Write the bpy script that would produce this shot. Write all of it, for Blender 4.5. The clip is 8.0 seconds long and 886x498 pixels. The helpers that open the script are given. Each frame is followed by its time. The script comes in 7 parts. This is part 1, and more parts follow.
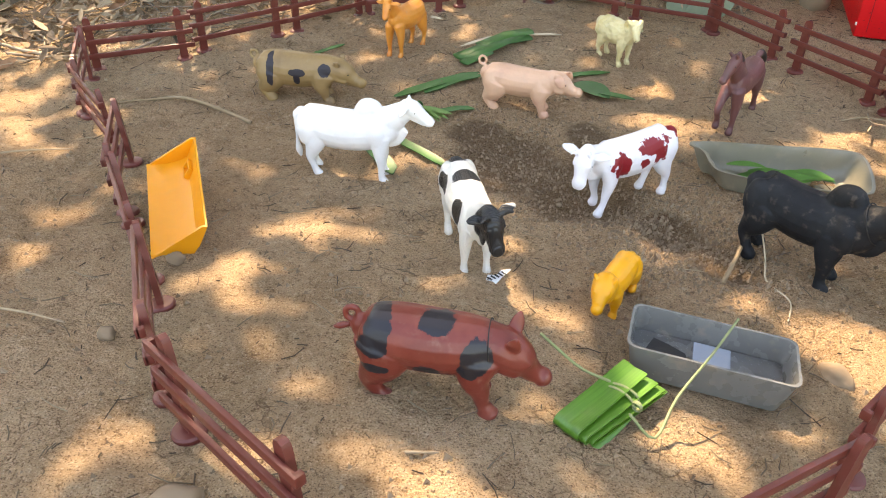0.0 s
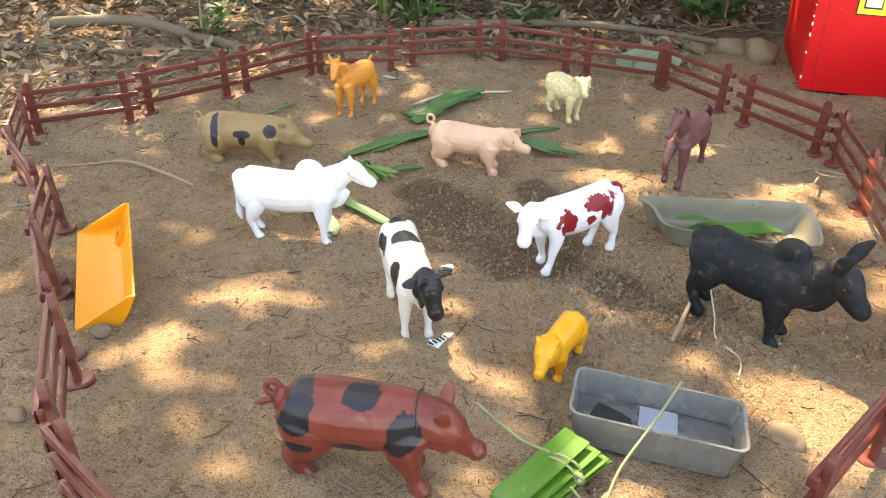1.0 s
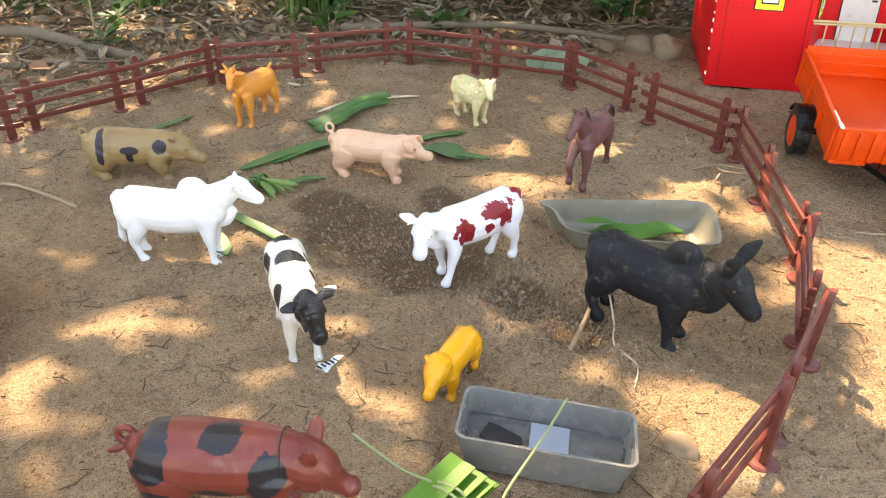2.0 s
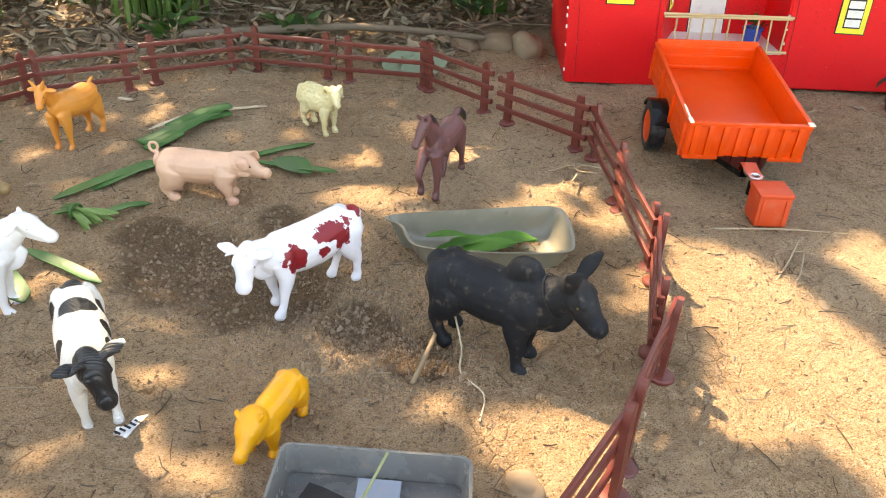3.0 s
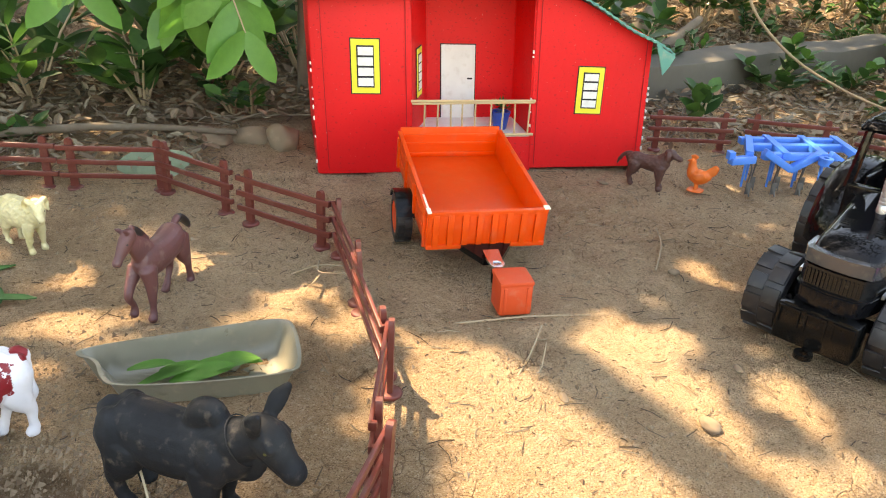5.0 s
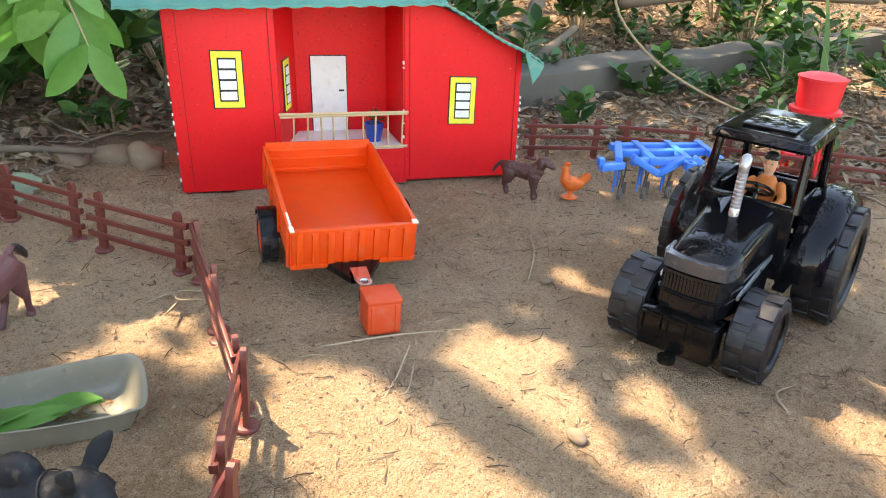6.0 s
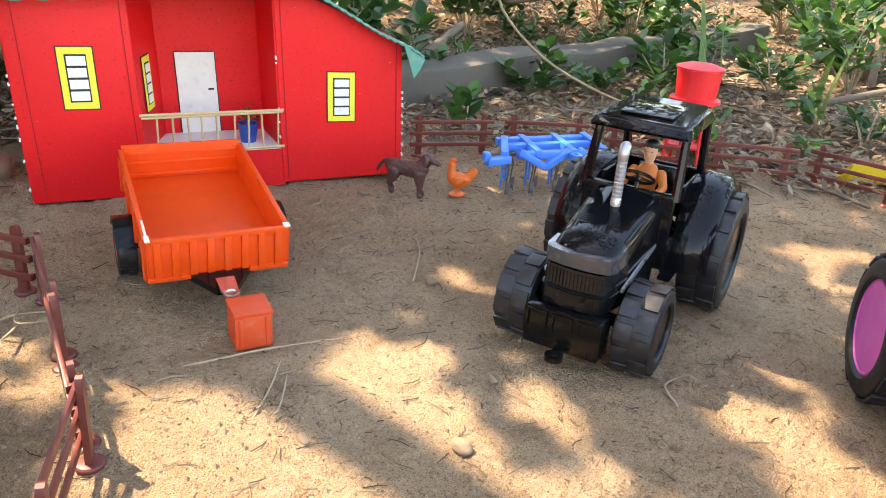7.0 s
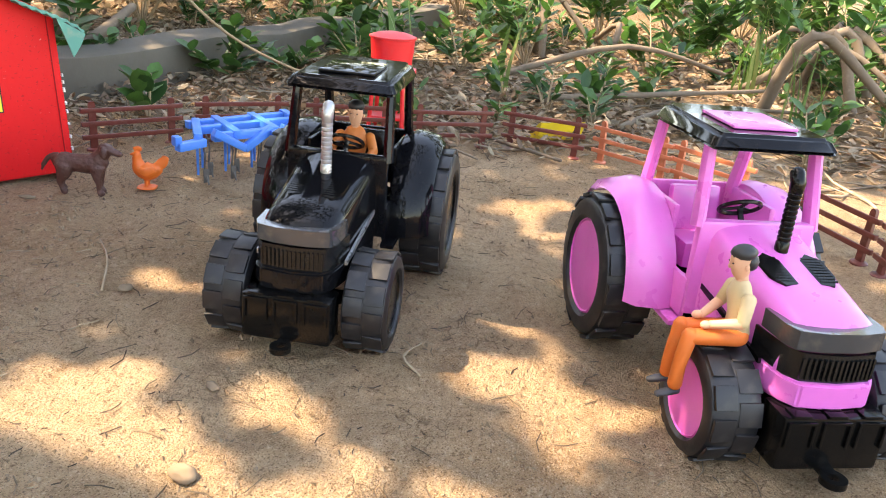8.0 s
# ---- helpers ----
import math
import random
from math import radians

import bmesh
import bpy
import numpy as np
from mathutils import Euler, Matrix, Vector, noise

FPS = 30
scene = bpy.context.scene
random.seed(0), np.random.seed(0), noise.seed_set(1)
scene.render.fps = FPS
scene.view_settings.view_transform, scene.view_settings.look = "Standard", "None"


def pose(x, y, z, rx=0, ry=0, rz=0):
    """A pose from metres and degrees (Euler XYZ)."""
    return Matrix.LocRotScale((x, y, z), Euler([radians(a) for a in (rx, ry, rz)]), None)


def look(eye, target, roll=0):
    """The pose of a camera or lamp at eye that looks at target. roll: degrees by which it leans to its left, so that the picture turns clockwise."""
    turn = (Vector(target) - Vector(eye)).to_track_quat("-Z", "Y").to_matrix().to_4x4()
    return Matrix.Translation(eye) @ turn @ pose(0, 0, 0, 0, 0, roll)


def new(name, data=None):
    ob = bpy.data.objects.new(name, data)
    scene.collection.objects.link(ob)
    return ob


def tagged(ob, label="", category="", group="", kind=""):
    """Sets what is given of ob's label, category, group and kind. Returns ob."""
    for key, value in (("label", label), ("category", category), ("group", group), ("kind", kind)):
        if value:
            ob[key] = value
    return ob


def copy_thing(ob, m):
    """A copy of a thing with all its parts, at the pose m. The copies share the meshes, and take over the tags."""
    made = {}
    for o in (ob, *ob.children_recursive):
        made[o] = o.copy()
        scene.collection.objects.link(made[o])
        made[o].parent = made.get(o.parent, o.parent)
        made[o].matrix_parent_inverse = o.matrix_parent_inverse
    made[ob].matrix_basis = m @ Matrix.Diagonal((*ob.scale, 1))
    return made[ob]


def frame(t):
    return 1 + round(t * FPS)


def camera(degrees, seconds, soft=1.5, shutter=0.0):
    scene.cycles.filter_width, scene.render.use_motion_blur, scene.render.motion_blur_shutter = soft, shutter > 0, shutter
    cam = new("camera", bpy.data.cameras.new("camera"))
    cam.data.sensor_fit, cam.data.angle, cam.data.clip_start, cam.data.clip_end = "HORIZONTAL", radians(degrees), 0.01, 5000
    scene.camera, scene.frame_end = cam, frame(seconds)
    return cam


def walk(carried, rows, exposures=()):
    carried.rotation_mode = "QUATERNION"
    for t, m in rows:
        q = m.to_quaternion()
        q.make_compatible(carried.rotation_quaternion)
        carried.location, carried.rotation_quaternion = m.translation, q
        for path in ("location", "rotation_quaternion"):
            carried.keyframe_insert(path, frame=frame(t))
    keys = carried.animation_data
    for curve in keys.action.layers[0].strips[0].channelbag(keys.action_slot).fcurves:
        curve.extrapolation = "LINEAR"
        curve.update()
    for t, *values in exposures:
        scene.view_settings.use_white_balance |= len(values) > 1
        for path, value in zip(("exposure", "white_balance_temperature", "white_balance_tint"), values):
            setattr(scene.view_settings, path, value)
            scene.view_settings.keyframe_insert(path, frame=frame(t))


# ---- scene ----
cam = camera(60.3, 8.0, soft=1.0)
PATH = [
    (0, (0.056, -0.059, 0.516), (-0.02, 1.558, -0.658), 1.0),
    (0.5, (0.073, -0.047, 0.508), (0.015, 1.636, -0.57), 0.9),
    (1, (0.091, -0.032, 0.51), (0.076, 1.666, -0.546), 0.9),
    (2.5, (0.186, 0.029, 0.505), (0.43, 1.711, -0.549), 1.2),
    (3, (0.229, 0.067, 0.49), (0.61, 1.726, -0.558), 1.6),
    (3.5, (0.262, 0.09, 0.488), (0.781, 1.736, -0.523), 2.0),
    (4, (0.303, 0.104, 0.489), (0.919, 1.762, -0.444), 2.4),
    (5.5, (0.402, 0.117, 0.483), (1.337, 1.679, -0.346), 3.3),
    (6, (0.43, 0.118, 0.484), (1.472, 1.616, -0.333), 3.8),
    (6.5, (0.459, 0.117, 0.473), (1.583, 1.561, -0.335), 4.0),
    (7, (0.491, 0.138, 0.461), (1.729, 1.493, -0.334), 4.3),
    (7.3, (0.510, 0.152, 0.436), (1.859, 1.411, -0.349), 4.3),
    (7.5, (0.523, 0.164, 0.421), (1.956, 1.322, -0.358), 4.5),
    (7.8, (0.546, 0.174, 0.407), (2.133, 1.127, -0.356), 4.9),
    (8, (0.556, 0.179, 0.407), (2.235, 0.965, -0.343), 5.3),
]
walk(cam, [(t, look(eye, target, roll)) for t, eye, target, roll in PATH],
     [(0.0, 2.95, 9700, 15), (1.0, 3.12, 9900, 14), (3.0, 3.05, 9900, 14), (4.0, 3.0, 11400, 12), (5.5, 3.05, 9200, 12), (6.5, 3.0, 8200, 13), (8.0, 3.08, 9000, 15)])

# ---- light: sun through a tree crown, and open sky ----
SUN_AZ, SUN_EL = radians(112), radians(52)          # where the sun stands: from +x towards +y
SUN = Vector((math.cos(SUN_AZ) * math.cos(SUN_EL), math.sin(SUN_AZ) * math.cos(SUN_EL), math.sin(SUN_EL)))
world = bpy.data.worlds.new("sky")
scene.world = world
world.use_nodes = True
sky = world.node_tree.nodes.new("ShaderNodeTexSky")
sky.sky_type, sky.sun_disc, sky.sun_elevation, sky.sun_rotation = "NISHITA", False, SUN_EL, radians(90) - SUN_AZ
back = world.node_tree.nodes["Background"]
back.inputs["Strength"].default_value = 0.15
world.node_tree.links.new(sky.outputs["Color"], back.inputs["Color"])
sun = bpy.data.lights.new("sun", "SUN")
sun.energy, sun.angle, sun.color = 2.25, radians(0.53), (1.0, 0.93, 0.82)
new("sun", sun).matrix_world = look(SUN * 30, (0, 0, 0))

# ---- materials ----
class Nodes:
    """A small builder for node materials."""
    def __init__(self, name):
        self.mat = bpy.data.materials.new(name)
        self.mat.use_nodes = True
        self.tree = self.mat.node_tree
        self.bsdf = self.tree.nodes["Principled BSDF"]
        self.coord = self.tree.nodes.new("ShaderNodeTexCoord").outputs["Object"]

    def node(self, kind, **values):
        n = self.tree.nodes.new(kind)
        for key, value in values.items():
            setattr(n, key, value)
        return n

    def plug(self, value, socket):
        if hasattr(value, "is_linked"):
            self.tree.links.new(value, socket)
        else:
            socket.default_value = value

    def noise(self, scale, detail=4, rough=0.55, vector=None):
        n = self.node("ShaderNodeTexNoise")
        self.plug(vector or self.coord, n.inputs["Vector"])
        n.inputs["Scale"].default_value, n.inputs["Detail"].default_value, n.inputs["Roughness"].default_value = scale, detail, rough
        return n.outputs["Fac"]

    def node_color(self, value):
        """A value as a vector of equal parts."""
        n = self.node("ShaderNodeCombineXYZ")
        for socket in n.inputs:
            self.plug(value, socket)
        return n.outputs[0]

    def math(self, op, a, b=0.0, c=0.0):
        n = self.node("ShaderNodeMath", operation=op)
        for value, socket in zip((a, b, c), n.inputs):
            self.plug(value, socket)
        return n.outputs[0]

    def vec(self, op, a, b=(0, 0, 0)):
        n = self.node("ShaderNodeVectorMath", operation=op)
        self.plug(a, n.inputs[0])
        self.plug(b, n.inputs[1])
        return n.outputs["Value"] if op in ("LENGTH", "DISTANCE") else n.outputs[0]

    def step(self, value, low, high):
        n = self.node("ShaderNodeMapRange", interpolation_type="SMOOTHSTEP")
        self.plug(value, n.inputs["Value"])
        n.inputs["From Min"].default_value, n.inputs["From Max"].default_value = low, high
        return n.outputs["Result"]

    def mix(self, fac, a, b):
        n = self.node("ShaderNodeMix", data_type="RGBA")
        self.plug(fac, n.inputs["Factor"])
        for value, socket in ((a, n.inputs[6]), (b, n.inputs[7])):
            self.plug((*value, 1) if isinstance(value, tuple) else value, socket)
        return n.outputs[2]

    def bump(self, height, strength=0.3, distance=0.001):
        n = self.node("ShaderNodeBump")
        n.inputs["Strength"].default_value, n.inputs["Distance"].default_value = strength, distance
        self.plug(height, n.inputs["Height"])
        self.plug(n.outputs["Normal"], self.bsdf.inputs["Normal"])

    def finish(self, color, rough=0.5, metal=0.0, spec=0.5):
        self.plug((*color, 1) if isinstance(color, tuple) else color, self.bsdf.inputs["Base Color"])
        self.plug(rough, self.bsdf.inputs["Roughness"])
        self.bsdf.inputs["Metallic"].default_value = metal
        self.bsdf.inputs["Specular IOR Level"].default_value = spec
        return self.mat


def shade(color, k):
    return tuple(min(1, c * k) for c in color)


def plastic(name, color, rough=0.35, dirt=0.25, grain=250, relief=0.15, dust=(0.42, 0.32, 0.22), coat=0.0):
    """Moulded plastic or paint with faint tone changes, dust and scuffs."""
    n = Nodes(name)
    tone = n.mix(n.noise(25), shade(color, 0.86), shade(color, 1.1))
    dusty = n.math("MULTIPLY", n.step(n.noise(60, 6), 0.52, 0.78), dirt)
    c = n.mix(dusty, tone, dust)
    n.bump(n.noise(grain, 3), relief, 0.0006)
    n.bsdf.inputs["Coat Weight"].default_value = coat
    return n.finish(c, n.math("ADD", n.math("MULTIPLY", n.noise(45), 0.25), rough - 0.1))


def leaf_mat(name, colors, rough=0.5, trans=0.35):
    """Leaves: colour by piece, a paler underside glow by real translucency."""
    n = Nodes(name)
    info = n.node("ShaderNodeNewGeometry").outputs["Random Per Island"]
    ramp = n.node("ShaderNodeValToRGB")
    while len(ramp.color_ramp.elements) < len(colors):
        ramp.color_ramp.elements.new(0.5)
    for i, (e, c) in enumerate(zip(ramp.color_ramp.elements, colors)):
        e.position, e.color = i / max(1, len(colors) - 1), (*c, 1)
    n.plug(info, ramp.inputs["Fac"])
    c = n.mix(n.math("MULTIPLY", n.noise(90, 5), 0.6), ramp.outputs["Color"], shade(colors[0], 0.55))
    n.bump(n.noise(300, 4), 0.3, 0.0008)
    n.finish(c, rough)
    if trans:
        t = n.node("ShaderNodeBsdfTranslucent")
        n.plug(c, t.inputs["Color"])
        m = n.node("ShaderNodeMixShader")
        m.inputs["Fac"].default_value = trans
        out = n.tree.nodes["Material Output"]
        n.tree.links.new(n.bsdf.outputs[0], m.inputs[1])
        n.tree.links.new(t.outputs[0], m.inputs[2])
        n.tree.links.new(m.outputs[0], out.inputs["Surface"])
    return n.mat


def veined_mat(name, dark, light):
    """A long leaf with fine veins along x."""
    n = Nodes(name)
    veins = n.noise(1, 3, 0.5, n.vec("MULTIPLY", n.coord, (12, 900, 500)))
    c = n.mix(n.step(veins, 0.35, 0.68), dark, light)
    c = n.mix(n.math("MULTIPLY", n.step(n.noise(45, 4), 0.5, 0.75), 0.6), c, shade(dark, 0.6))
    n.bump(veins, 0.12, 0.0006)
    n.bsdf.inputs["Coat Weight"].default_value = 0.25
    return n.finish(c, 0.36)


def soil_mat():
    n = Nodes("soil")
    big, mid, fine, grit = n.noise(2.2, 5), n.noise(14, 6, 0.65), n.noise(90, 6, 0.7), n.noise(420, 3)
    c = n.mix(n.step(big, 0.35, 0.68), (0.43, 0.285, 0.170), (0.55, 0.395, 0.258))
    c = n.mix(n.math("MULTIPLY", n.step(mid, 0.48, 0.72), 0.55), c, (0.25, 0.155, 0.085))
    c = n.mix(n.math("MULTIPLY", n.step(fine, 0.5, 0.70), 0.6), c, (0.60, 0.465, 0.33))
    c = n.mix(n.math("MULTIPLY", n.step(fine, 0.46, 0.3), 0.55), c, (0.17, 0.10, 0.055))
    speck = n.noise(650, 2, 0.5)
    c = n.mix(n.math("MULTIPLY", n.step(speck, 0.58, 0.68), 0.75), c, (0.66, 0.53, 0.39))
    c = n.mix(n.math("MULTIPLY", n.step(speck, 0.43, 0.35), 0.68), c, (0.10, 0.06, 0.034))
    # crevice shade put into the colour: dark along the cracks
    crack = n.node("ShaderNodeTexVoronoi", feature="DISTANCE_TO_EDGE")
    crack.inputs["Scale"].default_value = 55
    n.plug(n.vec("ADD", n.coord, n.vec("MULTIPLY", n.node_color(mid), (0.03, 0.03, 0.0))), crack.inputs["Vector"])
    split = n.math("MULTIPLY", n.step(crack.outputs["Distance"], 0.05, 0.0), n.step(n.noise(9, 4, 0.6), 0.52, 0.66))
    c = n.mix(n.math("MULTIPLY", split, 0.7), c, (0.12, 0.07, 0.04))
    # and dark in the hollows between clods, painted the same way
    clod = n.noise(180, 5, 0.75)
    c = n.mix(n.math("MULTIPLY", n.step(clod, 0.45, 0.34), 0.65), c, (0.15, 0.09, 0.05))
    # damp, dug-over earth
    wet = 0.0
    warp = n.math("MULTIPLY", n.math("SUBTRACT", n.noise(18, 5, 0.7), 0.5), 0.9)
    for x, y, rx, ry in ((0.10, 0.86, 0.085, 0.10), (0.19, 0.80, 0.09, 0.10), (0.215, 0.945, 0.035, 0.05), (0.29, 0.70, 0.05, 0.06), (0.335, 0.645, 0.04, 0.05), (0.06, 0.93, 0.05, 0.05)):
        d = n.vec("LENGTH", n.vec("MULTIPLY", n.vec("SUBTRACT", n.coord, (x, y, 0)), (1 / rx, 1 / ry, 0)))
        wet = n.math("MAXIMUM", wet, n.step(n.math("ADD", d, warp), 1.15, 0.7))
    c = n.mix(n.math("MULTIPLY", wet, 0.8), c, (0.125, 0.08, 0.047))
    # earth under the leaf litter is darker humus
    sx = n.node("ShaderNodeSeparateXYZ")
    n.plug(n.coord, sx.inputs[0])
    litter = n.step(n.math("MAXIMUM", n.math("ADD", sx.outputs["Y"], n.math("MULTIPLY", mid, 0.25)), n.math("ADD", n.math("SUBTRACT", sx.outputs["X"], 0.72), n.math("MULTIPLY", sx.outputs["Y"], 0.12))), 1.68, 1.95)
    c = n.mix(n.math("MULTIPLY", litter, 0.7), c, (0.13, 0.09, 0.055))
    h = n.math("ADD", n.math("MULTIPLY", fine, 0.6), n.math("ADD", n.math("MULTIPLY", mid, 0.9), n.math("SUBTRACT", n.math("MULTIPLY", n.math("ADD", grit, clod), 0.45), n.math("MULTIPLY", split, 0.3))))
    n.bump(h, 1.0, 0.020)
    c = n.vec("MULTIPLY", c, (1.16, 1.10, 1.02))
    return n.finish(c, 0.95, 0, 0.2)


SOIL = soil_mat()
FENCE_RED = plastic("fence_red", (0.135, 0.026, 0.018), 0.36, 0.12)
FENCE_PALE = plastic("fence_pale", (0.60, 0.17, 0.08), 0.4, 0.2)


def foam_paint(name, color):
    """Thick poster paint on foam board, with pits; their shade is put into the colour."""
    n = Nodes(name)
    pits = n.step(n.noise(1, 3, 0.5, n.vec("MULTIPLY", n.coord, (170, 170, 260))), 0.61, 0.68)
    chips = n.step(n.noise(160, 5, 0.7), 0.665, 0.69)
    c = n.mix(n.noise(9, 5), shade(color, 0.82), shade(color, 1.08))
    c = n.mix(n.math("MULTIPLY", pits, 0.42), c, shade(color, 0.25))
    c = n.mix(n.math("MULTIPLY", chips, 0.6), c, (0.75, 0.45, 0.4))
    n.bump(n.math("SUBTRACT", n.noise(70, 5), n.math("MULTIPLY", pits, 0.8)), 0.35, 0.0012)
    return n.finish(c, 0.55, 0, 0.35)


HOUSE_RED = foam_paint("house_red", (0.78, 0.006, 0.009))
SEAM_RED = foam_paint("seam_red", (0.36, 0.004, 0.006))
YELLOW_PAINT = plastic("yellow_paint", (0.78, 0.66, 0.05), 0.6, 0.1)
BLACK_LINE = plastic("black_line", (0.012, 0.012, 0.012), 0.6, 0.05)
WHITE_CARD = plastic("white_card", (0.75, 0.72, 0.66), 0.65, 0.25)
ROOF_GREEN = plastic("roof_green", (0.07, 0.27, 0.21), 0.6, 0.3)
BAMBOO = plastic("bamboo", (0.55, 0.38, 0.19), 0.55, 0.2)
POT_BLUE = plastic("pot_blue", (0.015, 0.06, 0.32), 0.3, 0.1)
TRAILER_ORANGE = plastic("trailer_orange", (0.80, 0.066, 0.004), 0.38, 0.10)
WORN_EDGE = plastic("worn_edge", (0.82, 0.72, 0.55), 0.5, 0.2)
BOX_ORANGE = plastic("box_orange", (0.66, 0.065, 0.014), 0.5, 0.2)
BLACK_PLASTIC = plastic("black_plastic", (0.004, 0.004, 0.004), 0.14, 0.025, relief=0.05)
BLACK_PLASTIC.node_tree.nodes["Principled BSDF"].inputs["Specular IOR Level"].default_value = 0.22
GLOSS_BLACK = plastic("gloss_black", (0.005, 0.005, 0.006), 0.05, 0.015, relief=0.0)
GLOSS_BLACK.node_tree.nodes["Principled BSDF"].inputs["Specular IOR Level"].default_value = 0.2
TYRE = plastic("tyre_rubber", (0.010, 0.010, 0.012), 0.42, 0.16, dust=(0.20, 0.17, 0.14))
PINK = plastic("pink_plastic", (0.78, 0.16, 0.56), 0.28, 0.06, relief=0.05, coat=0.4)
PINK_DEEP = plastic("pink_rim", (0.72, 0.11, 0.46), 0.3, 0.1)
SILVER = plastic("silver_plastic", (0.42, 0.42, 0.42), 0.28, 0.1)
SILVER.node_tree.nodes["Principled BSDF"].inputs["Metallic"].default_value = 0.7
CHROME = plastic("chrome", (0.75, 0.73, 0.70), 0.2, 0.1)
CHROME.node_tree.nodes["Principled BSDF"].inputs["Metallic"].default_value = 1.0
SMOKE = plastic("smoky_lens", (0.042, 0.043, 0.046), 0.12, 0.12, coat=0.6)
GRILLE = plastic("grille_dark", (0.006, 0.006, 0.006), 0.2, 0.05)
TANK_RED = plastic("tank_red", (0.78, 0.02, 0.025), 0.4, 0.06)
PLOUGH_BLUE = plastic("plough_blue", (0.03, 0.22, 0.72), 0.38, 0.1)
STEEL = plastic("dull_steel", (0.10, 0.09, 0.08), 0.4, 0.3)
SCOOP_ORANGE = plastic("scoop_orange", (0.88, 0.33, 0.015), 0.4, 0.06)
SCOOP_YELLOW = plastic("scoop_yellow", (0.80, 0.55, 0.03), 0.45, 0.15)
TRAY_GREY = plastic("tray_grey", (0.17, 0.165, 0.15), 0.24, 0.35)
PULP_GREY = plastic("pulp_grey", (0.20, 0.18, 0.13), 0.30, 0.3)
PAPER = plastic("torn_paper", (0.75, 0.74, 0.72), 0.7, 0.3)
SKIN = plastic("doll_skin", (0.68, 0.36, 0.22), 0.5, 0.05)
SHIRT_ORANGE = plastic("shirt_orange", (0.62, 0.17, 0.03), 0.55, 0.05)
SHIRT_TAN = plastic("shirt_tan", (0.56, 0.42, 0.23), 0.55, 0.1)
TROUSER_ORANGE = plastic("trouser_orange", (0.68, 0.14, 0.02), 0.55, 0.05)
HAIR = plastic("doll_hair", (0.02, 0.018, 0.018), 0.45, 0.05)
SHOE = plastic("doll_shoe", (0.03, 0.03, 0.035), 0.5, 0.1)
STONE = plastic("stone", (0.23, 0.16, 0.10), 0.9, 0.25, grain=120, relief=0.6)
CONCRETE = plastic("old_concrete", (0.105, 0.09, 0.068), 0.9, 0.6, grain=70, relief=0.7, dust=(0.10, 0.09, 0.06))
BARK = plastic("bark", (0.15, 0.11, 0.075), 0.9, 0.5, grain=90, relief=0.8, dust=(0.24, 0.19, 0.14))
TWIG = plastic("dry_twig", (0.36, 0.26, 0.16), 0.85, 0.5, grain=150, relief=0.5)
DRY_STALK = plastic("dry_stalk", (0.30, 0.21, 0.12), 0.85, 0.4, grain=150)
PALE_STALK = plastic("pale_stalk", (0.60, 0.48, 0.32), 0.8, 0.35, grain=150)
STRAND = leaf_mat("strap_leaf", [(0.035, 0.13, 0.035), (0.05, 0.17, 0.04), (0.07, 0.22, 0.05)], 0.42, 0.2)
SHEAF = leaf_mat("sheaf_blade", [(0.10, 0.22, 0.04), (0.22, 0.36, 0.10), (0.34, 0.42, 0.18), (0.06, 0.16, 0.03)], 0.45, 0.2)
FRESH_LEAF = leaf_mat("fresh_leaf", [(0.07, 0.22, 0.035), (0.11, 0.30, 0.05), (0.16, 0.36, 0.07)], 0.45)
BUSH_LEAF = leaf_mat("bush_leaf", [(0.025, 0.075, 0.02), (0.05, 0.14, 0.03), (0.10, 0.24, 0.04), (0.05, 0.12, 0.035)], 0.4, 0.4)
VEINED = veined_mat("veined_strap_leaf", (0.055, 0.17, 0.014), (0.075, 0.205, 0.022))
GRASS = leaf_mat("grass_blade", [(0.07, 0.15, 0.03), (0.13, 0.24, 0.05), (0.22, 0.26, 0.09)], 0.5, 0.4)
DRY_LEAF = leaf_mat("dry_leaf", [(0.12, 0.075, 0.045), (0.26, 0.17, 0.10), (0.48, 0.37, 0.24), (0.15, 0.10, 0.06), (0.36, 0.18, 0.09), (0.40, 0.32, 0.21), (0.10, 0.07, 0.045)], 0.8, 0.12)
CROWN_LEAF = leaf_mat("crown_leaf", [(0.06, 0.085, 0.03), (0.09, 0.12, 0.04)], 0.5, 0.1)
DRY_TWIGS = leaf_mat("dry_twigs", [(0.10, 0.07, 0.045), (0.30, 0.22, 0.14), (0.50, 0.40, 0.28), (0.18, 0.12, 0.08)], 0.85, 0)
DEBRIS = leaf_mat("debris", [(0.06, 0.038, 0.022), (0.20, 0.13, 0.075), (0.48, 0.36, 0.22), (0.10, 0.06, 0.035), (0.30, 0.21, 0.12)], 0.9, 0)
GRIT = leaf_mat("soil_crumbs", [(0.17, 0.105, 0.06), (0.34, 0.23, 0.14), (0.46, 0.33, 0.21), (0.26, 0.17, 0.10), (0.40, 0.28, 0.18)], 0.95, 0)

# ---- mesh tools ----
IDENT = Matrix.Identity(4)


def finish_mesh(name, bm, material, smooth=35):
    bmesh.ops.recalc_face_normals(bm, faces=bm.faces)
    me = bpy.data.meshes.new(name)
    bm.to_mesh(me)
    bm.free()
    for m in (material if isinstance(material, (list, tuple)) else [material]):
        me.materials.append(m)
    if smooth:
        me.polygons.foreach_set("use_smooth", [True] * len(me.polygons))
        me.set_sharp_from_angle(angle=radians(smooth))
    return me


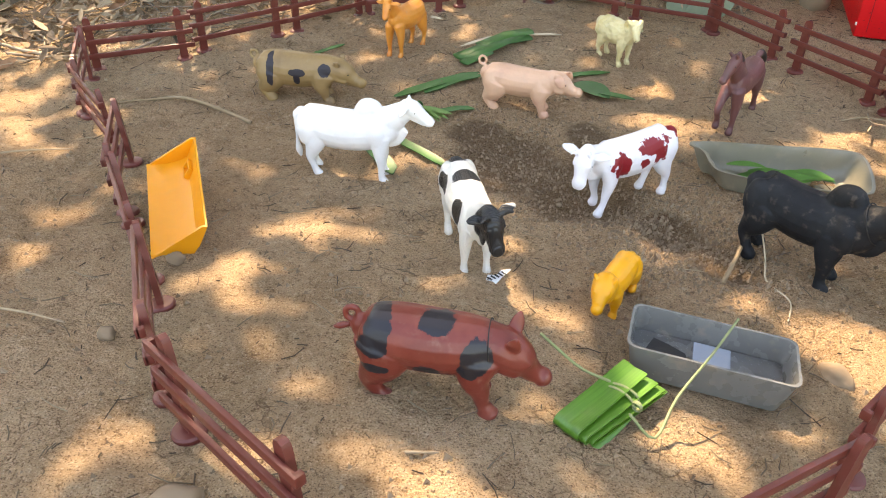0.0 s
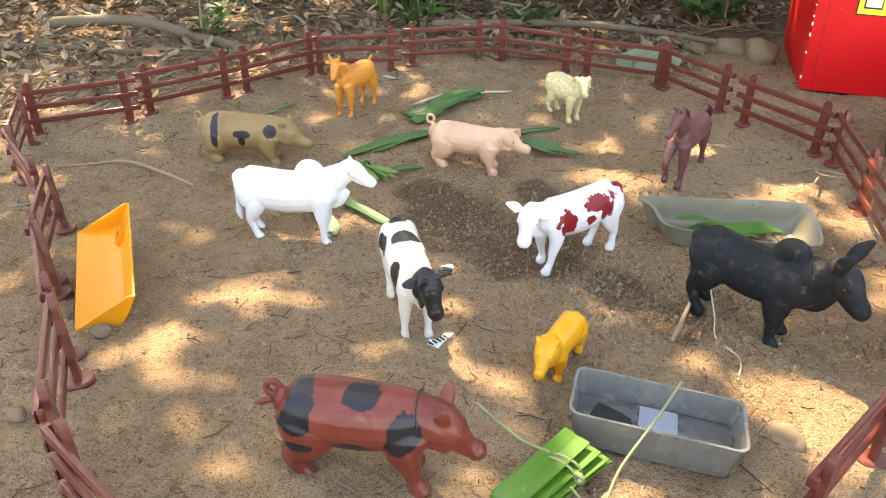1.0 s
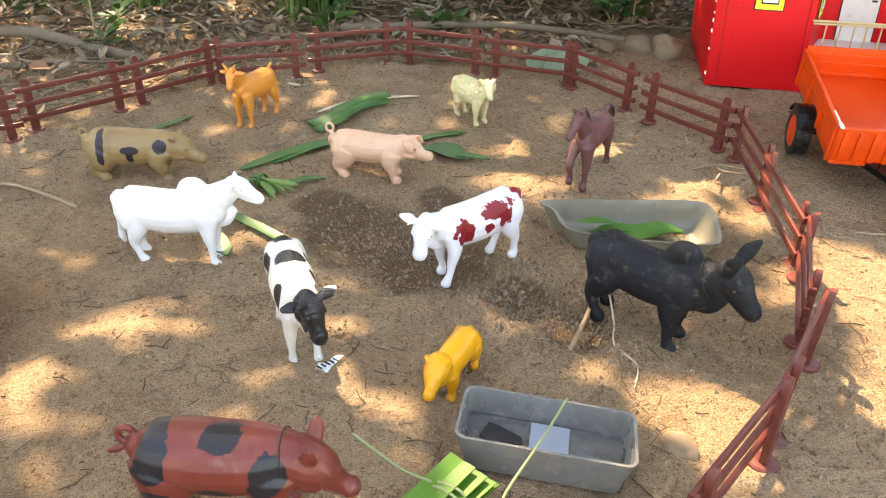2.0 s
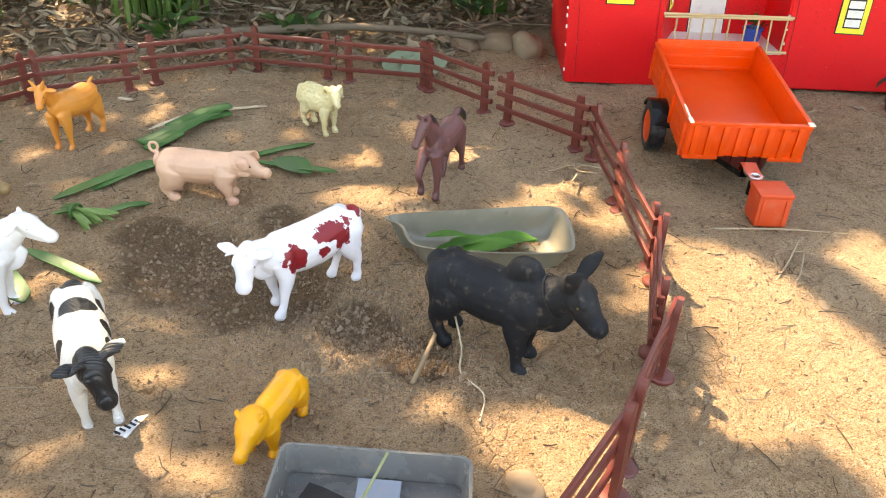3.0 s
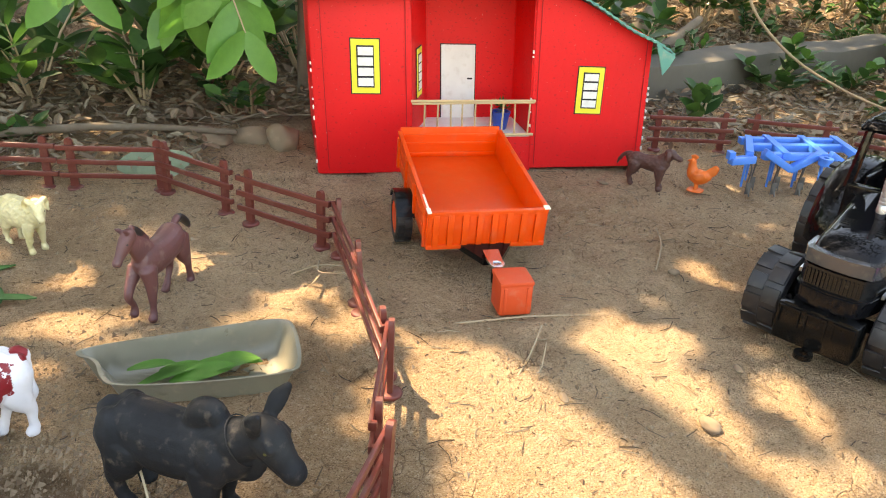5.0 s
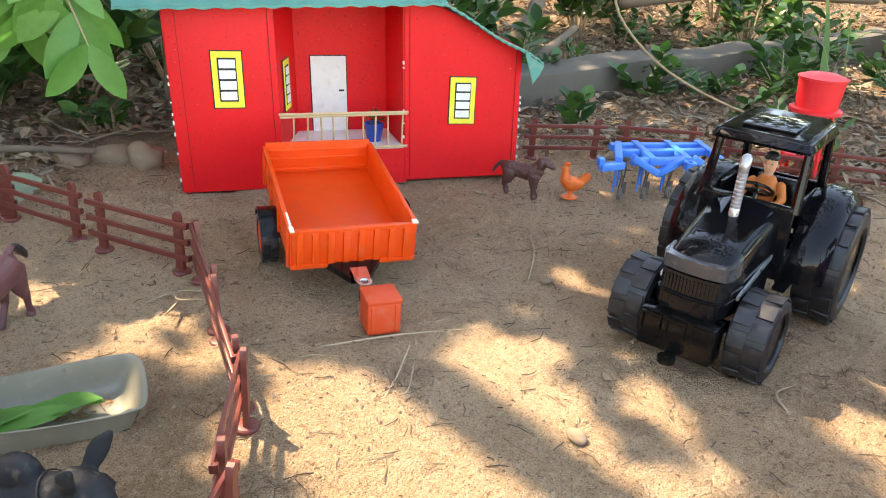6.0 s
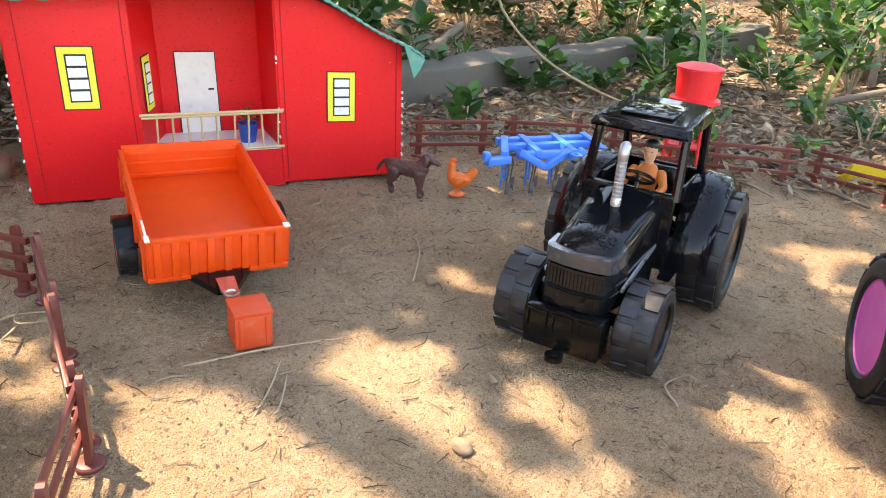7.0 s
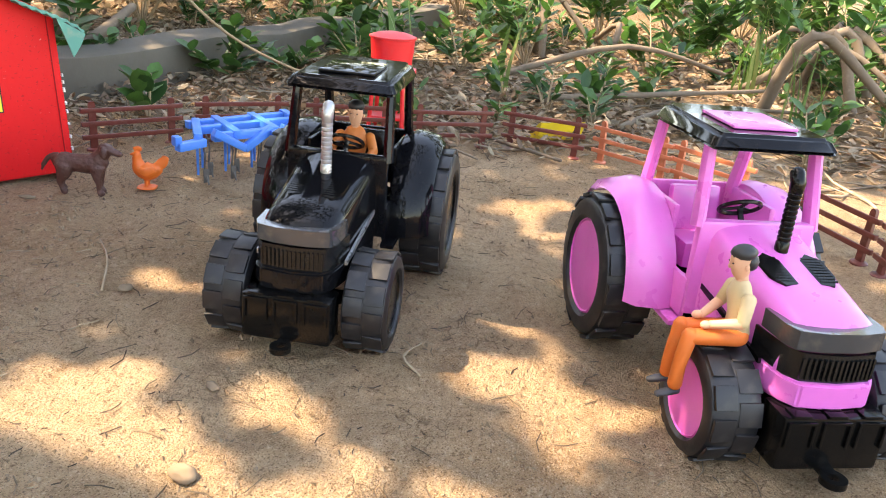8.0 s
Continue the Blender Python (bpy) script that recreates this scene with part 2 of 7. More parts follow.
def thing(name, m, label, category, group="", kind="", bm=None, material=None, smooth=35):
    ob = new(name, finish_mesh(name, bm, material, smooth) if bm else None)
    ob.matrix_world = m
    return tagged(ob, label, category, group, kind)


def part(name, bm, material, parent, label="", smooth=35):
    ob = new(name, finish_mesh(name, bm, material, smooth))
    ob.parent = parent
    return tagged(ob, label)


def box(bm, center, size, bevel=0.0, turn=IDENT, taper=1.0):
    made = bmesh.ops.create_cube(bm, size=1)["verts"]
    for v in made:
        k = taper if v.co.z > 0 else 1
        v.co = Vector((v.co.x * size[0] * k, v.co.y * size[1] * k, v.co.z * size[2]))
    if bevel:
        edges = list({e for v in made for e in v.link_edges})
        out = bmesh.ops.bevel(bm, geom=edges, offset=bevel, segments=2, affect="EDGES", profile=0.6)
        made = list({v for f in out["faces"] for v in f.verts} | {v for v in made if v.is_valid})
    bmesh.ops.transform(bm, matrix=Matrix.Translation(center) @ turn, verts=made)
    return made


def loft(bm, rings, n=12, side=(0, 1, 0), mat=0, cap=True):
    """A skin over rings (x, y, z, half width along side, half height), with rounded ends."""
    pts = [Vector(r[:3]) for r in rings]
    radii = [(r[3], r[4] if len(r) > 4 else r[3]) for r in rings]
    if cap:
        d0, d1 = (pts[0] - pts[1]).normalized(), (pts[-1] - pts[-2]).normalized()
        a, b = min(radii[0]), min(radii[-1])
        pts = [pts[0] + d0 * a * 0.75, pts[0] + d0 * a * 0.45, *pts, pts[-1] + d1 * b * 0.45, pts[-1] + d1 * b * 0.75]
        f = lambda r, k: (r[0] * k, r[1] * k)
        radii = [f(radii[0], 0.45), f(radii[0], 0.8), *radii, f(radii[-1], 0.8), f(radii[-1], 0.45)]
    loops = []
    for i, p in enumerate(pts):
        t = (pts[min(i + 1, len(pts) - 1)] - pts[max(i - 1, 0)]).normalized()
        s = Vector(side) - t * Vector(side).dot(t)
        if s.length < 1e-4:
            s = t.orthogonal()
        s.normalize()
        u = t.cross(s)
        loops.append([bm.verts.new(p + s * (radii[i][0] * math.cos(a)) + u * (radii[i][1] * math.sin(a))) for a in (2 * math.pi * k / n for k in range(n))])
    faces = [bm.faces.new((a[k], a[(k + 1) % n], b[(k + 1) % n], b[k])) for a, b in zip(loops, loops[1:]) for k in range(n)]
    faces += [bm.faces.new(loops[0][::-1]), bm.faces.new(loops[-1])]
    for f in faces:
        f.material_index = mat
    return [v for l in loops for v in l]


def rod(bm, a, b, r, r2=None, n=8, mat=0):
    a, b = Vector(a), Vector(b)
    return loft(bm, [(*a, r, r), (*b, r2 or r, r2 or r)], n, (b - a).orthogonal(), mat, cap=False)


def tube(bm, points, r0, r1=None, n=6, mat=0):
    r1 = r0 if r1 is None else r1
    k = max(1, len(points) - 1)
    return loft(bm, [(*p, r0 + (r1 - r0) * i / k, r0 + (r1 - r0) * i / k) for i, p in enumerate(points)], n, (0.31, 0.9, 0.29), mat)


def ball(bm, c, r, mat=0, seg=10):
    """An ellipsoid."""
    out = bmesh.ops.create_uvsphere(bm, u_segments=seg, v_segments=max(5, seg * 2 // 3), radius=1)["verts"]
    for v in out:
        v.co = Vector((c[0] + v.co.x * r[0], c[1] + v.co.y * r[1], c[2] + v.co.z * r[2]))
    for f in {f for v in out for f in v.link_faces}:
        f.material_index = mat
    return out


def prism(bm, outline, depth, m=IDENT, mat=0):
    """An outline of (x, y) given depth along z, then moved by m."""
    lo = [bm.verts.new(m @ Vector((x, y, 0))) for x, y in outline]
    hi = [bm.verts.new(m @ Vector((x, y, depth))) for x, y in outline]
    n = len(outline)
    faces = [bm.faces.new(lo[::-1]), bm.faces.new(hi)] + [bm.faces.new((lo[i], lo[(i + 1) % n], hi[(i + 1) % n], hi[i])) for i in range(n)]
    for f in faces:
        f.material_index = mat
    return lo + hi


def lathe(bm, profile, n=24, m=IDENT, mat=0, closed=False):
    """Turns (radius, height) pairs round z, then moves them by m."""
    loops = [[bm.verts.new(m @ Vector((r * math.cos(a), r * math.sin(a), z))) for a in (2 * math.pi * k / n for k in range(n))] for r, z in profile]
    pairs = list(zip(loops, loops[1:])) + ([(loops[-1], loops[0])] if closed else [])
    faces = [bm.faces.new((a[k], a[(k + 1) % n], b[(k + 1) % n], b[k])) for a, b in pairs for k in range(n)]
    if not closed:
        faces += [bm.faces.new(loops[0][::-1]), bm.faces.new(loops[-1])]
    for f in faces:
        f.material_index = mat
    return [v for l in loops for v in l]


def smooth01(a, b, x):
    t = np.clip((x - a) / (b - a), 0, 1)
    return t * t * (3 - 2 * t)


def value_noise(x, y, cell, seed):
    """Smooth random heights on a lattice, for numpy arrays."""
    rng = np.random.default_rng(seed)
    table = rng.random((256, 256)) - 0.5
    u, v = x / cell + 1000, y / cell + 1000
    i, j = np.floor(u).astype(int), np.floor(v).astype(int)
    f, g = u - i, v - j
    f, g = f * f * (3 - 2 * f), g * g * (3 - 2 * g)
    t = lambda a, b: table[a % 256, b % 256]
    return (t(i, j) * (1 - f) + t(i + 1, j) * f) * (1 - g) + (t(i, j + 1) * (1 - f) + t(i + 1, j + 1) * f) * g


def base_height(x, y):
    """The broad lie of the land: a rise towards the front left, a bank behind."""
    x, y = np.asarray(x, float), np.asarray(y, float)
    d = 0.73 - np.clip(y, -1, 1.2)
    d = 0.5 * (d + np.sqrt(d * d + 0.0036))
    h = 0.15 * d * (1 - 0.4 * smooth01(0.08, 0.25, x)) * (1 - smooth01(0.35, 0.85, x)) * (1 - smooth01(0.75, 0.95, y)) * (1 - smooth01(0.3, 1.5, -x) * 0.4)
    h = h + 0.012 * (1 - smooth01(-0.05, 0.15, x)) * (1 - smooth01(0.8, 1.1, y))
    h = h - 0.026 * np.exp(-((x - 1.43) ** 2 + (y - 0.27) ** 2) / 0.030)
    back = y - 1.62 + 0.35 * smooth01(1.2, 2.2, x)
    return h + 0.03 * smooth01(0.0, 1.2, back) + 0.15 * smooth01(1.2, 4.0, back)


def ground_at(x, y):
    return float(base_height(x, y))


def put(x, y, yaw, dz=0.0, rx=0, ry=0):
    return pose(x, y, ground_at(x, y) + dz, rx, ry, yaw)

# ---- ground: one sheet, fine near the toys, coarse to the horizon ----
def axis(lo, hi, step):
    mid = list(np.arange(lo, hi, step))
    out, s = [], step
    x = hi
    while x < 60:
        out.append(x)
        s *= 1.22
        x += s
    left, s, x = [], step, lo - step
    while x > -60:
        left.append(x)
        s *= 1.22
        x -= s
    return np.array(left[::-1] + mid + out)


gx, gy = axis(-0.85, 2.15, 0.0043), axis(0.08, 1.62, 0.0043)
X, Y = np.meshgrid(gx, gy)
near = smooth01(-2.5, -1.0, X) * (1 - smooth01(2.5, 4.0, X)) * smooth01(-1.5, -0.3, Y) * (1 - smooth01(2.2, 4.0, Y))
Z = base_height(X, Y)
for cell, amp, seed in ((0.35, 0.006, 1), (0.12, 0.006, 2), (0.05, 0.0056, 3), (0.022, 0.0050, 4), (0.0125, 0.0036, 5), (0.0088, 0.0030, 6)):
    Z = Z + near * amp * value_noise(X, Y, cell, seed)
# dug earth is rougher and a little sunken
dug = np.zeros_like(X)
for px, py, rx, ry in ((0.12, 0.86, 0.12, 0.11), (0.19, 0.80, 0.11, 0.11), (0.30, 0.69, 0.07, 0.07), (0.34, 0.635, 0.05, 0.05)):
    dug = np.maximum(dug, 1 - np.clip(np.hypot((X - px) / rx, (Y - py) / ry), 0, 1))
Z = Z - 0.010 * smooth01(0, 0.6, dug) + smooth01(0, 0.5, dug) * 0.008 * value_noise(X, Y, 0.02, 9)
Z = Z + 0.012 * np.exp(-(((X - 0.24) / 0.05) ** 2 + ((Y - 0.66) / 0.035) ** 2))
ny, nx = X.shape
verts = np.stack([X, Y, Z], -1).reshape(-1, 3)
idx = np.arange(ny * nx).reshape(ny, nx)
quads = np.stack([idx[:-1, :-1], idx[:-1, 1:], idx[1:, 1:], idx[1:, :-1]], -1).reshape(-1, 4)
me = bpy.data.meshes.new("ground")
me.from_pydata(verts.tolist(), [], quads.tolist())
me.materials.append(SOIL)
me.polygons.foreach_set("use_smooth", [True] * len(me.polygons))


def earth_top(x, y, gx=gx, gy=gy, Z=Z, nx=nx, ny=ny):
    """Height of the earth's uneven skin at a place."""
    i, j = min(max(int(np.searchsorted(gx, x)), 1), nx - 1), min(max(int(np.searchsorted(gy, y)), 1), ny - 1)
    u, v = (x - gx[i - 1]) / (gx[i] - gx[i - 1]), (y - gy[j - 1]) / (gy[j] - gy[j - 1])
    return float((Z[j - 1, i - 1] * (1 - u) + Z[j - 1, i] * u) * (1 - v) + (Z[j, i - 1] * (1 - u) + Z[j, i] * u) * v)


tagged(new("ground", me), "bare sandy brown earth, trodden, with a damp dug patch", "ground", kind="structure")

# ---- toy fence: interlocking panels of two posts and three rails ----
def fence_panel(material, label):
    root = thing("fence_panel", IDENT, label, "toy fence", "fence panels round the farmyard")
    for sx in (-0.0705, 0.0705):
        bm = bmesh.new()
        outline = [(-0.0065, 0.003), (0.0065, 0.003), (0.0058, 0.082), (0.004, 0.0865), (0, 0.088), (-0.004, 0.0865), (-0.0058, 0.082)]
        prism(bm, outline, 0.006, pose(sx, 0.003, 0, 90))
        post = part("post", bm, material, root)
        bm = bmesh.new()
        lathe(bm, [(0.0135, -0.003), (0.0135, 0.000), (0.012, 0.0018), (0.007, 0.0030)], 18, pose(sx, 0, 0))
        part("foot", bm, material, post)
    for z in (0.024, 0.048, 0.072):
        bm = bmesh.new()
        box(bm, (0, -0.0055, z), (0.182, 0.0042, 0.0085), 0.0012)
        for e in (-1, 1):
            box(bm, (e * 0.0885, -0.0035, z), (0.005, 0.007, 0.0085), 0.0012)
        part("rail", bm, material, root)
    return root


PANELS = [  # the feet of both posts: x, y, x, y
    (-0.583, 1.118, -0.456, 1.180), (-0.43, 1.22, -0.327, 1.302), (-0.292, 1.328, -0.187, 1.424), (-0.17, 1.435, -0.033, 1.465),
    (0.006, 1.503, 0.147, 1.539), (0.188, 1.541, 0.325, 1.479), (0.362, 1.46, 0.489, 1.409), (0.497, 1.395, 0.572, 1.27),
    (0.595, 1.221, 0.676, 1.095), (0.688, 1.055, 0.668, 0.929), (0.660, 0.889, 0.638, 0.763), (0.629, 0.723, 0.570, 0.605),
    (0.555, 0.559, 0.476, 0.461), (0.451, 0.426, 0.350, 0.327), (0.310, 0.280, 0.195, 0.205),
    (-0.575, 1.075, -0.525, 0.945), (-0.510, 0.93, -0.433, 0.831), (-0.395, 0.796, -0.345, 0.66), (-0.325, 0.63, -0.26, 0.516),
    (-0.234, 0.477, -0.172, 0.338), (-0.140, 0.300, -0.045, 0.215),
    (1.474, 1.330, 1.622, 1.262), (1.672, 1.238, 1.785, 1.15), (1.83, 1.09, 1.915, 0.975), (1.94, 0.915, 2.046, 0.802), (2.083, 0.766, 2.10, 0.61),
]
PALE = [(2.11, 0.56, 2.07, 0.43), (2.06, 0.39, 2.0, 0.27)]
FRONT = [(1.93, 0.16, 1.83, 0.07), (1.79, 0.04, 1.66, -0.02), (1.62, -0.03, 1.48, -0.06)]
red_panel = fence_panel(FENCE_RED, "dark red plastic toy fence panel with three rails")
pale_panel = fence_panel(FENCE_PALE, "faded orange-red plastic toy fence panel with three rails")
for first, rows in ((red_panel, PANELS + FRONT), (pale_panel, PALE)):
    for k, (x0, y0, x1, y1) in enumerate(rows):
        lean = random.uniform(-3, 3)
        z0, z1 = ground_at(x0, y0), ground_at(x1, y1)
        m = pose((x0 + x1) / 2, (y0 + y1) / 2, (z0 + z1) / 2 + 0.002, lean, -math.degrees(math.atan2(z1 - z0, math.hypot(x1 - x0, y1 - y0))), math.degrees(math.atan2(y1 - y0, x1 - x0)))
        if k == 0:
            first.matrix_world = m
        else:
            copy_thing(first, m)

# ---- painted foam-board farmhouse ----
HOUSE = pose(0.77, 1.398, 0.0, 0, 0, -14.74)
LEAN_X = -0.042            # the box leans a little to one side


def leaned(bm):
    for v in bm.verts:
        v.co.x += LEAN_X * v.co.z
    return bm


house = thing("farmhouse", HOUSE, "bright red foam-board toy farmhouse with a recessed porch and green roof", "toy house")


def house_box(name, material, lo, hi, parent=None, bevel=0.0, label=""):
    bm = bmesh.new()
    box(bm, [(a + b) / 2 for a, b in zip(lo, hi)], [b - a for a, b in zip(lo, hi)], bevel)
    return part(name, leaned(bm), material, parent or house, label)


house_box("wall", HOUSE_RED, (-0.008, 0.0, 0.0), (0.170, 0.32, 0.33), bevel=0.006)
bm = bmesh.new()
prism(bm, [(0.392, 0.004), (0.624, 0.004), (0.624, 0.252), (0.46, 0.325), (0.392, 0.335)], 0.32, pose(0, 0.32, 0, 90))
bmesh.ops.bevel(bm, geom=list(bm.edges), offset=0.003, segments=2, affect="EDGES")
part("wall", leaned(bm), HOUSE_RED, house)
house_box("wall", HOUSE_RED, (0.165, 0.002, 0.0), (0.397, 0.30, 0.068), label="red base wall below the porch")
bm = bmesh.new()
prism(bm, [(0.160, 0.006), (0.1695, 0.004), (0.218, 0.128), (0.160, 0.128)], 0.262, pose(0, 0, 0.068))
part("wall", leaned(bm), HOUSE_RED, house, "slanted red side wall of the porch")
house_box("wall", HOUSE_RED, (0.166, 0.125, 0.068), (0.397, 0.15, 0.36), label="red back wall of the porch")
house_box("wall", HOUSE_RED, (0.166, 0.15, 0.30), (0.397, 0.32, 0.36))
house_box("porch_floor", WHITE_CARD, (0.1705, -0.001, 0.0685), (0.3915, 0.124, 0.0715), label="whitish porch floor")
for x, lo, hi in ((0.013, 0.012, 0.318), (0.158, 0.03, 0.318), (0.404, 0.012, 0.325), (0.612, 0.012, 0.250)):
    house_box("board_seam", SEAM_RED, (x - 0.0006, -0.0012, lo), (x + 0.0006, 0.002, hi), label="thin dark seam between foam boards")
# chipped paint along the board edges
for x, n_chip in ((-0.0082, 9), (0.3925, 6), (0.6245, 8)):
    for _ in range(n_chip):
        z, h = random.uniform(0.02, 0.23), random.uniform(0.002, 0.007)
        house_box("paint_chip", WHITE_CARD, (x - 0.0012, -0.0014, z), (x + 0.0014, 0.003, z + h), label="white foam showing through chipped paint")
# roof of painted corrugated card
for name, corners in (("roof", ((-0.075, -0.035, 0.312), (0.462, -0.035, 0.330), (0.462, 0.20, 0.42), (-0.075, 0.20, 0.41))),
                      ("roof", ((0.45, -0.03, 0.334), (0.655, -0.03, 0.226), (0.655, 0.36, 0.226), (0.45, 0.36, 0.345)))):
    bm = bmesh.new()
    a, b, c, d = (Vector(p) for p in corners)
    rows = []
    for i in range(60):
        u = i / 59
        lift = 0.0016 * math.sin(i * 1.6) + (0.004 * math.sin(u * 9) * u if corners[0][0] > 0 else 0)
        rows.append([bm.verts.new(p.lerp(q, u) + Vector((0, 0, lift + h))) for p, q in ((a, b), (d, c)) for h in (0, 0.004)])
    for p, q in zip(rows, rows[1:]):
        for k, l in ((0, 1), (1, 3), (3, 2), (2, 0)):
            bm.faces.new((p[k], p[l], q[l], q[k]))
    bm.faces.new((rows[0][0], rows[0][1], rows[0][3], rows[0][2]))
    bm.faces.new((rows[-1][0], rows[-1][1], rows[-1][3], rows[-1][2]))
    part(name, leaned(bm), ROOF_GREEN, house, "crinkled green card roof")
bm = bmesh.new()
prism(bm, [(0.615, 0.250), (0.656, 0.226), (0.646, 0.208), (0.634, 0.192), (0.626, 0.218)], 0.003, pose(0, -0.028, 0, 90))
part("roof_flap", leaned(bm), ROOF_GREEN, house)


def painted_window(m, w, h):
    """A yellow painted window with four white panes and ink lines; x across, y up, z out."""
    bm = bmesh.new()
    box(bm, (0, 0, 0.0005), (w + 0.004, h + 0.004, 0.001))
    bmesh.ops.transform(bm, matrix=m, verts=bm.verts)
    win = part("window", leaned(bm), BLACK_LINE, house, "hand-painted yellow window with white panes and black lines")
    bm = bmesh.new()
    box(bm, (0, 0, 0.0013), (w, h, 0.0012))
    bmesh.ops.transform(bm, matrix=m, verts=bm.verts)
    part("window_frame", leaned(bm), YELLOW_PAINT, win, "yellow painted frame")
    bm = bmesh.new()
    box(bm, (0, 0, 0.0021), (w * 0.62, h * 0.78, 0.001))
    bmesh.ops.transform(bm, matrix=m, verts=bm.verts)
    part("ink_line", leaned(bm), BLACK_LINE, win)
    for k in range(4):
        bm = bmesh.new()
        box(bm, (0.0004 * (k % 2), (k - 1.5) * h * 0.19, 0.003), (w * 0.54, h * 0.15, 0.0014))
        bmesh.ops.transform(bm, matrix=m, verts=bm.verts)
        part("pane", leaned(bm), WHITE_CARD, win)


painted_window(pose(0.0865, 0.0, 0.1985, 90, 0.5, 0), 0.049, 0.094)
painted_window(pose(0.506, 0.0, 0.156, 90, 1.5, 0), 0.050, 0.087)
painted_window(pose(0.1895, 0.052, 0.178, 90, 0, 68.7), 0.040, 0.088)
bm = bmesh.new()
box(bm, (0.279, 0.1242, 0.141), (0.071, 0.0012, 0.152))
door = part("door", leaned(bm), BLACK_LINE, house, "white painted door outlined in black")
bm = bmesh.new()
box(bm, (0.279, 0.1232, 0.141), (0.067, 0.0024, 0.148))
part("door_leaf", leaned(bm), WHITE_CARD, door)
bm = bmesh.new()
box(bm, (0.296, 0.1212, 0.150), (0.010, 0.002, 0.0035), 0.0006)
part("door_handle", bm, BLACK_LINE, door)
for z, xa, xb in ((0.1375, 0.166, 0.400), (0.0735, 0.166, 0.398)):
    bm = bmesh.new()
    rod(bm, (xa, -0.004, z), (xb, -0.004, z), 0.0026)
    part("porch_rail", leaned(bm), BAMBOO, house, "bamboo stick porch rail")
bm = bmesh.new()
rod(bm, (0.168, -0.004, 0.1325), (0.398, -0.004, 0.1345), 0.002)
part("porch_rail", leaned(bm), BAMBOO, house, "bamboo stick porch rail")
for k in range(9):
    bm = bmesh.new()
    x = 0.186 + 0.025 * k + random.uniform(-0.004, 0.004)
    rod(bm, (x, -0.003, 0.074), (x + random.uniform(-0.003, 0.003), -0.003, 0.136), 0.0017)
    part("baluster", leaned(bm), BAMBOO, house)
# pot plant on the porch
pot = thing("plant_pot", HOUSE @ pose(0.343, 0.045, 0.0717), "small blue pot with a dark green plant on the porch", "plant pot")
bm = bmesh.new()
lathe(bm, [(0.013, 0), (0.018, 0.030), (0.019, 0.030), (0.019, 0.034), (0.016, 0.034), (0.015, 0.028)], 20)
part("pot", bm, POT_BLUE, pot)
bm = bmesh.new()
for k in range(150):
    a, e, r = random.uniform(0, 6.28), random.uniform(0.25, 1.5), random.uniform(0.012, 0.024)
    p = Vector((math.cos(a) * math.cos(e), math.sin(a) * math.cos(e), math.sin(e))) * r + Vector((0, 0, 0.032))
    d = Vector((math.cos(a + 1.5), math.sin(a + 1.5), 0.2)) * 0.002
    v = [bm.verts.new(q) for q in (p - d, p + d, p + (p - Vector((0, 0, 0.03))) * 0.35)]
    bm.faces.new(v)
tube(bm, [(0, 0, 0.025), (0.001, 0, 0.045)], 0.0015, 0.001)
part("foliage", bm, BUSH_LEAF, pot, smooth=0)

# ---- wheels ----
def toy_wheel(parent, x, y, z, r, w, rim_material, lugs=16, out=1, rim_label="", spokes=6):
    m = pose(x, y, z, -90 * out)
    h = w / 2
    bm = bmesh.new()
    lathe(bm, [(r * 0.64, h * 0.80), (r * 0.70, h), (r * 0.85, h), (r * 0.92, h * 0.90), (r * 0.965, h * 0.62), (r * 0.975, 0), (r * 0.965, -h * 0.62), (r * 0.92, -h * 0.90), (r * 0.85, -h), (r * 0.70, -h), (r * 0.64, -h * 0.80)], 40, m, closed=True)
    step = 2 * math.pi / lugs
    tyre = part("wheel", bm, TYRE, parent, "dusty black plastic tyre with block tread")
    bm = bmesh.new()
    box(bm, (0, 0, 0), (r * 0.055, r * step * 0.72, h * 0.84), r * 0.016)
    block = finish_mesh("tread_block", bm, TYRE)
    for k in range(lugs):
        for s, off in ((1, 0.0), (-1, 0.5)):
            lug = new("tread_block", block)
            lug.parent = tyre
            lug.matrix_local = m @ pose(0, 0, 0, 0, 0, math.degrees((k + off) * step)) @ pose(r * 0.966, 0, s * h * 0.46, 0, s * 4, 0)
    bm = bmesh.new()
    lathe(bm, [(r * 0.66, h * 0.84), (r * 0.63, h * 0.90), (r * 0.60, h * 0.80), (r * 0.52, h * 0.25), (r * 0.22, h * 0.20), (r * 0.20, h * 0.62), (r * 0.12, h * 0.66), (r * 0.10, h * 0.5)], 32, m)
    for k in range(spokes):
        t = m @ pose(0, 0, 0, 0, 0, 360 / spokes * k) @ pose(r * 0.37, 0, h * 0.32)
        box(bm, t.translation, (r * 0.34, r * 0.10, h * 0.24), r * 0.015, t.to_3x3().to_4x4())
    part("rim", bm, rim_material, tyre, rim_label)
    return tyre


# ---- tipping trailer, drawbar propped on a small box ----
trailer = thing("farm_trailer", pose(0.889, 1.063, 0.0, 0, 0, -104.5) @ pose(0, 0, 0.087, 0, 7, 0), "orange plastic toy tipping trailer with an empty bed", "toy trailer")
TL, TW, TH = 0.131, 0.0815, 0.029


def trailer_part(name, boxes, material=TRAILER_ORANGE, label=""):
    bm = bmesh.new()
    for c, s, b in boxes:
        box(bm, c, s, b)
    return part(name, bm, material, trailer, label)


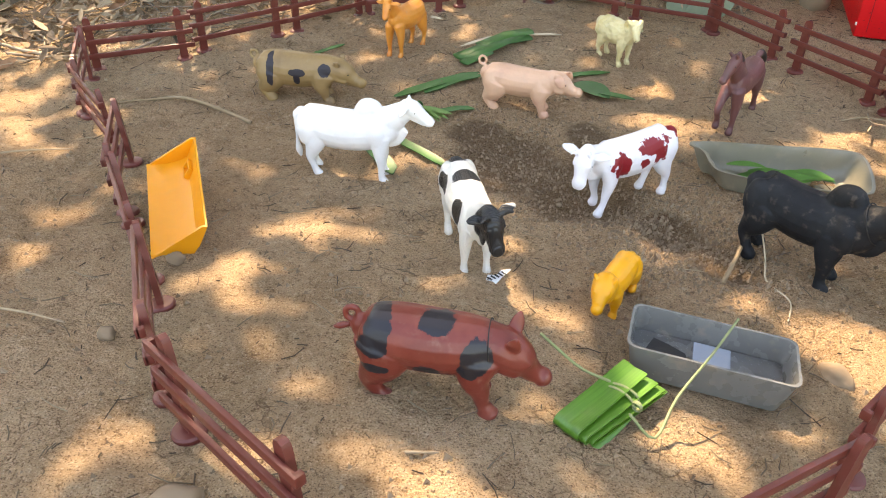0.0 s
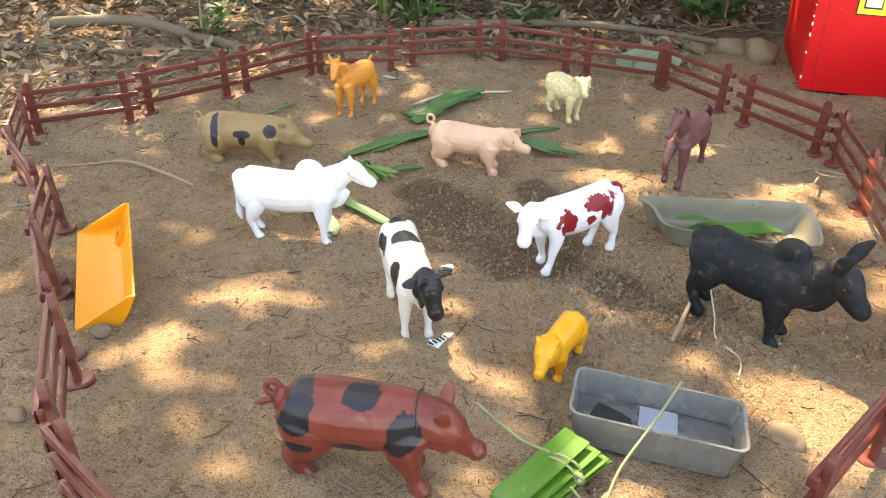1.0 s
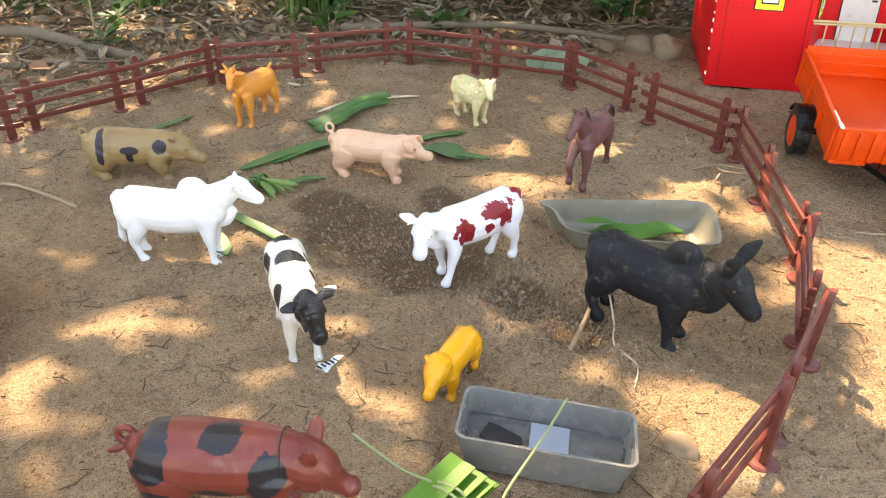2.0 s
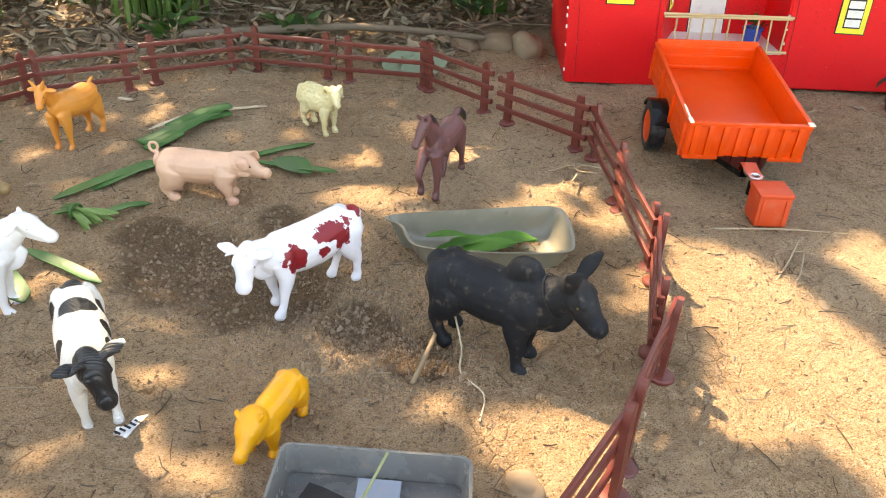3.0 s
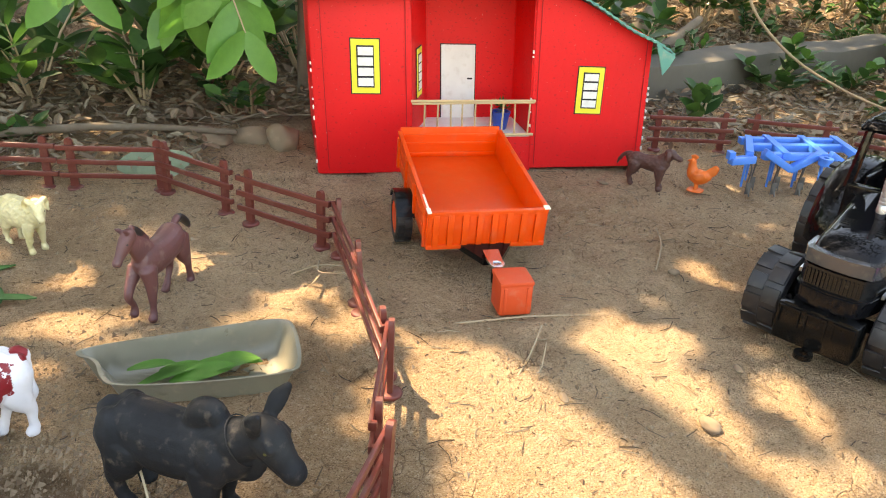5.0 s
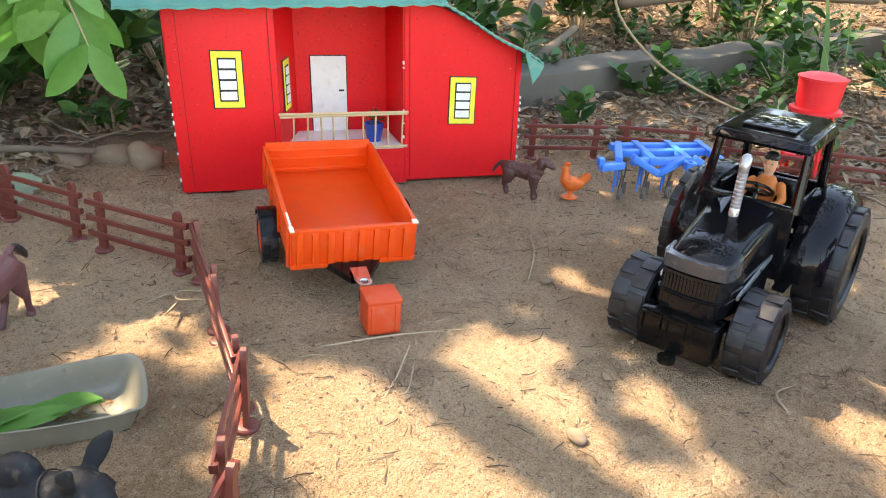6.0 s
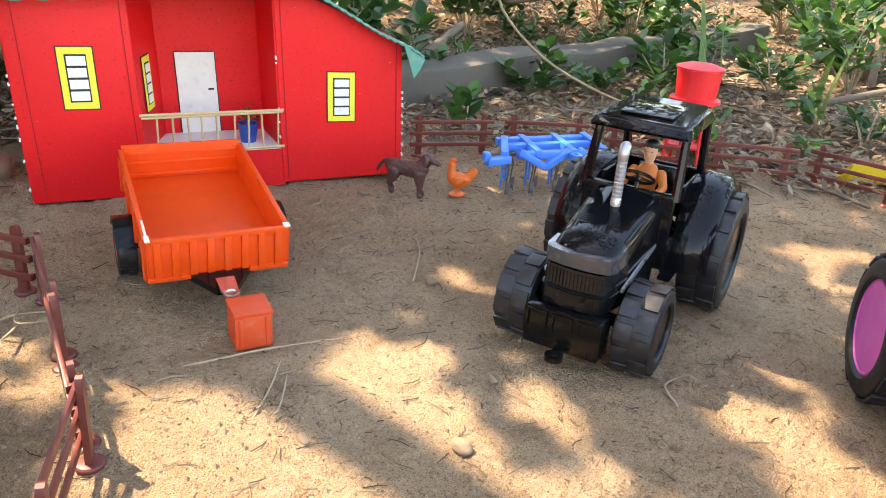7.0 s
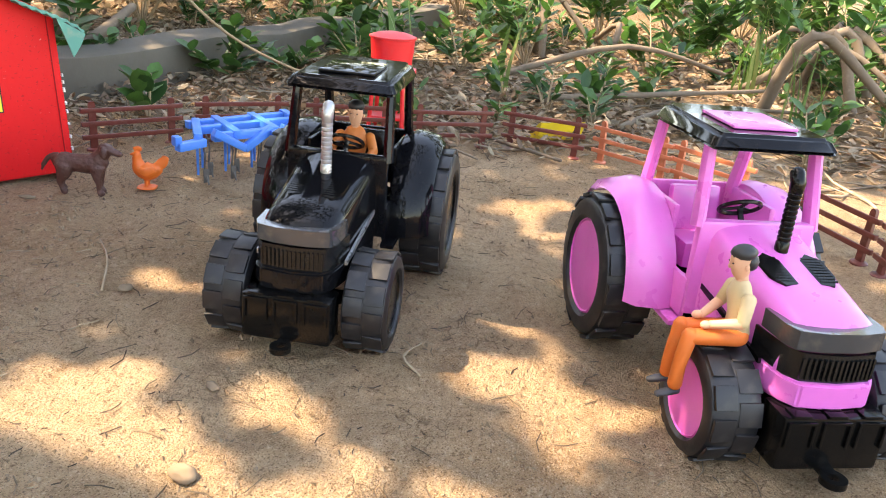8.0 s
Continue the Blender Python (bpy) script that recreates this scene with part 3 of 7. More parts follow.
trailer_part("bed_floor", [((0, 0, -TH + 0.010), (2 * TL - 0.004, 2 * TW - 0.004, 0.006), 0.0006)])
front = [((TL, 0, 0), (0.004, 2 * TW, 2 * TH), 0.0008), ((TL + 0.003, 0, TH - 0.003), (0.005, 2 * TW + 0.004, 0.007), 0.001), ((TL + 0.003, 0, -TH + 0.004), (0.005, 2 * TW + 0.004, 0.006), 0.001)]
trailer_part("headboard", front)
for k in range(8):
    trailer_part("rib", [((TL + 0.0035, -TW + 0.010 + 0.0203 * k, 0), (0.005, 0.0085, 2 * TH - 0.008), 0.0012)])
trailer_part("tailboard", [((-TL, 0, 0.003), (0.004, 2 * TW, 2 * TH + 0.006), 0.0008)] + [((-TL + 0.003, 0, z), (0.004, 2 * TW - 0.01, 0.004), 0.001) for z in (-0.010, 0.008, 0.022)])
for s in (-1, 1):
    trailer_part("side_board", [((0, s * TW, 0), (2 * TL, 0.004, 2 * TH), 0.0008), ((0, s * (TW + 0.002), TH - 0.002), (2 * TL, 0.005, 0.005), 0.001)]
                 + [((0, s * (TW + 0.001), z), (2 * TL - 0.01, 0.004, 0.003), 0.0008) for z in (-0.012, 0.006)]
                 + [((x, s * (TW + 0.0035), -0.004), (0.006, 0.005, 2 * TH - 0.006), 0.001) for x in (-0.12, -0.04, 0.04, 0.122)])
trailer_part("worn_corner", [((TL + 0.001, -TW, TH + 0.0012), (0.014, 0.006, 0.002), 0.0005), ((TL - 0.02, -TW, TH + 0.0012), (0.05, 0.003, 0.0016), 0.0004)], WORN_EDGE, "scuffed pale plastic corner")
trailer_part("worn_corner", [((TL + 0.001, TW, TH + 0.0012), (0.010, 0.008, 0.002), 0.0005)], WORN_EDGE, "scuffed pale plastic corner")
bm = bmesh.new()
box(bm, (-0.02, 0, -TH + 0.001), (0.20, 0.07, 0.011), 0.002)
prism(bm, [(0.06, -0.045), (0.12, -0.045), (0.175, -0.012), (0.175, 0.012), (0.12, 0.045), (0.06, 0.045)], 0.009, pose(0, 0, -TH - 0.002))
box(bm, (0.0, 0, -TH - 0.019), (0.012, 0.18, 0.012), 0.003)
part("chassis", bm, BLACK_PLASTIC, trailer, "black plastic chassis and drawbar")
bm = bmesh.new()
prism(bm, [(0.16, -0.011), (0.186, -0.010), (0.199, -0.006), (0.203, 0), (0.199, 0.006), (0.186, 0.010), (0.16, 0.011)], 0.004, pose(0, 0, -TH + 0.009))
lathe(bm, [(0.006, 0), (0.010, 0), (0.010, 0.005), (0.006, 0.005)], 18, pose(0.196, 0, -TH + 0.010), closed=True)
part("hitch_eye", bm, CHROME, trailer, "bright metal hitch eye")
bm = bmesh.new()
rod(bm, (0.194, 0, -TH - 0.016), (0.194, 0, -TH + 0.013), 0.005, 0.006, 12)
part("hitch_pin", bm, BLACK_PLASTIC, trailer)
for s in (-1, 1):
    toy_wheel(trailer, 0.008, s * 0.097, -0.0485, 0.038, 0.024, TRAILER_ORANGE, 14, s, "orange rim")
    bm = bmesh.new()
    arc = [(0.008 + 0.043 * math.cos(a), -0.0485 + 0.043 * math.sin(a)) for a in np.linspace(0.5, 2.7, 12)]
    prism(bm, arc + [(0.008 + (x - 0.008) * 0.93, -0.0485 + (z + 0.0485) * 0.93) for x, z in arc[::-1]], 0.026, pose(0, s * 0.097 + 0.013, 0, 90))
    part("mudguard", bm, BLACK_PLASTIC, trailer)

# little counterweight box under the drawbar
weight_box = thing("counterweight_box", put(0.845, 0.842, -14), "small orange-red plastic box propping the trailer drawbar", "toy box")
bm = bmesh.new()
box(bm, (0, 0, 0.0225), (0.043, 0.042, 0.045), 0.004)
part("body", bm, BOX_ORANGE, weight_box)
bm = bmesh.new()
box(bm, (0, 0, 0.0445), (0.045, 0.044, 0.007), 0.003)
part("lid", bm, BOX_ORANGE, weight_box)
for k in (-1, 1):
    bm = bmesh.new()
    box(bm, (k * 0.015, -0.0208, 0.022), (0.004, 0.003, 0.036), 0.001)
    part("rib", bm, BOX_ORANGE, weight_box)


# ---- tractors: origin under the front axle, x forwards ----
def tractor(m, paint, rim, dark, exhaust, roof_inset, label):
    root = thing("toy_tractor", m, label, "toy tractor", "big toy tractors")
    wb = 0.225

    def P(name, bm, material=paint, parent=root, text="", smooth=35):
        return part(name, bm, material, parent, text, smooth)

    for s in (-1, 1):
        toy_wheel(root, 0, s * 0.072, 0.052, 0.053, 0.046, rim, 12, s)
        toy_wheel(root, -wb, s * 0.093, 0.080, 0.081, 0.056, rim, 16, s)
    bm = bmesh.new()
    loft(bm, [(0.03, 0, 0.055, 0.022, 0.02), (-0.06, 0, 0.055, 0.026, 0.022), (-wb - 0.03, 0, 0.075, 0.045, 0.03)], 12, cap=False)
    rod(bm, (0, -0.06, 0.05), (0, 0.06, 0.05), 0.008)
    rod(bm, (-wb, -0.08, 0.078), (-wb, 0.08, 0.078), 0.010)
    P("chassis", bm, BLACK_PLASTIC)
    # bonnet: a tapering box, higher towards the cab
    bm = bmesh.new()
    secs = [(0.047, 0.024, 0.084, 0.126), (0.043, 0.033, 0.079, 0.136), (0.033, 0.0385, 0.074, 0.1455), (0.0, 0.0415, 0.070, 0.1530), (-0.05, 0.0435, 0.066, 0.1635), (-0.10, 0.0460, 0.060, 0.1750)]
    rows = []
    for x, w, lo, hi in secs:
        half = [(w, lo), (w * 1.02, lo + (hi - lo) * 0.35), (w * 1.01, lo + (hi - lo) * 0.65), (w * 0.97, hi - 0.014), (w * 0.88, hi - 0.006), (w * 0.72, hi - 0.002), (w * 0.40, hi + 0.0008), (w * 0.12, hi + 0.0016)]
        ring = half + [(-y, z) for y, z in half[::-1]]
        rows.append([bm.verts.new((x, y, z)) for y, z in ring])
    for a, b in zip(rows, rows[1:]):
        for k in range(len(a)):
            bm.faces.new((a[k], a[(k + 1) % len(a)], b[(k + 1) % len(a)], b[k]))
    bm.faces.new(rows[0]), bm.faces.new(rows[-1][::-1])
    bonnet = P("bonnet", bm, paint, smooth=55)
    # nose: lens strip, grille, lower lip
    bm = bmesh.new()
    prism(bm, [(0.036, -0.041), (0.047, -0.036), (0.052, -0.015), (0.052, 0.015), (0.047, 0.036), (0.036, 0.041), (0.005, 0.0425), (0.005, -0.0425)], 0.016, pose(0, 0, 0.1235))
    P("headlamp", bm, SMOKE, bonnet, "smoky clear headlamp strip")
    bm = bmesh.new()
    prism(bm, [(0.040, -0.038), (0.051, -0.030), (0.055, 0), (0.051, 0.030), (0.040, 0.038), (0.0, 0.044), (0.0, -0.044)], 0.026, pose(0, 0, 0.096))
    for k in range(15):
        y = -0.030 + 0.0043 * k
        box(bm, (0.0545 - 0.004 * (y / 0.03) ** 2, y, 0.109), (0.003, 0.0018, 0.018))
    P("grille", bm, GRILLE, bonnet, "dark ribbed grille")
    bm = bmesh.new()
    prism(bm, [(0.043, -0.040), (0.056, -0.030), (0.060, 0), (0.056, 0.030), (0.043, 0.040), (0.0, 0.046), (-0.06, 0.048), (-0.06, -0.048), (0.0, -0.046)], 0.022, pose(0, 0, 0.076))
    bmesh.ops.bevel(bm, geom=list(bm.edges), offset=0.002, segments=2, affect="EDGES")
    P("nose_lip", bm, paint, bonnet)
    for s in (-1, 1):
        bm = bmesh.new()
        prism(bm, [(-0.008, s * 0.010), (-0.044, s * 0.010), (-0.055, s * 0.020), (-0.045, s * 0.031), (-0.02, s * 0.030), (-0.006, s * 0.022)], 0.003, pose(0, 0, 0.1515, 0, 11.8, 0))
        for k in range(9):
            box(bm, (-0.012 - 0.0042 * k, s * 0.020, 0.1568 + 0.00088 * k), (0.0018, 0.016, 0.0016), 0, pose(0, 0, 0, 0, 11.5, 0))
        P("vent", bm, dark, bonnet, "black ribbed bonnet vent")
        bm = bmesh.new()
        prism(bm, [(0.02, 0.096), (-0.095, 0.112), (-0.095, 0.117), (0.02, 0.101)], 0.003, pose(0, s * 0.046 + 0.0015, 0, 90))
        P("bonnet_trim", bm, dark if paint is PINK else SILVER, bonnet)
    # front weight block with three pockets, and a tow hook
    bm = bmesh.new()
    box(bm, (0.052, 0, 0.051), (0.034, 0.090, 0.048), 0.004)
    block = P("weight_block", bm, BLACK_PLASTIC, root, "black plastic front weight block")
    for y in (-0.03, 0, 0.03):
        bm = bmesh.new()
        for dy in (-0.011, 0.011):
            box(bm, (0.0695, y + dy, 0.060), (0.004, 0.0025, 0.022), 0.0008)
        box(bm, (0.0695, y, 0.071), (0.004, 0.024, 0.0025), 0.0008)
        box(bm, (0.062, y, 0.0755), (0.014, 0.016, 0.0025), 0.0008)
        P("pocket_rim", bm, BLACK_PLASTIC, block)
    bm = bmesh.new()
    lathe(bm, [(0.005, 0), (0.0105, 0), (0.0105, 0.006), (0.005, 0.006)], 16, pose(0.082, 0, 0.024), closed=True)
    box(bm, (0.070, 0, 0.028), (0.016, 0.012, 0.006), 0.001)
    P("tow_hook", bm, BLACK_PLASTIC)
    # exhaust stack with ribs
    bm = bmesh.new()
    prof = [(0.0062, 0.0), (0.0062, 0.014)]
    for k in range(9):
        z = 0.016 + 0.0050 * k
        prof += [(0.0052, z), (0.0060, z + 0.001), (0.0060, z + 0.0034), (0.0052, z + 0.0042)]
    prof += [(0.005, 0.063)]
    lathe(bm, prof, 16, pose(-0.058, 0, 0.160))
    loft(bm, [(-0.058, 0, 0.221, 0.006, 0.006), (-0.0575, 0, 0.229, 0.0066, 0.0066), (-0.062, 0, 0.237, 0.0066, 0.0063)], 12)
    P("exhaust", bm, exhaust, bonnet, "ribbed exhaust stack")
    # cab
    bm = bmesh.new()
    box(bm, (-0.175, 0, 0.085), (0.155, 0.092, 0.012), 0.003)
    P("cab_floor", bm, paint)
    panels = [("dashboard", (-0.105, 0, 0.130), (0.012, 0.116, 0.096), 0.004), ("rear_panel", (-0.265, 0, 0.135), (0.006, 0.108, 0.075), 0.002)]
    for s in (-1, 1):
        panels += [("door_panel", (-0.130, s * 0.057, 0.098), (0.055, 0.005, 0.040), 0.002), ("side_panel", (-0.215, s * 0.052, 0.135), (0.10, 0.006, 0.075), 0.002), ("step", (-0.135, s * 0.062, 0.072), (0.07, 0.016, 0.006), 0.002)]
    for name, c, size, bevel in panels:
        bm = bmesh.new()
        box(bm, c, size, bevel)
        P(name, bm, paint)
    for s in (-1, 1):
        for a, b, w, t in (((-0.108, s * 0.057, 0.170), (-0.122, s * 0.053, 0.246), 0.010, 0.006), ((-0.255, s * 0.052, 0.165), (-0.232, s * 0.052, 0.250), 0.010, 0.006)):
            bm = bmesh.new()
            loft(bm, [(*a, t, w), (*b, t * 0.9, w * 0.8)], 8, (0, 1, 0), cap=False)
            P("pillar", bm, paint)
        # arched rear mudguard
        bm = bmesh.new()
        rows = []
        for k in range(15):
            a = radians(-2 + 140 * k / 14)
            rr = 0.097 + (0.006 if k in (13, 14) else 0)
            c, sn = math.cos(a), math.sin(a)
            prof = [(0.052, rr - 0.02), (0.056, rr + 0.002), (0.070, rr + 0.006), (0.094, rr + 0.001), (0.104, rr - 0.010), (0.101, rr - 0.011), (0.093, rr - 0.004), (0.056, rr - 0.004)]
            rows.append([bm.verts.new((-wb + r * c, s * y, 0.080 + r * sn)) for y, r in prof])
        for p, q in zip(rows, rows[1:]):
            for i in range(8):
                bm.faces.new((p[i], p[(i + 1) % 8], q[(i + 1) % 8], q[i]))
        bm.faces.new(rows[0]), bm.faces.new(rows[-1][::-1])
        P("mudguard", bm, paint, smooth=50)
    bm = bmesh.new()
    roof = [(-0.095, 0.058), (-0.10, 0.064), (-0.24, 0.062), (-0.252, 0.055)]
    outline = roof + [(x, -y) for x, y in roof[::-1]]
    prism(bm, outline, 0.014, pose(0, 0, 0.245))
    for v in bm.verts:
        if v.co.z > 0.253:
            v.co = Vector((-0.172 + (v.co.x + 0.172) * 0.88, v.co.y * 0.86, v.co.z + 0.004 * (1 if v.co.x < -0.15 else 0)))
    bmesh.ops.bevel(bm, geom=list(bm.edges), offset=0.004, segments=3, affect="EDGES")
    top = P("cab_roof", bm, GLOSS_BLACK, root, "glossy black cab roof")
    bm = bmesh.new()
    box(bm, (-0.160, 0, 0.2625), (0.070, 0.064, 0.003), 0.001, pose(0, 0, 0, 0, 1.5, 0))
    P("roof_hatch", bm, roof_inset, top)
    bm = bmesh.new()
    lathe(bm, [(0.0195 + 0.0022 * math.cos(a), 0.0022 * math.sin(a)) for a in np.linspace(0, 2 * math.pi, 9)[:-1]], 24, pose(-0.140, 0, 0.180, 0, -35, 0), closed=True)
    for a in (0, 120, 240):
        t = pose(-0.140, 0, 0.180, 0, -35, 0) @ pose(0, 0, 0, 0, 0, a)
        rod(bm, t.translation, t @ Vector((0.019, 0, 0)), 0.0017)
    rod(bm, (-0.140, 0, 0.180), (-0.112, 0, 0.140), 0.003)
    P("steering_wheel", bm, BLACK_PLASTIC)
    bm = bmesh.new()
    box(bm, (-0.205, 0, 0.112), (0.05, 0.056, 0.030), 0.006)
    box(bm, (-0.235, 0, 0.145), (0.014, 0.056, 0.06), 0.005, pose(0, 0, 0, 0, -8, 0))
    P("seat", bm, paint if paint is PINK else BLACK_PLASTIC)
    return root


BLACK_AT = pose(1.155, 0.613, 0.0, 0, 0, -161.5)
PINK_AT = pose(1.250, 0.142, -0.012, 0, 0, -146) @ pose(0, 0, 0, 0, -1.4, 0) @ Matrix.Scale(1.06, 4)
tractor(BLACK_AT, GLOSS_BLACK, BLACK_PLASTIC, BLACK_PLASTIC, SILVER, GLOSS_BLACK, "glossy black plastic toy tractor with silver exhaust and a driver doll")
tractor(PINK_AT, PINK, PINK_DEEP, BLACK_PLASTIC, BLACK_PLASTIC, PINK, "shiny pink plastic toy tractor with black roof and tyres")

# ---- toy animals: each one moulded figure, x forwards, origin on the ground between the feet ----
def hide(name, base, spots=(), spot=(0.01, 0.01, 0.01), heads=(), rough=0.42, warp=0.5, grain=160, relief=0.25, wash=None, dots=(), dot=(0.008, 0.007, 0.006), weave=False, spec=0.5):
    """Moulded plastic skin with painted patches. spots and heads: (x, y, z, rx, ry, rz); dots: eyes and nostrils (x, y, z, r)."""
    n = Nodes(name)
    c = n.mix(n.noise(40), shade(base, 0.84), shade(base, 1.1))
    if wash:
        c = n.mix(n.step(n.noise(28, 5), 0.45, 0.7), c, wash)
    c = n.mix(n.math("MULTIPLY", n.step(n.noise(90, 6), 0.55, 0.8), 0.22), c, (0.40, 0.31, 0.22))
    off = n.math("MULTIPLY", n.math("SUBTRACT", n.noise(75, 4, 0.6), 0.5), warp * 2)

    def mask(rows, wobble):
        out = 0.0
        for x, y, z, rx, ry, rz in rows:
            d = n.vec("LENGTH", n.vec("MULTIPLY", n.vec("SUBTRACT", n.coord, (x, y, z)), (1 / rx, 1 / ry, 1 / rz)))
            out = n.math("MAXIMUM", out, n.step(n.math("ADD", d, wobble) if wobble else d, 1.05, 0.95))
        return out
    if spots:
        c = n.mix(mask(spots, off), c, spot)
    if heads:
        c = n.mix(mask(heads, 0), c, (0.012, 0.012, 0.013))
    if dots:
        c = n.mix(mask([(x, y, z, r, r, r) for x, y, z, r in dots], 0), c, dot)
    height = n.noise(grain, 4)
    if weave:
        w = n.node("ShaderNodeTexWave", bands_direction="X")
        w.inputs["Scale"].default_value, w.inputs["Distortion"].default_value = 170, 1.5
        n.plug(n.coord, w.inputs["Vector"])
        height = n.math("ADD", height, n.math("MULTIPLY", w.outputs["Fac"], 0.5))
    n.bump(height, relief, 0.0012)
    return n.finish(c, rough, 0, spec)


def eased(rings, k=4):
    """More rings between the given ones, on a smooth curve."""
    rs = [np.array([*r, r[3]] if len(r) == 4 else r, float) for r in rings]
    out = []
    for i in range(len(rs) - 1):
        a, b, c, d = rs[max(i - 1, 0)], rs[i], rs[i + 1], rs[min(i + 2, len(rs) - 1)]
        for j in range(k):
            t = j / k
            q = 0.5 * (2 * b + (c - a) * t + (2 * a - 5 * b + 4 * c - d) * t * t + (3 * b - a - 3 * c + d) * t ** 3)
            q[3:] = np.maximum(q[3:], 0.0012)
            out.append(tuple(float(v) for v in q))
    return out + [tuple(float(v) for v in rs[-1])]


def animal(name, m, lofts, material, label, category, voxel=0.0012, smooth=3, fleece=0.0):
    """Joins lofts (rings, side) into one skin; fleece lifts it into small curls."""
    bm = bmesh.new()
    for rings, side in lofts:
        loft(bm, eased(rings), 18, side)
    ob = thing(name, m, label, category, bm=bm, material=material, smooth=0)
    r = ob.modifiers.new("skin", "REMESH")
    r.mode, r.voxel_size, r.use_smooth_shade = "VOXEL", voxel, True
    s = ob.modifiers.new("soft", "SMOOTH")
    s.factor, s.iterations = 0.5, smooth
    if fleece:
        t = bpy.data.textures.new("curls", "VORONOI")
        t.noise_scale = 0.006
        d = ob.modifiers.new("curls", "DISPLACE")
        d.texture, d.texture_coords, d.strength, d.mid_level = t, "LOCAL", fleece, 0.5
    return ob


SIDE = (0, 1, 0)


def both(rings, side=(1, 0, 0.2)):
    """A thing on either side: ears, horns."""
    return [(rings, side), ([(r[0], -r[1], *r[2:]) for r in rings], side)]


def turned(lofts, m, k=1.0):
    """The same lofts carried by m and grown by k."""
    r3 = m.to_3x3()
    return [([(*(m @ (Vector(r[:3]) * k)), *(q * k for q in r[3:])) for r in rings], tuple(r3 @ Vector(side))) for rings, side in lofts]


def grown(lofts, k, ky=1.0, kz=1.0):
    return [([(a * k, y * k * ky, z * k * kz, *(q * k for q in rr)) for a, y, z, *rr in rings], s) for rings, s in lofts]


def leg(x, y, h, t=1.0, foot=0.0, rear=False):
    """One leg from the body down to the hoof, with thigh, joint and fetlock."""
    if rear:
        rows = [(0.0, 0.72, 1.0, 0.0115, 0.0185), (-0.003, 0.95, 0.72, 0.0092, 0.0128), (-0.010 + foot * 0.2, 1, 0.45, 0.0048, 0.0066), (-0.008 + foot * 0.5, 1, 0.26, 0.0039, 0.0043), (-0.006 + foot * 0.9, 1, 0.13, 0.0047, 0.0050)]
    else:
        rows = [(0.0, 0.75, 1.0, 0.0095, 0.0145), (0.0, 0.95, 0.70, 0.0076, 0.0092), (0.001 + foot * 0.3, 1, 0.45, 0.0052, 0.0057), (foot * 0.6, 1, 0.26, 0.0039, 0.0041), (0.0005 + foot * 0.9, 1, 0.13, 0.0046, 0.0048)]
    out = [(x + dx * t, y * ky, h * kz, w * t, d * t) for dx, ky, kz, w, d in rows]
    hx = x + (-0.004 if rear else 0.002) * t + foot
    return [(out + [(hx, y, 0.0055, 0.0052 * t, 0.0058 * t), (hx + 0.001, y, 0.0030, 0.0056 * t, 0.0066 * t)], SIDE)]


def four_legs(fx, rx, y, h, t, feet=(0, 0, 0, 0)):
    return leg(fx, y, h, t, feet[0]) + leg(fx + 0.003, -y, h, t, feet[1]) + leg(rx, y, h, t, feet[2], True) + leg(rx + 0.005, -y, h, t, feet[3], True)


def tail(x, z, drop, back=0.006, r=0.0024):
    return [([(x + 0.006, 0, z, r * 1.2, r * 1.2), (x - back, 0, z - 0.006, r, r), (x - back - 0.002, 0, z - drop * 0.6, r * 0.8, r * 0.8), (x - back - 0.001, 0, z - drop * 0.85, r * 1.7, r * 1.9), (x - back + 0.001, 0, z - drop, r * 0.7, r * 0.7)], SIDE)]


def cow_body(hump=0.0, low=0.0):
    torso = [(-0.061, 0, 0.080, 0.010, 0.011), (-0.053, 0, 0.074, 0.0185, 0.0205), (-0.034, 0, 0.0695, 0.0210, 0.0245), (-0.006, 0, 0.0655, 0.0232, 0.0265), (0.022, 0, 0.0670, 0.0212, 0.0262), (0.042, 0, 0.0715, 0.0175, 0.0240), (0.056, 0, 0.0785 - low, 0.0125, 0.0185)]
    out = [(torso, SIDE)]
    out += both([(-0.050, 0.010, 0.082, 0.009, 0.011), (-0.047, 0.013, 0.068, 0.010, 0.016), (-0.049, 0.013, 0.052, 0.008, 0.010)], SIDE)      # haunch
    out += both([(0.036, 0.009, 0.084, 0.007, 0.010), (0.040, 0.0125, 0.070, 0.0085, 0.013), (0.043, 0.012, 0.056, 0.0075, 0.009)], SIDE)       # shoulder
    if hump:
        out.append(([(0.016, 0, 0.089, 0.008, 0.008), (0.026, 0, 0.094 + hump * 0.6, 0.010, 0.012), (0.036, 0, 0.093 + hump, 0.0085, 0.010), (0.044, 0, 0.090, 0.007, 0.007)], SIDE))
    out.append(([(0.046, 0, 0.056, 0.0036, 0.009), (0.060, 0, 0.062 - low, 0.0034, 0.012), (0.072, 0, 0.076 - low, 0.003, 0.009)], SIDE))        # dewlap
    out.append(([(-0.030, 0, 0.044, 0.008, 0.004), (-0.014, 0, 0.041, 0.007, 0.004)], SIDE))
    return out


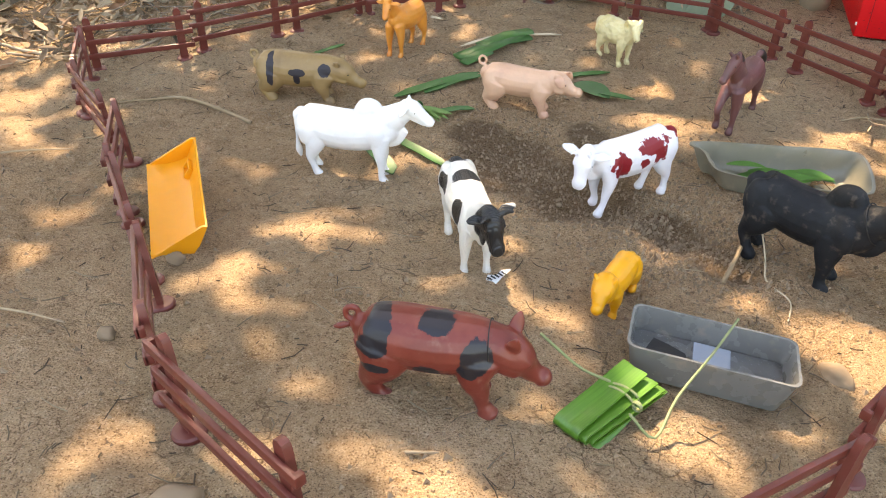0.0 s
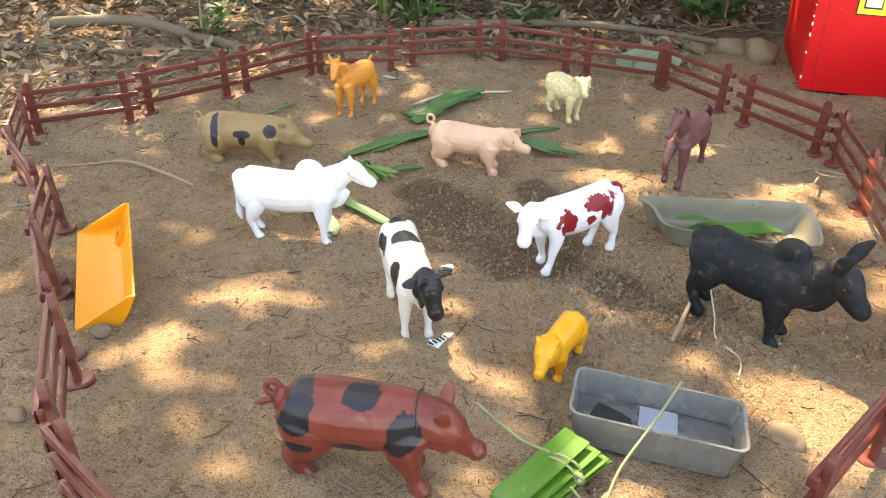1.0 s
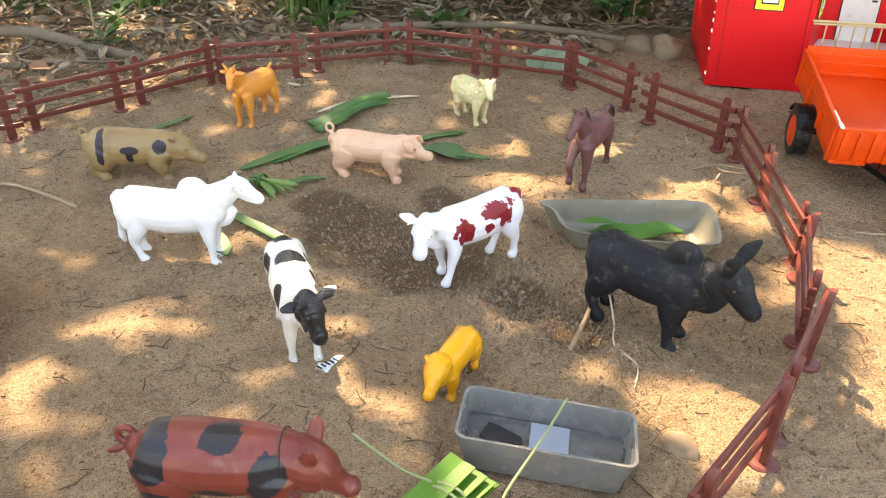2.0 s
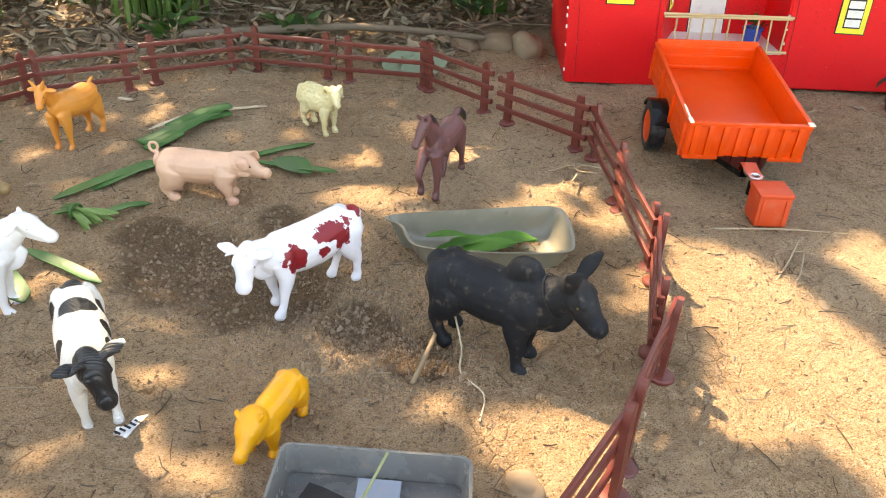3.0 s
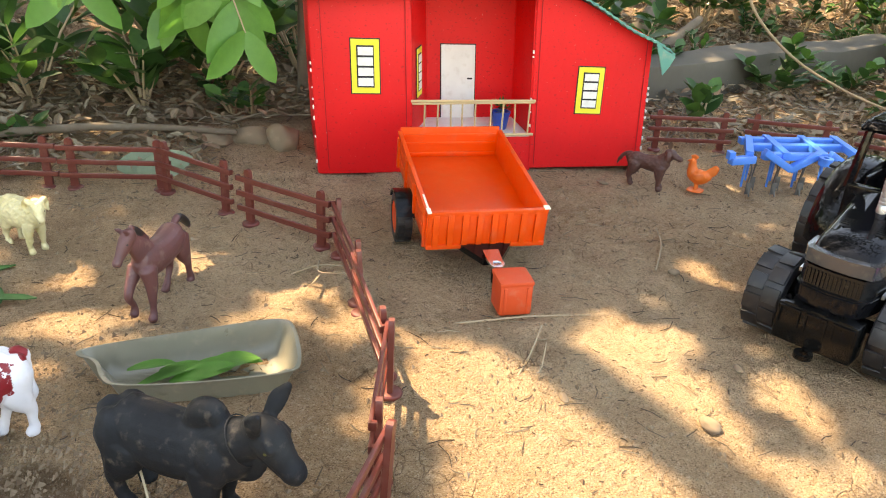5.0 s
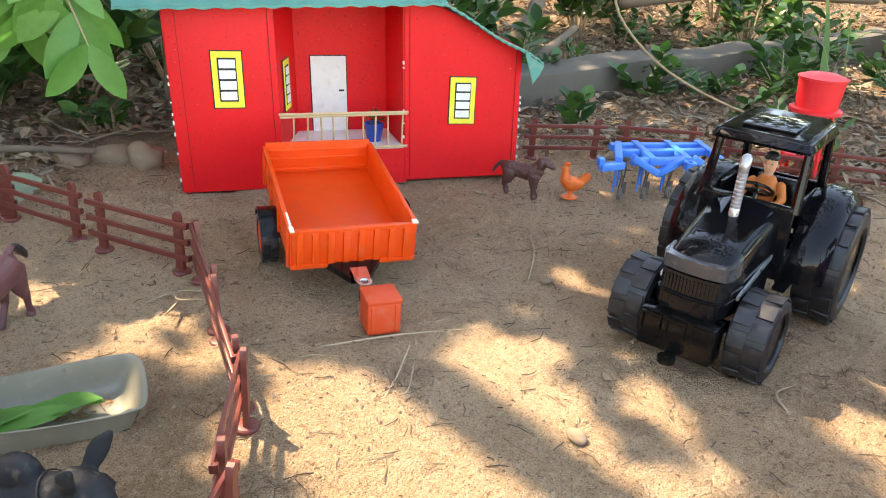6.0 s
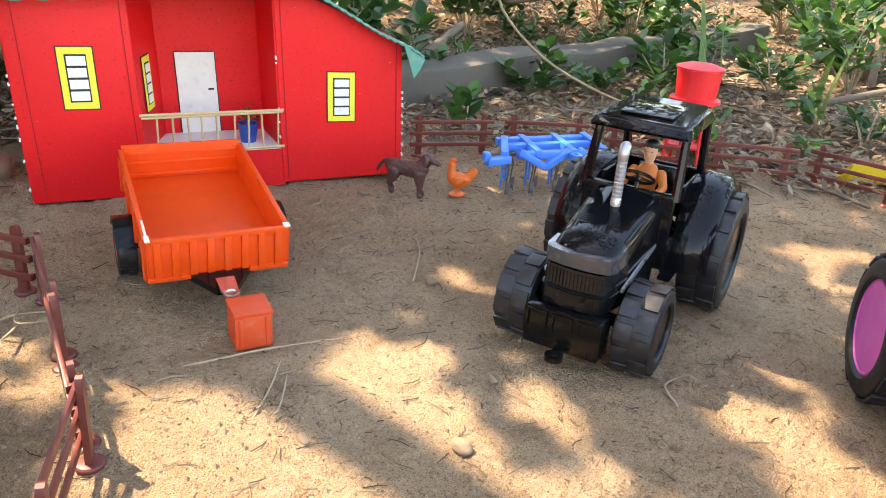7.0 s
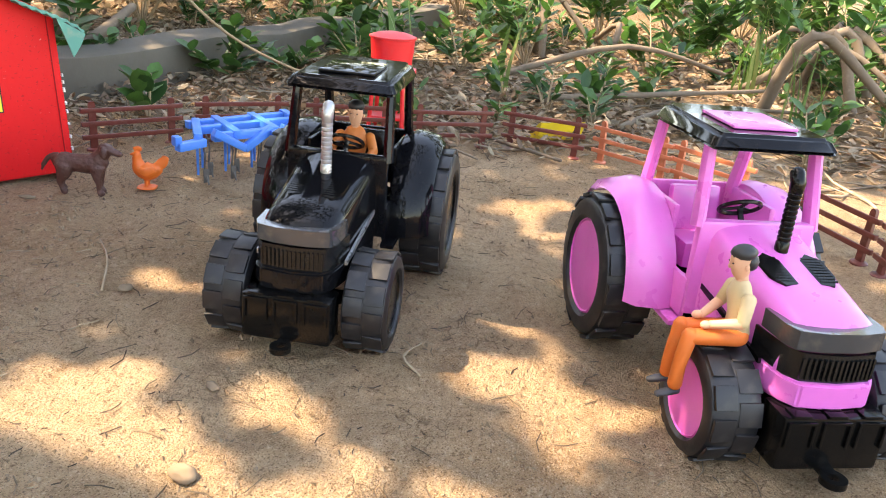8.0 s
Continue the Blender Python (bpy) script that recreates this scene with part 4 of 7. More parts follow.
DROOP_EAR = [(-0.001, 0.009, 0.006, 0.0030, 0.0028), (-0.004, 0.017, 0.003, 0.0058, 0.0021), (-0.005, 0.023, -0.004, 0.0030, 0.0017)]
WIDE_EAR = [(0.0, 0.010, 0.005, 0.0034, 0.0028), (-0.002, 0.019, 0.007, 0.0062, 0.0022), (-0.003, 0.029, 0.008, 0.0028, 0.0017)]
HORN = [(-0.002, 0.006, 0.011, 0.0034), (-0.003, 0.0105, 0.0165, 0.0026), (-0.001, 0.0125, 0.0215, 0.0014)]


def cow_head(m, ear=DROOP_EAR, horn=HORN, k=1.0):
    out = [([(-0.006, 0, 0.001, 0.0088, 0.0105), (0.003, 0, 0.003, 0.0114, 0.0118), (0.010, 0, 0.002, 0.0118, 0.0112), (0.018, 0, -0.001, 0.0096, 0.0098), (0.026, 0, -0.0035, 0.0080, 0.0082), (0.032, 0, -0.005, 0.0088, 0.0080), (0.0355, 0, -0.0055, 0.0080, 0.0068)], SIDE),
           ([(0.004, 0, -0.007, 0.0078, 0.006), (0.016, 0, -0.0092, 0.0062, 0.0048), (0.028, 0, -0.0105, 0.0056, 0.0034)], SIDE)]
    out += both([(0.006, 0.0080, 0.0088, 0.0028, 0.0028), (0.013, 0.0094, 0.0066, 0.0026, 0.0026)], (0, 0, 1)) + both([(0.0335, 0.0042, -0.0012, 0.0024, 0.002), (0.0355, 0.0048, -0.003, 0.0022, 0.002)], (0, 0, 1))
    out += both(ear) + (both(horn) if horn else [])
    return turned(out, m, k)


def head_dots(m, eye=(0.0115, 0.0116, 0.0030), nose=(0.0368, 0.0042, -0.0040), r=0.0019, k=1.0):
    return [(*(m @ (Vector((p[0], s * p[1], p[2])) * k)), q * k) for s in (-1, 1) for p, q in ((eye, r), (nose, r * 0.75))]


# white humped cow, head up
H = pose(0.079, 0, 0.1030, 0, 20, 0)
animal("white_cow", put(-0.106, 0.790, -9.5, -0.002), cow_body(0.006) + [([(0.042, 0, 0.077, 0.0135, 0.0215), (0.059, 0, 0.088, 0.0115, 0.0175), (0.075, 0, 0.100, 0.0095, 0.0125)], SIDE)] + cow_head(H, horn=[(-0.003, 0.005, 0.011, 0.0032), (-0.006, 0.007, 0.0145, 0.0022)], k=0.88)
       + four_legs(0.042, -0.042, 0.0125, 0.064, 1.0, (0, 0.002, -0.002, 0.003)) + tail(-0.060, 0.084, 0.064),
       hide("white_hide", (0.80, 0.79, 0.77), rough=0.4, dots=head_dots(H, r=0.0008, k=0.88)), "plain white humped toy cow standing on the bare earth", "toy cow")
# black and white cow, head turned and low, black face and ears
H = pose(0.075, 0.003, 0.0935, 0, 50, 22)
HC = H @ Vector((0.016, 0, 0.002))
animal("spotted_cow", put(0.049, 0.622, -75, -0.002), grown(cow_body(0) + [([(0.046, 0, 0.077, 0.0125, 0.0175), (0.061, 0.001, 0.086, 0.0108, 0.0135), (0.073, 0.003, 0.093, 0.010, 0.0115)], SIDE)] + cow_head(H, WIDE_EAR, [(0.002, 0.005, 0.010, 0.0036), (0.000, 0.012, 0.0135, 0.0030), (0.003, 0.020, 0.0155, 0.0016)])
       + four_legs(0.042, -0.042, 0.0125, 0.064, 0.95, (0.004, -0.002, 0, 0.004)) + tail(-0.060, 0.084, 0.060), 0.96),
       hide("spotted_hide", (0.76, 0.72, 0.64), [(-0.056, 0, 0.092, 0.014, 0.014, 0.014), (-0.014, 0.003, 0.094, 0.011, 0.026, 0.016), (-0.024, 0.022, 0.072, 0.010, 0.01, 0.013), (0.006, 0.021, 0.070, 0.008, 0.01, 0.011), (0.030, 0.018, 0.068, 0.010, 0.012, 0.009), (0.028, -0.02, 0.07, 0.014, 0.012, 0.016), (-0.03, -0.022, 0.07, 0.016, 0.01, 0.012)],
            heads=[(HC.x * 0.96, HC.y * 0.96, HC.z * 0.96, 0.0235, 0.040, 0.032)], grain=110, relief=0.7, warp=0.35, dots=[(x * 0.96, y * 0.96, z * 0.96, r) for x, y, z, r in head_dots(H, r=0.0012)], dot=(0.16, 0.13, 0.09), weave=True), "white toy cow with black patches, black face and horns", "toy cow")
# white cow with dark red patches, head lowered to the side
H = pose(0.079, 0.005, 0.0885, 0, 54, 26)
animal("patched_cow", put(0.246, 0.777, -145, -0.002), cow_body(0, 0.003) + [([(0.048, 0, 0.076, 0.0122, 0.0165), (0.064, 0.002, 0.084, 0.0105, 0.0125), (0.077, 0.005, 0.089, 0.0095, 0.0105)], SIDE)] + cow_head(H, WIDE_EAR, [(-0.001, 0.005, 0.011, 0.003), (0.002, 0.010, 0.0165, 0.0022), (0.006, 0.012, 0.021, 0.0012)])
       + four_legs(0.042, -0.042, 0.0125, 0.064, 1.05, (0.010, -0.006, -0.006, 0.004)) + tail(-0.060, 0.084, 0.058),
       hide("patched_hide", (0.80, 0.78, 0.80), [(0.034, 0.018, 0.070, 0.013, 0.016, 0.018), (-0.018, 0.019, 0.082, 0.020, 0.016, 0.012), (-0.002, 0.021, 0.064, 0.010, 0.01, 0.008), (-0.026, 0.02, 0.066, 0.009, 0.01, 0.013), (-0.060, 0.006, 0.086, 0.010, 0.012, 0.008), (0.02, -0.019, 0.07, 0.016, 0.014, 0.016), (-0.03, -0.02, 0.075, 0.018, 0.014, 0.014)], (0.25, 0.010, 0.016), warp=1.25, dots=head_dots(H, r=0.0012)),
       "glossy white toy cow with dark red patches, head lowered", "toy cow")
# black humped bull with a seam at the neck
H = pose(0.073, 0, 0.0965, 0, 34, 0)
bull_rings = cow_body(0.010) + [([(0.040, 0, 0.077, 0.0150, 0.0215), (0.056, 0, 0.086, 0.0135, 0.0175), (0.070, 0, 0.094, 0.0112, 0.0135)], SIDE)]
bull_rings += cow_head(H, [(-0.003, 0.008, 0.007, 0.0042, 0.0036), (-0.006, 0.013, 0.019, 0.0062, 0.0028), (-0.006, 0.016, 0.031, 0.0024, 0.0018)], None, 1.12)
bull_rings += four_legs(0.030, -0.044, 0.0135, 0.062, 1.25, (0.0, 0.003, 0, 0.002))
BULL = Matrix.Diagonal((1.06, 1.20, 1.07, 1))
bull_rings = [([(*(BULL @ Vector(r[:3])), *(q * 1.11 for q in r[3:])) for r in rings], s) for rings, s in bull_rings]
animal("black_bull", put(0.410, 0.636, -46.0, -0.003), bull_rings + [([(-0.066, 0, 0.09, 0.004, 0.004), (-0.072, 0, 0.07, 0.003, 0.003), (-0.070, 0, 0.05, 0.003, 0.003)], SIDE)],
       hide("black_hide", (0.011, 0.012, 0.014), rough=0.66, spec=0.22, wash=(0.018, 0.020, 0.022), relief=0.6, dots=[(*(BULL @ Vector(d[:3])), d[3]) for d in head_dots(H, r=0.0018, k=1.12)], dot=(0.10, 0.09, 0.03)), "matt black humped toy bull with upright ears", "toy bull", 0.0015)
seam = bpy.data.objects["black_bull"]
bm = bmesh.new()
lathe(bm, [(0.0215 + 0.0006 * math.cos(a), 0.0006 * math.sin(a)) for a in np.linspace(0, 2 * math.pi, 7)[:-1]], 28, pose(0.062, 0, 0.092, 0, 62, 0) @ Matrix.Diagonal((1.00, 0.74, 1, 1)), closed=True)
part("neck_seam", bm, BLACK_LINE, seam)

FLOPPY = [(-0.001, 0.009, 0.013, 0.0045, 0.003), (0.005, 0.0155, 0.012, 0.0090, 0.0021), (0.012, 0.0175, 0.003, 0.0058, 0.0017)]
UPRIGHT = [(-0.003, 0.009, 0.011, 0.0050, 0.003), (-0.006, 0.013, 0.019, 0.0056, 0.0023), (-0.008, 0.015, 0.026, 0.0020, 0.0015)]
STUB = [(-0.003, 0.010, 0.010, 0.0045, 0.003), (-0.005, 0.014, 0.016, 0.0042, 0.0020)]


def pig_head(m, ear, k=1.0):
    out = [([(-0.012, 0, 0.000, 0.0165, 0.0170), (0.000, 0, 0.001, 0.0158, 0.0158), (0.009, 0, 0.000, 0.0136, 0.0132), (0.017, 0, -0.003, 0.0098, 0.0098), (0.025, 0, -0.005, 0.0076, 0.0076), (0.0300, 0, -0.005, 0.0072, 0.0072), (0.0315, 0, -0.005, 0.0082, 0.0080), (0.0330, 0, -0.005, 0.0078, 0.0076)], SIDE)]
    out += both([(0.000, 0.0100, -0.006, 0.006, 0.006), (0.010, 0.0085, -0.0075, 0.0045, 0.0045)], (0, 0, 1)) + both([(0.008, 0.0085, 0.0085, 0.0026, 0.0024), (0.014, 0.0088, 0.0060, 0.0024, 0.0022)], (0, 0, 1))
    out.append(([(0.006, 0, -0.010, 0.006, 0.004), (0.018, 0, -0.0115, 0.0048, 0.0030), (0.026, 0, -0.0115, 0.0040, 0.0022)], SIDE))
    return turned(out + both(ear), m, k)


def pig_body(fat=1.0, lift=0.005, t=1.3, feet=(0.001, 0.006, -0.001, 0.003)):
    torso = [(-0.057, 0, 0.047, 0.009, 0.011), (-0.049, 0, 0.045, 0.0185 * fat, 0.0195 * fat), (-0.028, 0, 0.0425, 0.0230 * fat, 0.0240 * fat), (0.002, 0, 0.0405, 0.0235 * fat, 0.0245 * fat), (0.028, 0, 0.0420, 0.0212 * fat, 0.0225 * fat), (0.046, 0, 0.045, 0.0172, 0.0188)]
    out = [([(x, y, z + lift, w, h) for x, y, z, w, h in torso], SIDE)]
    out += both([(-0.044, 0.010, 0.052 + lift, 0.009, 0.012), (-0.042, 0.0145, 0.038 + lift, 0.0095, 0.014), (-0.043, 0.0145, 0.026 + lift, 0.0072, 0.009)], SIDE) + both([(0.030, 0.010, 0.050 + lift, 0.008, 0.010), (0.032, 0.0145, 0.036 + lift, 0.008, 0.011), (0.032, 0.014, 0.026 + lift, 0.0068, 0.008)], SIDE)
    return out + four_legs(0.031, -0.040, 0.0140, 0.036 + lift, t, feet)


def curl(x, z, r=0.006, t=0.0021):
    return [([(x + 0.006, 0, z, t, t)] + [(x - 0.006 - r * math.sin(a) * 0.9, 0.003 * a / 6, z + 0.004 + r * (1 - math.cos(a)), t, t) for a in np.linspace(0.2, 5.6, 10)], SIDE)]


PIG_EYE, PIG_NOSE = (0.0135, 0.0098, 0.0044), (0.0345, 0.0028, -0.0050)
H = pose(0.058, 0, 0.0525, 0, 6, -6)
animal("pink_pig", put(0.118, 1.031, -18, -0.001), pig_body(0.94) + pig_head(H, FLOPPY) + curl(-0.056, 0.060), hide("pink_hide", (0.72, 0.42, 0.27), dots=head_dots(H, PIG_EYE, PIG_NOSE, 0.0017), wash=(0.62, 0.33, 0.22), relief=0.5), "pale pink toy pig with floppy ears and curly tail", "toy pig")
H = pose(0.057, 0, 0.043, 0, 16, -4)
animal("brown_pig", put(-0.222, 1.040, -6, -0.001), grown(pig_body(0.98, 0.001) + pig_head(H, STUB) + curl(-0.056, 0.050, 0.005), 1.14),
       hide("tan_hide", (0.30, 0.185, 0.075), [(-0.038, -0.02, 0.055, 0.0058, 0.03, 0.026), (0.004, -0.024, 0.052, 0.013, 0.02, 0.006), (0.003, -0.027, 0.042, 0.005, 0.02, 0.010), (0.046, -0.02, 0.056, 0.009, 0.022, 0.010), (-0.03, 0.025, 0.05, 0.01, 0.02, 0.025)], (0.018, 0.013, 0.018), warp=0.4, rough=0.5, wash=(0.22, 0.13, 0.055), dots=[(x * 1.14, y * 1.14, z * 1.14, r) for x, y, z, r in head_dots(H, PIG_EYE, PIG_NOSE, 0.0016)]), "tan brown toy pig with dark patches", "toy pig", 0.0015)
H = pose(0.058, 0, 0.0570, 0, 28, 0)
animal("red_pig", put(0.030, 0.370, -7, -0.003), pig_body(1.06, 0.019, 1.42, (0.002, 0.008, -0.002, 0.004)) + pig_head(H, UPRIGHT, 1.04) + curl(-0.058, 0.066, 0.0055, 0.0026) + [([(-0.066, 0.001, 0.064, 0.002, 0.002), (-0.073, 0.0, 0.062, 0.0032, 0.003), (-0.078, 0.0, 0.060, 0.002, 0.002)], SIDE)],
       hide("red_hide", (0.17, 0.030, 0.020), [(-0.04, -0.016, 0.078, 0.01, 0.03, 0.02), (-0.044, -0.02, 0.064, 0.012, 0.03, 0.008), (0.004, -0.012, 0.087, 0.015, 0.022, 0.0085), (-0.041, -0.03, 0.046, 0.013, 0.02, 0.0045), (-0.002, -0.03, 0.049, 0.01, 0.02, 0.005), (0.004, -0.03, 0.043, 0.0055, 0.02, 0.007), (0.036, -0.02, 0.064, 0.0125, 0.026, 0.0145), (0.03, -0.024, 0.053, 0.008, 0.026, 0.008), (-0.03, 0.025, 0.066, 0.02, 0.02, 0.02), (0.02, 0.025, 0.061, 0.02, 0.02, 0.015)], (0.014, 0.013, 0.017), warp=0.6, rough=0.34, spec=0.4, wash=(0.21, 0.045, 0.030), dots=head_dots(H, PIG_EYE, PIG_NOSE, 0.0016)), "large brick-red toy pig with black patches, sniffing a leaf bundle", "toy pig", 0.0013)
seam = bpy.data.objects["red_pig"]
bm = bmesh.new()
lathe(bm, [(0.0188 + 0.0005 * math.cos(a), 0.0005 * math.sin(a)) for a in np.linspace(0, 2 * math.pi, 7)[:-1]], 32, pose(0.044, 0, 0.0645, 0, 84, 0) @ Matrix.Diagonal((1.0, 0.97, 1, 1)), closed=True)
part("neck_seam", bm, BLACK_LINE, seam, "thin dark seam where the head is joined on")
H = pose(0.056, 0, 0.060, 0, 8, 10)
animal("yellow_pig", put(0.201, 0.547, -120, -0.001), grown(pig_body(0.95, 0.006, 1.35) + pig_head(H, STUB, 1.18), 0.64, 1.0, 1.08), hide("yellow_hide", (0.86, 0.36, 0.012), rough=0.32, relief=0.1, dots=[(x * 0.64, y * 0.64, z * 0.69, r * 0.64) for x, y, z, r in head_dots(H, PIG_EYE, PIG_NOSE, 0.0010, 1.18)], dot=(0.45, 0.16, 0.01)), "small plain orange-yellow plastic toy pig", "toy pig", 0.0010)
# sheep
H = pose(0.046, -0.002, 0.0735, 0, 38, -20)
sheep_head = turned([([(-0.006, 0, 0.0, 0.0085, 0.0090), (0.004, 0, 0.001, 0.0085, 0.0085), (0.013, 0, -0.001, 0.0066, 0.0068), (0.021, 0, -0.003, 0.0050, 0.0052)], SIDE)] + both([(-0.001, 0.0060, 0.0070, 0.0036), (-0.008, 0.0110, 0.0050, 0.0036), (-0.010, 0.0135, -0.003, 0.0032), (-0.003, 0.0140, -0.008, 0.0026), (0.004, 0.0135, -0.005, 0.0019)]), H)
animal("sheep", put(0.288, 1.243, -58, -0.001), [([(-0.042, 0, 0.058, 0.010, 0.011), (-0.033, 0, 0.054, 0.0185, 0.0195), (-0.010, 0, 0.0525, 0.0205, 0.0215), (0.016, 0, 0.054, 0.0190, 0.0205), (0.032, 0, 0.060, 0.0145, 0.0175), (0.042, 0, 0.068, 0.0105, 0.0125)], SIDE)] + sheep_head
       + four_legs(0.024, -0.026, 0.0105, 0.046, 0.85) + tail(-0.040, 0.062, 0.018, 0.003, 0.003),
       hide("fleece", (0.70, 0.60, 0.33), grain=220, relief=1.0, wash=(0.62, 0.50, 0.22), dots=head_dots(H, (0.010, 0.0078, 0.003), (0.0235, 0.002, -0.003), 0.0012)), "cream yellow toy sheep with curled horns", "toy sheep", 0.0012, 2, 0.0022)
# goat
H = pose(0.055, 0.001, 0.0985, 0, 42, 10)
goat_head = turned([([(-0.006, 0, 0.0, 0.0072, 0.0085), (0.004, 0, 0.001, 0.0082, 0.0080), (0.014, 0, -0.002, 0.0062, 0.0064), (0.022, 0, -0.004, 0.0052, 0.0050)], SIDE), ([(0.016, 0, -0.009, 0.002, 0.002), (0.016, 0, -0.016, 0.0014, 0.0014)], SIDE)]
                   + both([(-0.002, 0.0045, 0.0080, 0.0030), (-0.006, 0.0075, 0.0140, 0.0024), (-0.009, 0.011, 0.0185, 0.0013)]) + both([(-0.002, 0.0075, 0.0035, 0.0028, 0.002), (-0.003, 0.0150, 0.003, 0.0042, 0.0018), (-0.004, 0.0210, 0.0005, 0.002, 0.0015)]), H)
animal("goat", put(-0.078, 1.25, -117, -0.001), [([(-0.048, 0, 0.070, 0.009, 0.011), (-0.037, 0, 0.066, 0.0175, 0.0195), (-0.010, 0, 0.063, 0.0198, 0.0215), (0.018, 0, 0.066, 0.0175, 0.0205), (0.036, 0, 0.073, 0.0120, 0.0170)], SIDE), ([(0.028, 0, 0.074, 0.0115, 0.0155), (0.044, 0, 0.088, 0.0082, 0.0112), (0.053, 0.001, 0.097, 0.0072, 0.0085)], SIDE)] + goat_head
       + four_legs(0.032, -0.036, 0.0110, 0.058, 0.88) + [([(-0.044, 0, 0.080, 0.003, 0.003), (-0.053, 0, 0.086, 0.003, 0.002)], SIDE)],
       hide("goat_hide", (0.70, 0.25, 0.04), dots=head_dots(H, (0.009, 0.0076, 0.003), (0.0245, 0.0022, -0.003), 0.0013), wash=(0.62, 0.19, 0.028), relief=0.5), "orange-tan toy goat with upright horns", "toy goat")
# trotting horse
H = pose(0.052, -0.003, 0.1085, 0, 44, -16)
horse_head = turned([([(-0.006, 0, 0.0, 0.0064, 0.0090), (0.003, 0, 0.0, 0.0076, 0.0092), (0.013, 0, -0.001, 0.0064, 0.0080), (0.023, 0, -0.002, 0.0048, 0.0056), (0.030, 0, -0.003, 0.0053, 0.0056)], SIDE), ([(0.0, 0, -0.006, 0.005, 0.006), (0.010, 0, -0.0065, 0.0042, 0.0045)], SIDE)] + both([(-0.003, 0.0040, 0.0080, 0.0026, 0.002), (-0.003, 0.0050, 0.0125, 0.0026, 0.0018), (-0.002, 0.0055, 0.0165, 0.0013, 0.0012)]), H)
animal("horse", put(0.440, 1.012, -123, -0.001), grown([([(-0.052, 0, 0.074, 0.009, 0.011), (-0.043, 0, 0.071, 0.0165, 0.0195), (-0.016, 0, 0.066, 0.0172, 0.0195), (0.014, 0, 0.067, 0.0168, 0.0205), (0.034, 0, 0.074, 0.0125, 0.0185)], SIDE), ([(0.026, 0, 0.078, 0.0105, 0.0175), (0.042, -0.001, 0.096, 0.0072, 0.0125), (0.050, -0.003, 0.108, 0.0064, 0.0092)], SIDE)] + horse_head
       + leg(0.036, 0.009, 0.064, 0.95, 0.004) + leg(-0.044, 0.009, 0.066, 0.95, -0.012, True) + leg(-0.036, -0.009, 0.066, 0.95, 0.012, True)
       + [([(0.034, -0.009, 0.062, 0.009, 0.0115), (0.046, -0.010, 0.050, 0.0062, 0.0072), (0.055, -0.010, 0.036, 0.0048, 0.0050), (0.047, -0.010, 0.023, 0.0036, 0.0038), (0.046, -0.010, 0.015, 0.0046, 0.0048), (0.048, -0.010, 0.010, 0.0050, 0.0055)], SIDE)]
       + [([(-0.048, 0, 0.084, 0.004, 0.004), (-0.060, 0.001, 0.088, 0.0052, 0.005), (-0.073, 0.003, 0.078, 0.0048, 0.005), (-0.080, 0.004, 0.068, 0.0024, 0.003)], SIDE)]
       + [([(0.018, 0, 0.093, 0.003, 0.004), (0.032, -0.001, 0.106, 0.0034, 0.006), (0.044, -0.003, 0.117, 0.003, 0.0045)], SIDE)], 1.04),
       hide("horse_hide", (0.125, 0.045, 0.042), spots=[(0.030, -0.002, 0.113, 0.021, 0.0055, 0.011), (-0.070, 0.002, 0.084, 0.016, 0.01, 0.016)], spot=(0.012, 0.01, 0.01), warp=0.3, wash=(0.095, 0.036, 0.036), rough=0.5, dots=[(x * 1.04, y * 1.04, z * 1.04, r) for x, y, z, r in head_dots(H, (0.008, 0.0070, 0.003), (0.033, 0.003, -0.002), 0.0013)]), "dark reddish-brown toy horse trotting, with a black mane", "toy horse", 0.0011)
# dog beside the house
animal("dog", put(1.318, 1.150, -63, -0.001), grown([([(-0.040, 0, 0.054, 0.009, 0.010), (-0.032, 0, 0.051, 0.0125, 0.0145), (-0.006, 0, 0.049, 0.0125, 0.0145), (0.018, 0, 0.050, 0.0135, 0.0170), (0.030, 0, 0.057, 0.0105, 0.0140)], SIDE), ([(0.024, 0, 0.058, 0.0100, 0.0125), (0.037, 0, 0.071, 0.0088, 0.0100)], SIDE), ([(0.033, 0, 0.074, 0.0088, 0.0090), (0.041, 0, 0.075, 0.0090, 0.0088), (0.049, 0, 0.071, 0.0062, 0.0060), (0.060, 0, 0.068, 0.0048, 0.0046)], SIDE)]
       + four_legs(0.022, -0.030, 0.0090, 0.045, 0.86, (0, 0.002, -0.004, 0))
       + both([(0.036, 0.0085, 0.079, 0.0040, 0.0022), (0.038, 0.0115, 0.071, 0.0058, 0.0020), (0.039, 0.0120, 0.064, 0.0035, 0.0018)]) + [([(-0.038, 0, 0.060, 0.0040, 0.0040), (-0.050, 0, 0.056, 0.0036, 0.0040), (-0.060, 0, 0.044, 0.0028, 0.0035), (-0.064, 0, 0.034, 0.0016, 0.002)], SIDE)], 0.97),
       hide("dog_hide", (0.085, 0.030, 0.021), relief=0.9, grain=200, rough=0.55), "dark brown toy dog standing by the red house", "toy dog", 0.0012, 2, 0.0012)
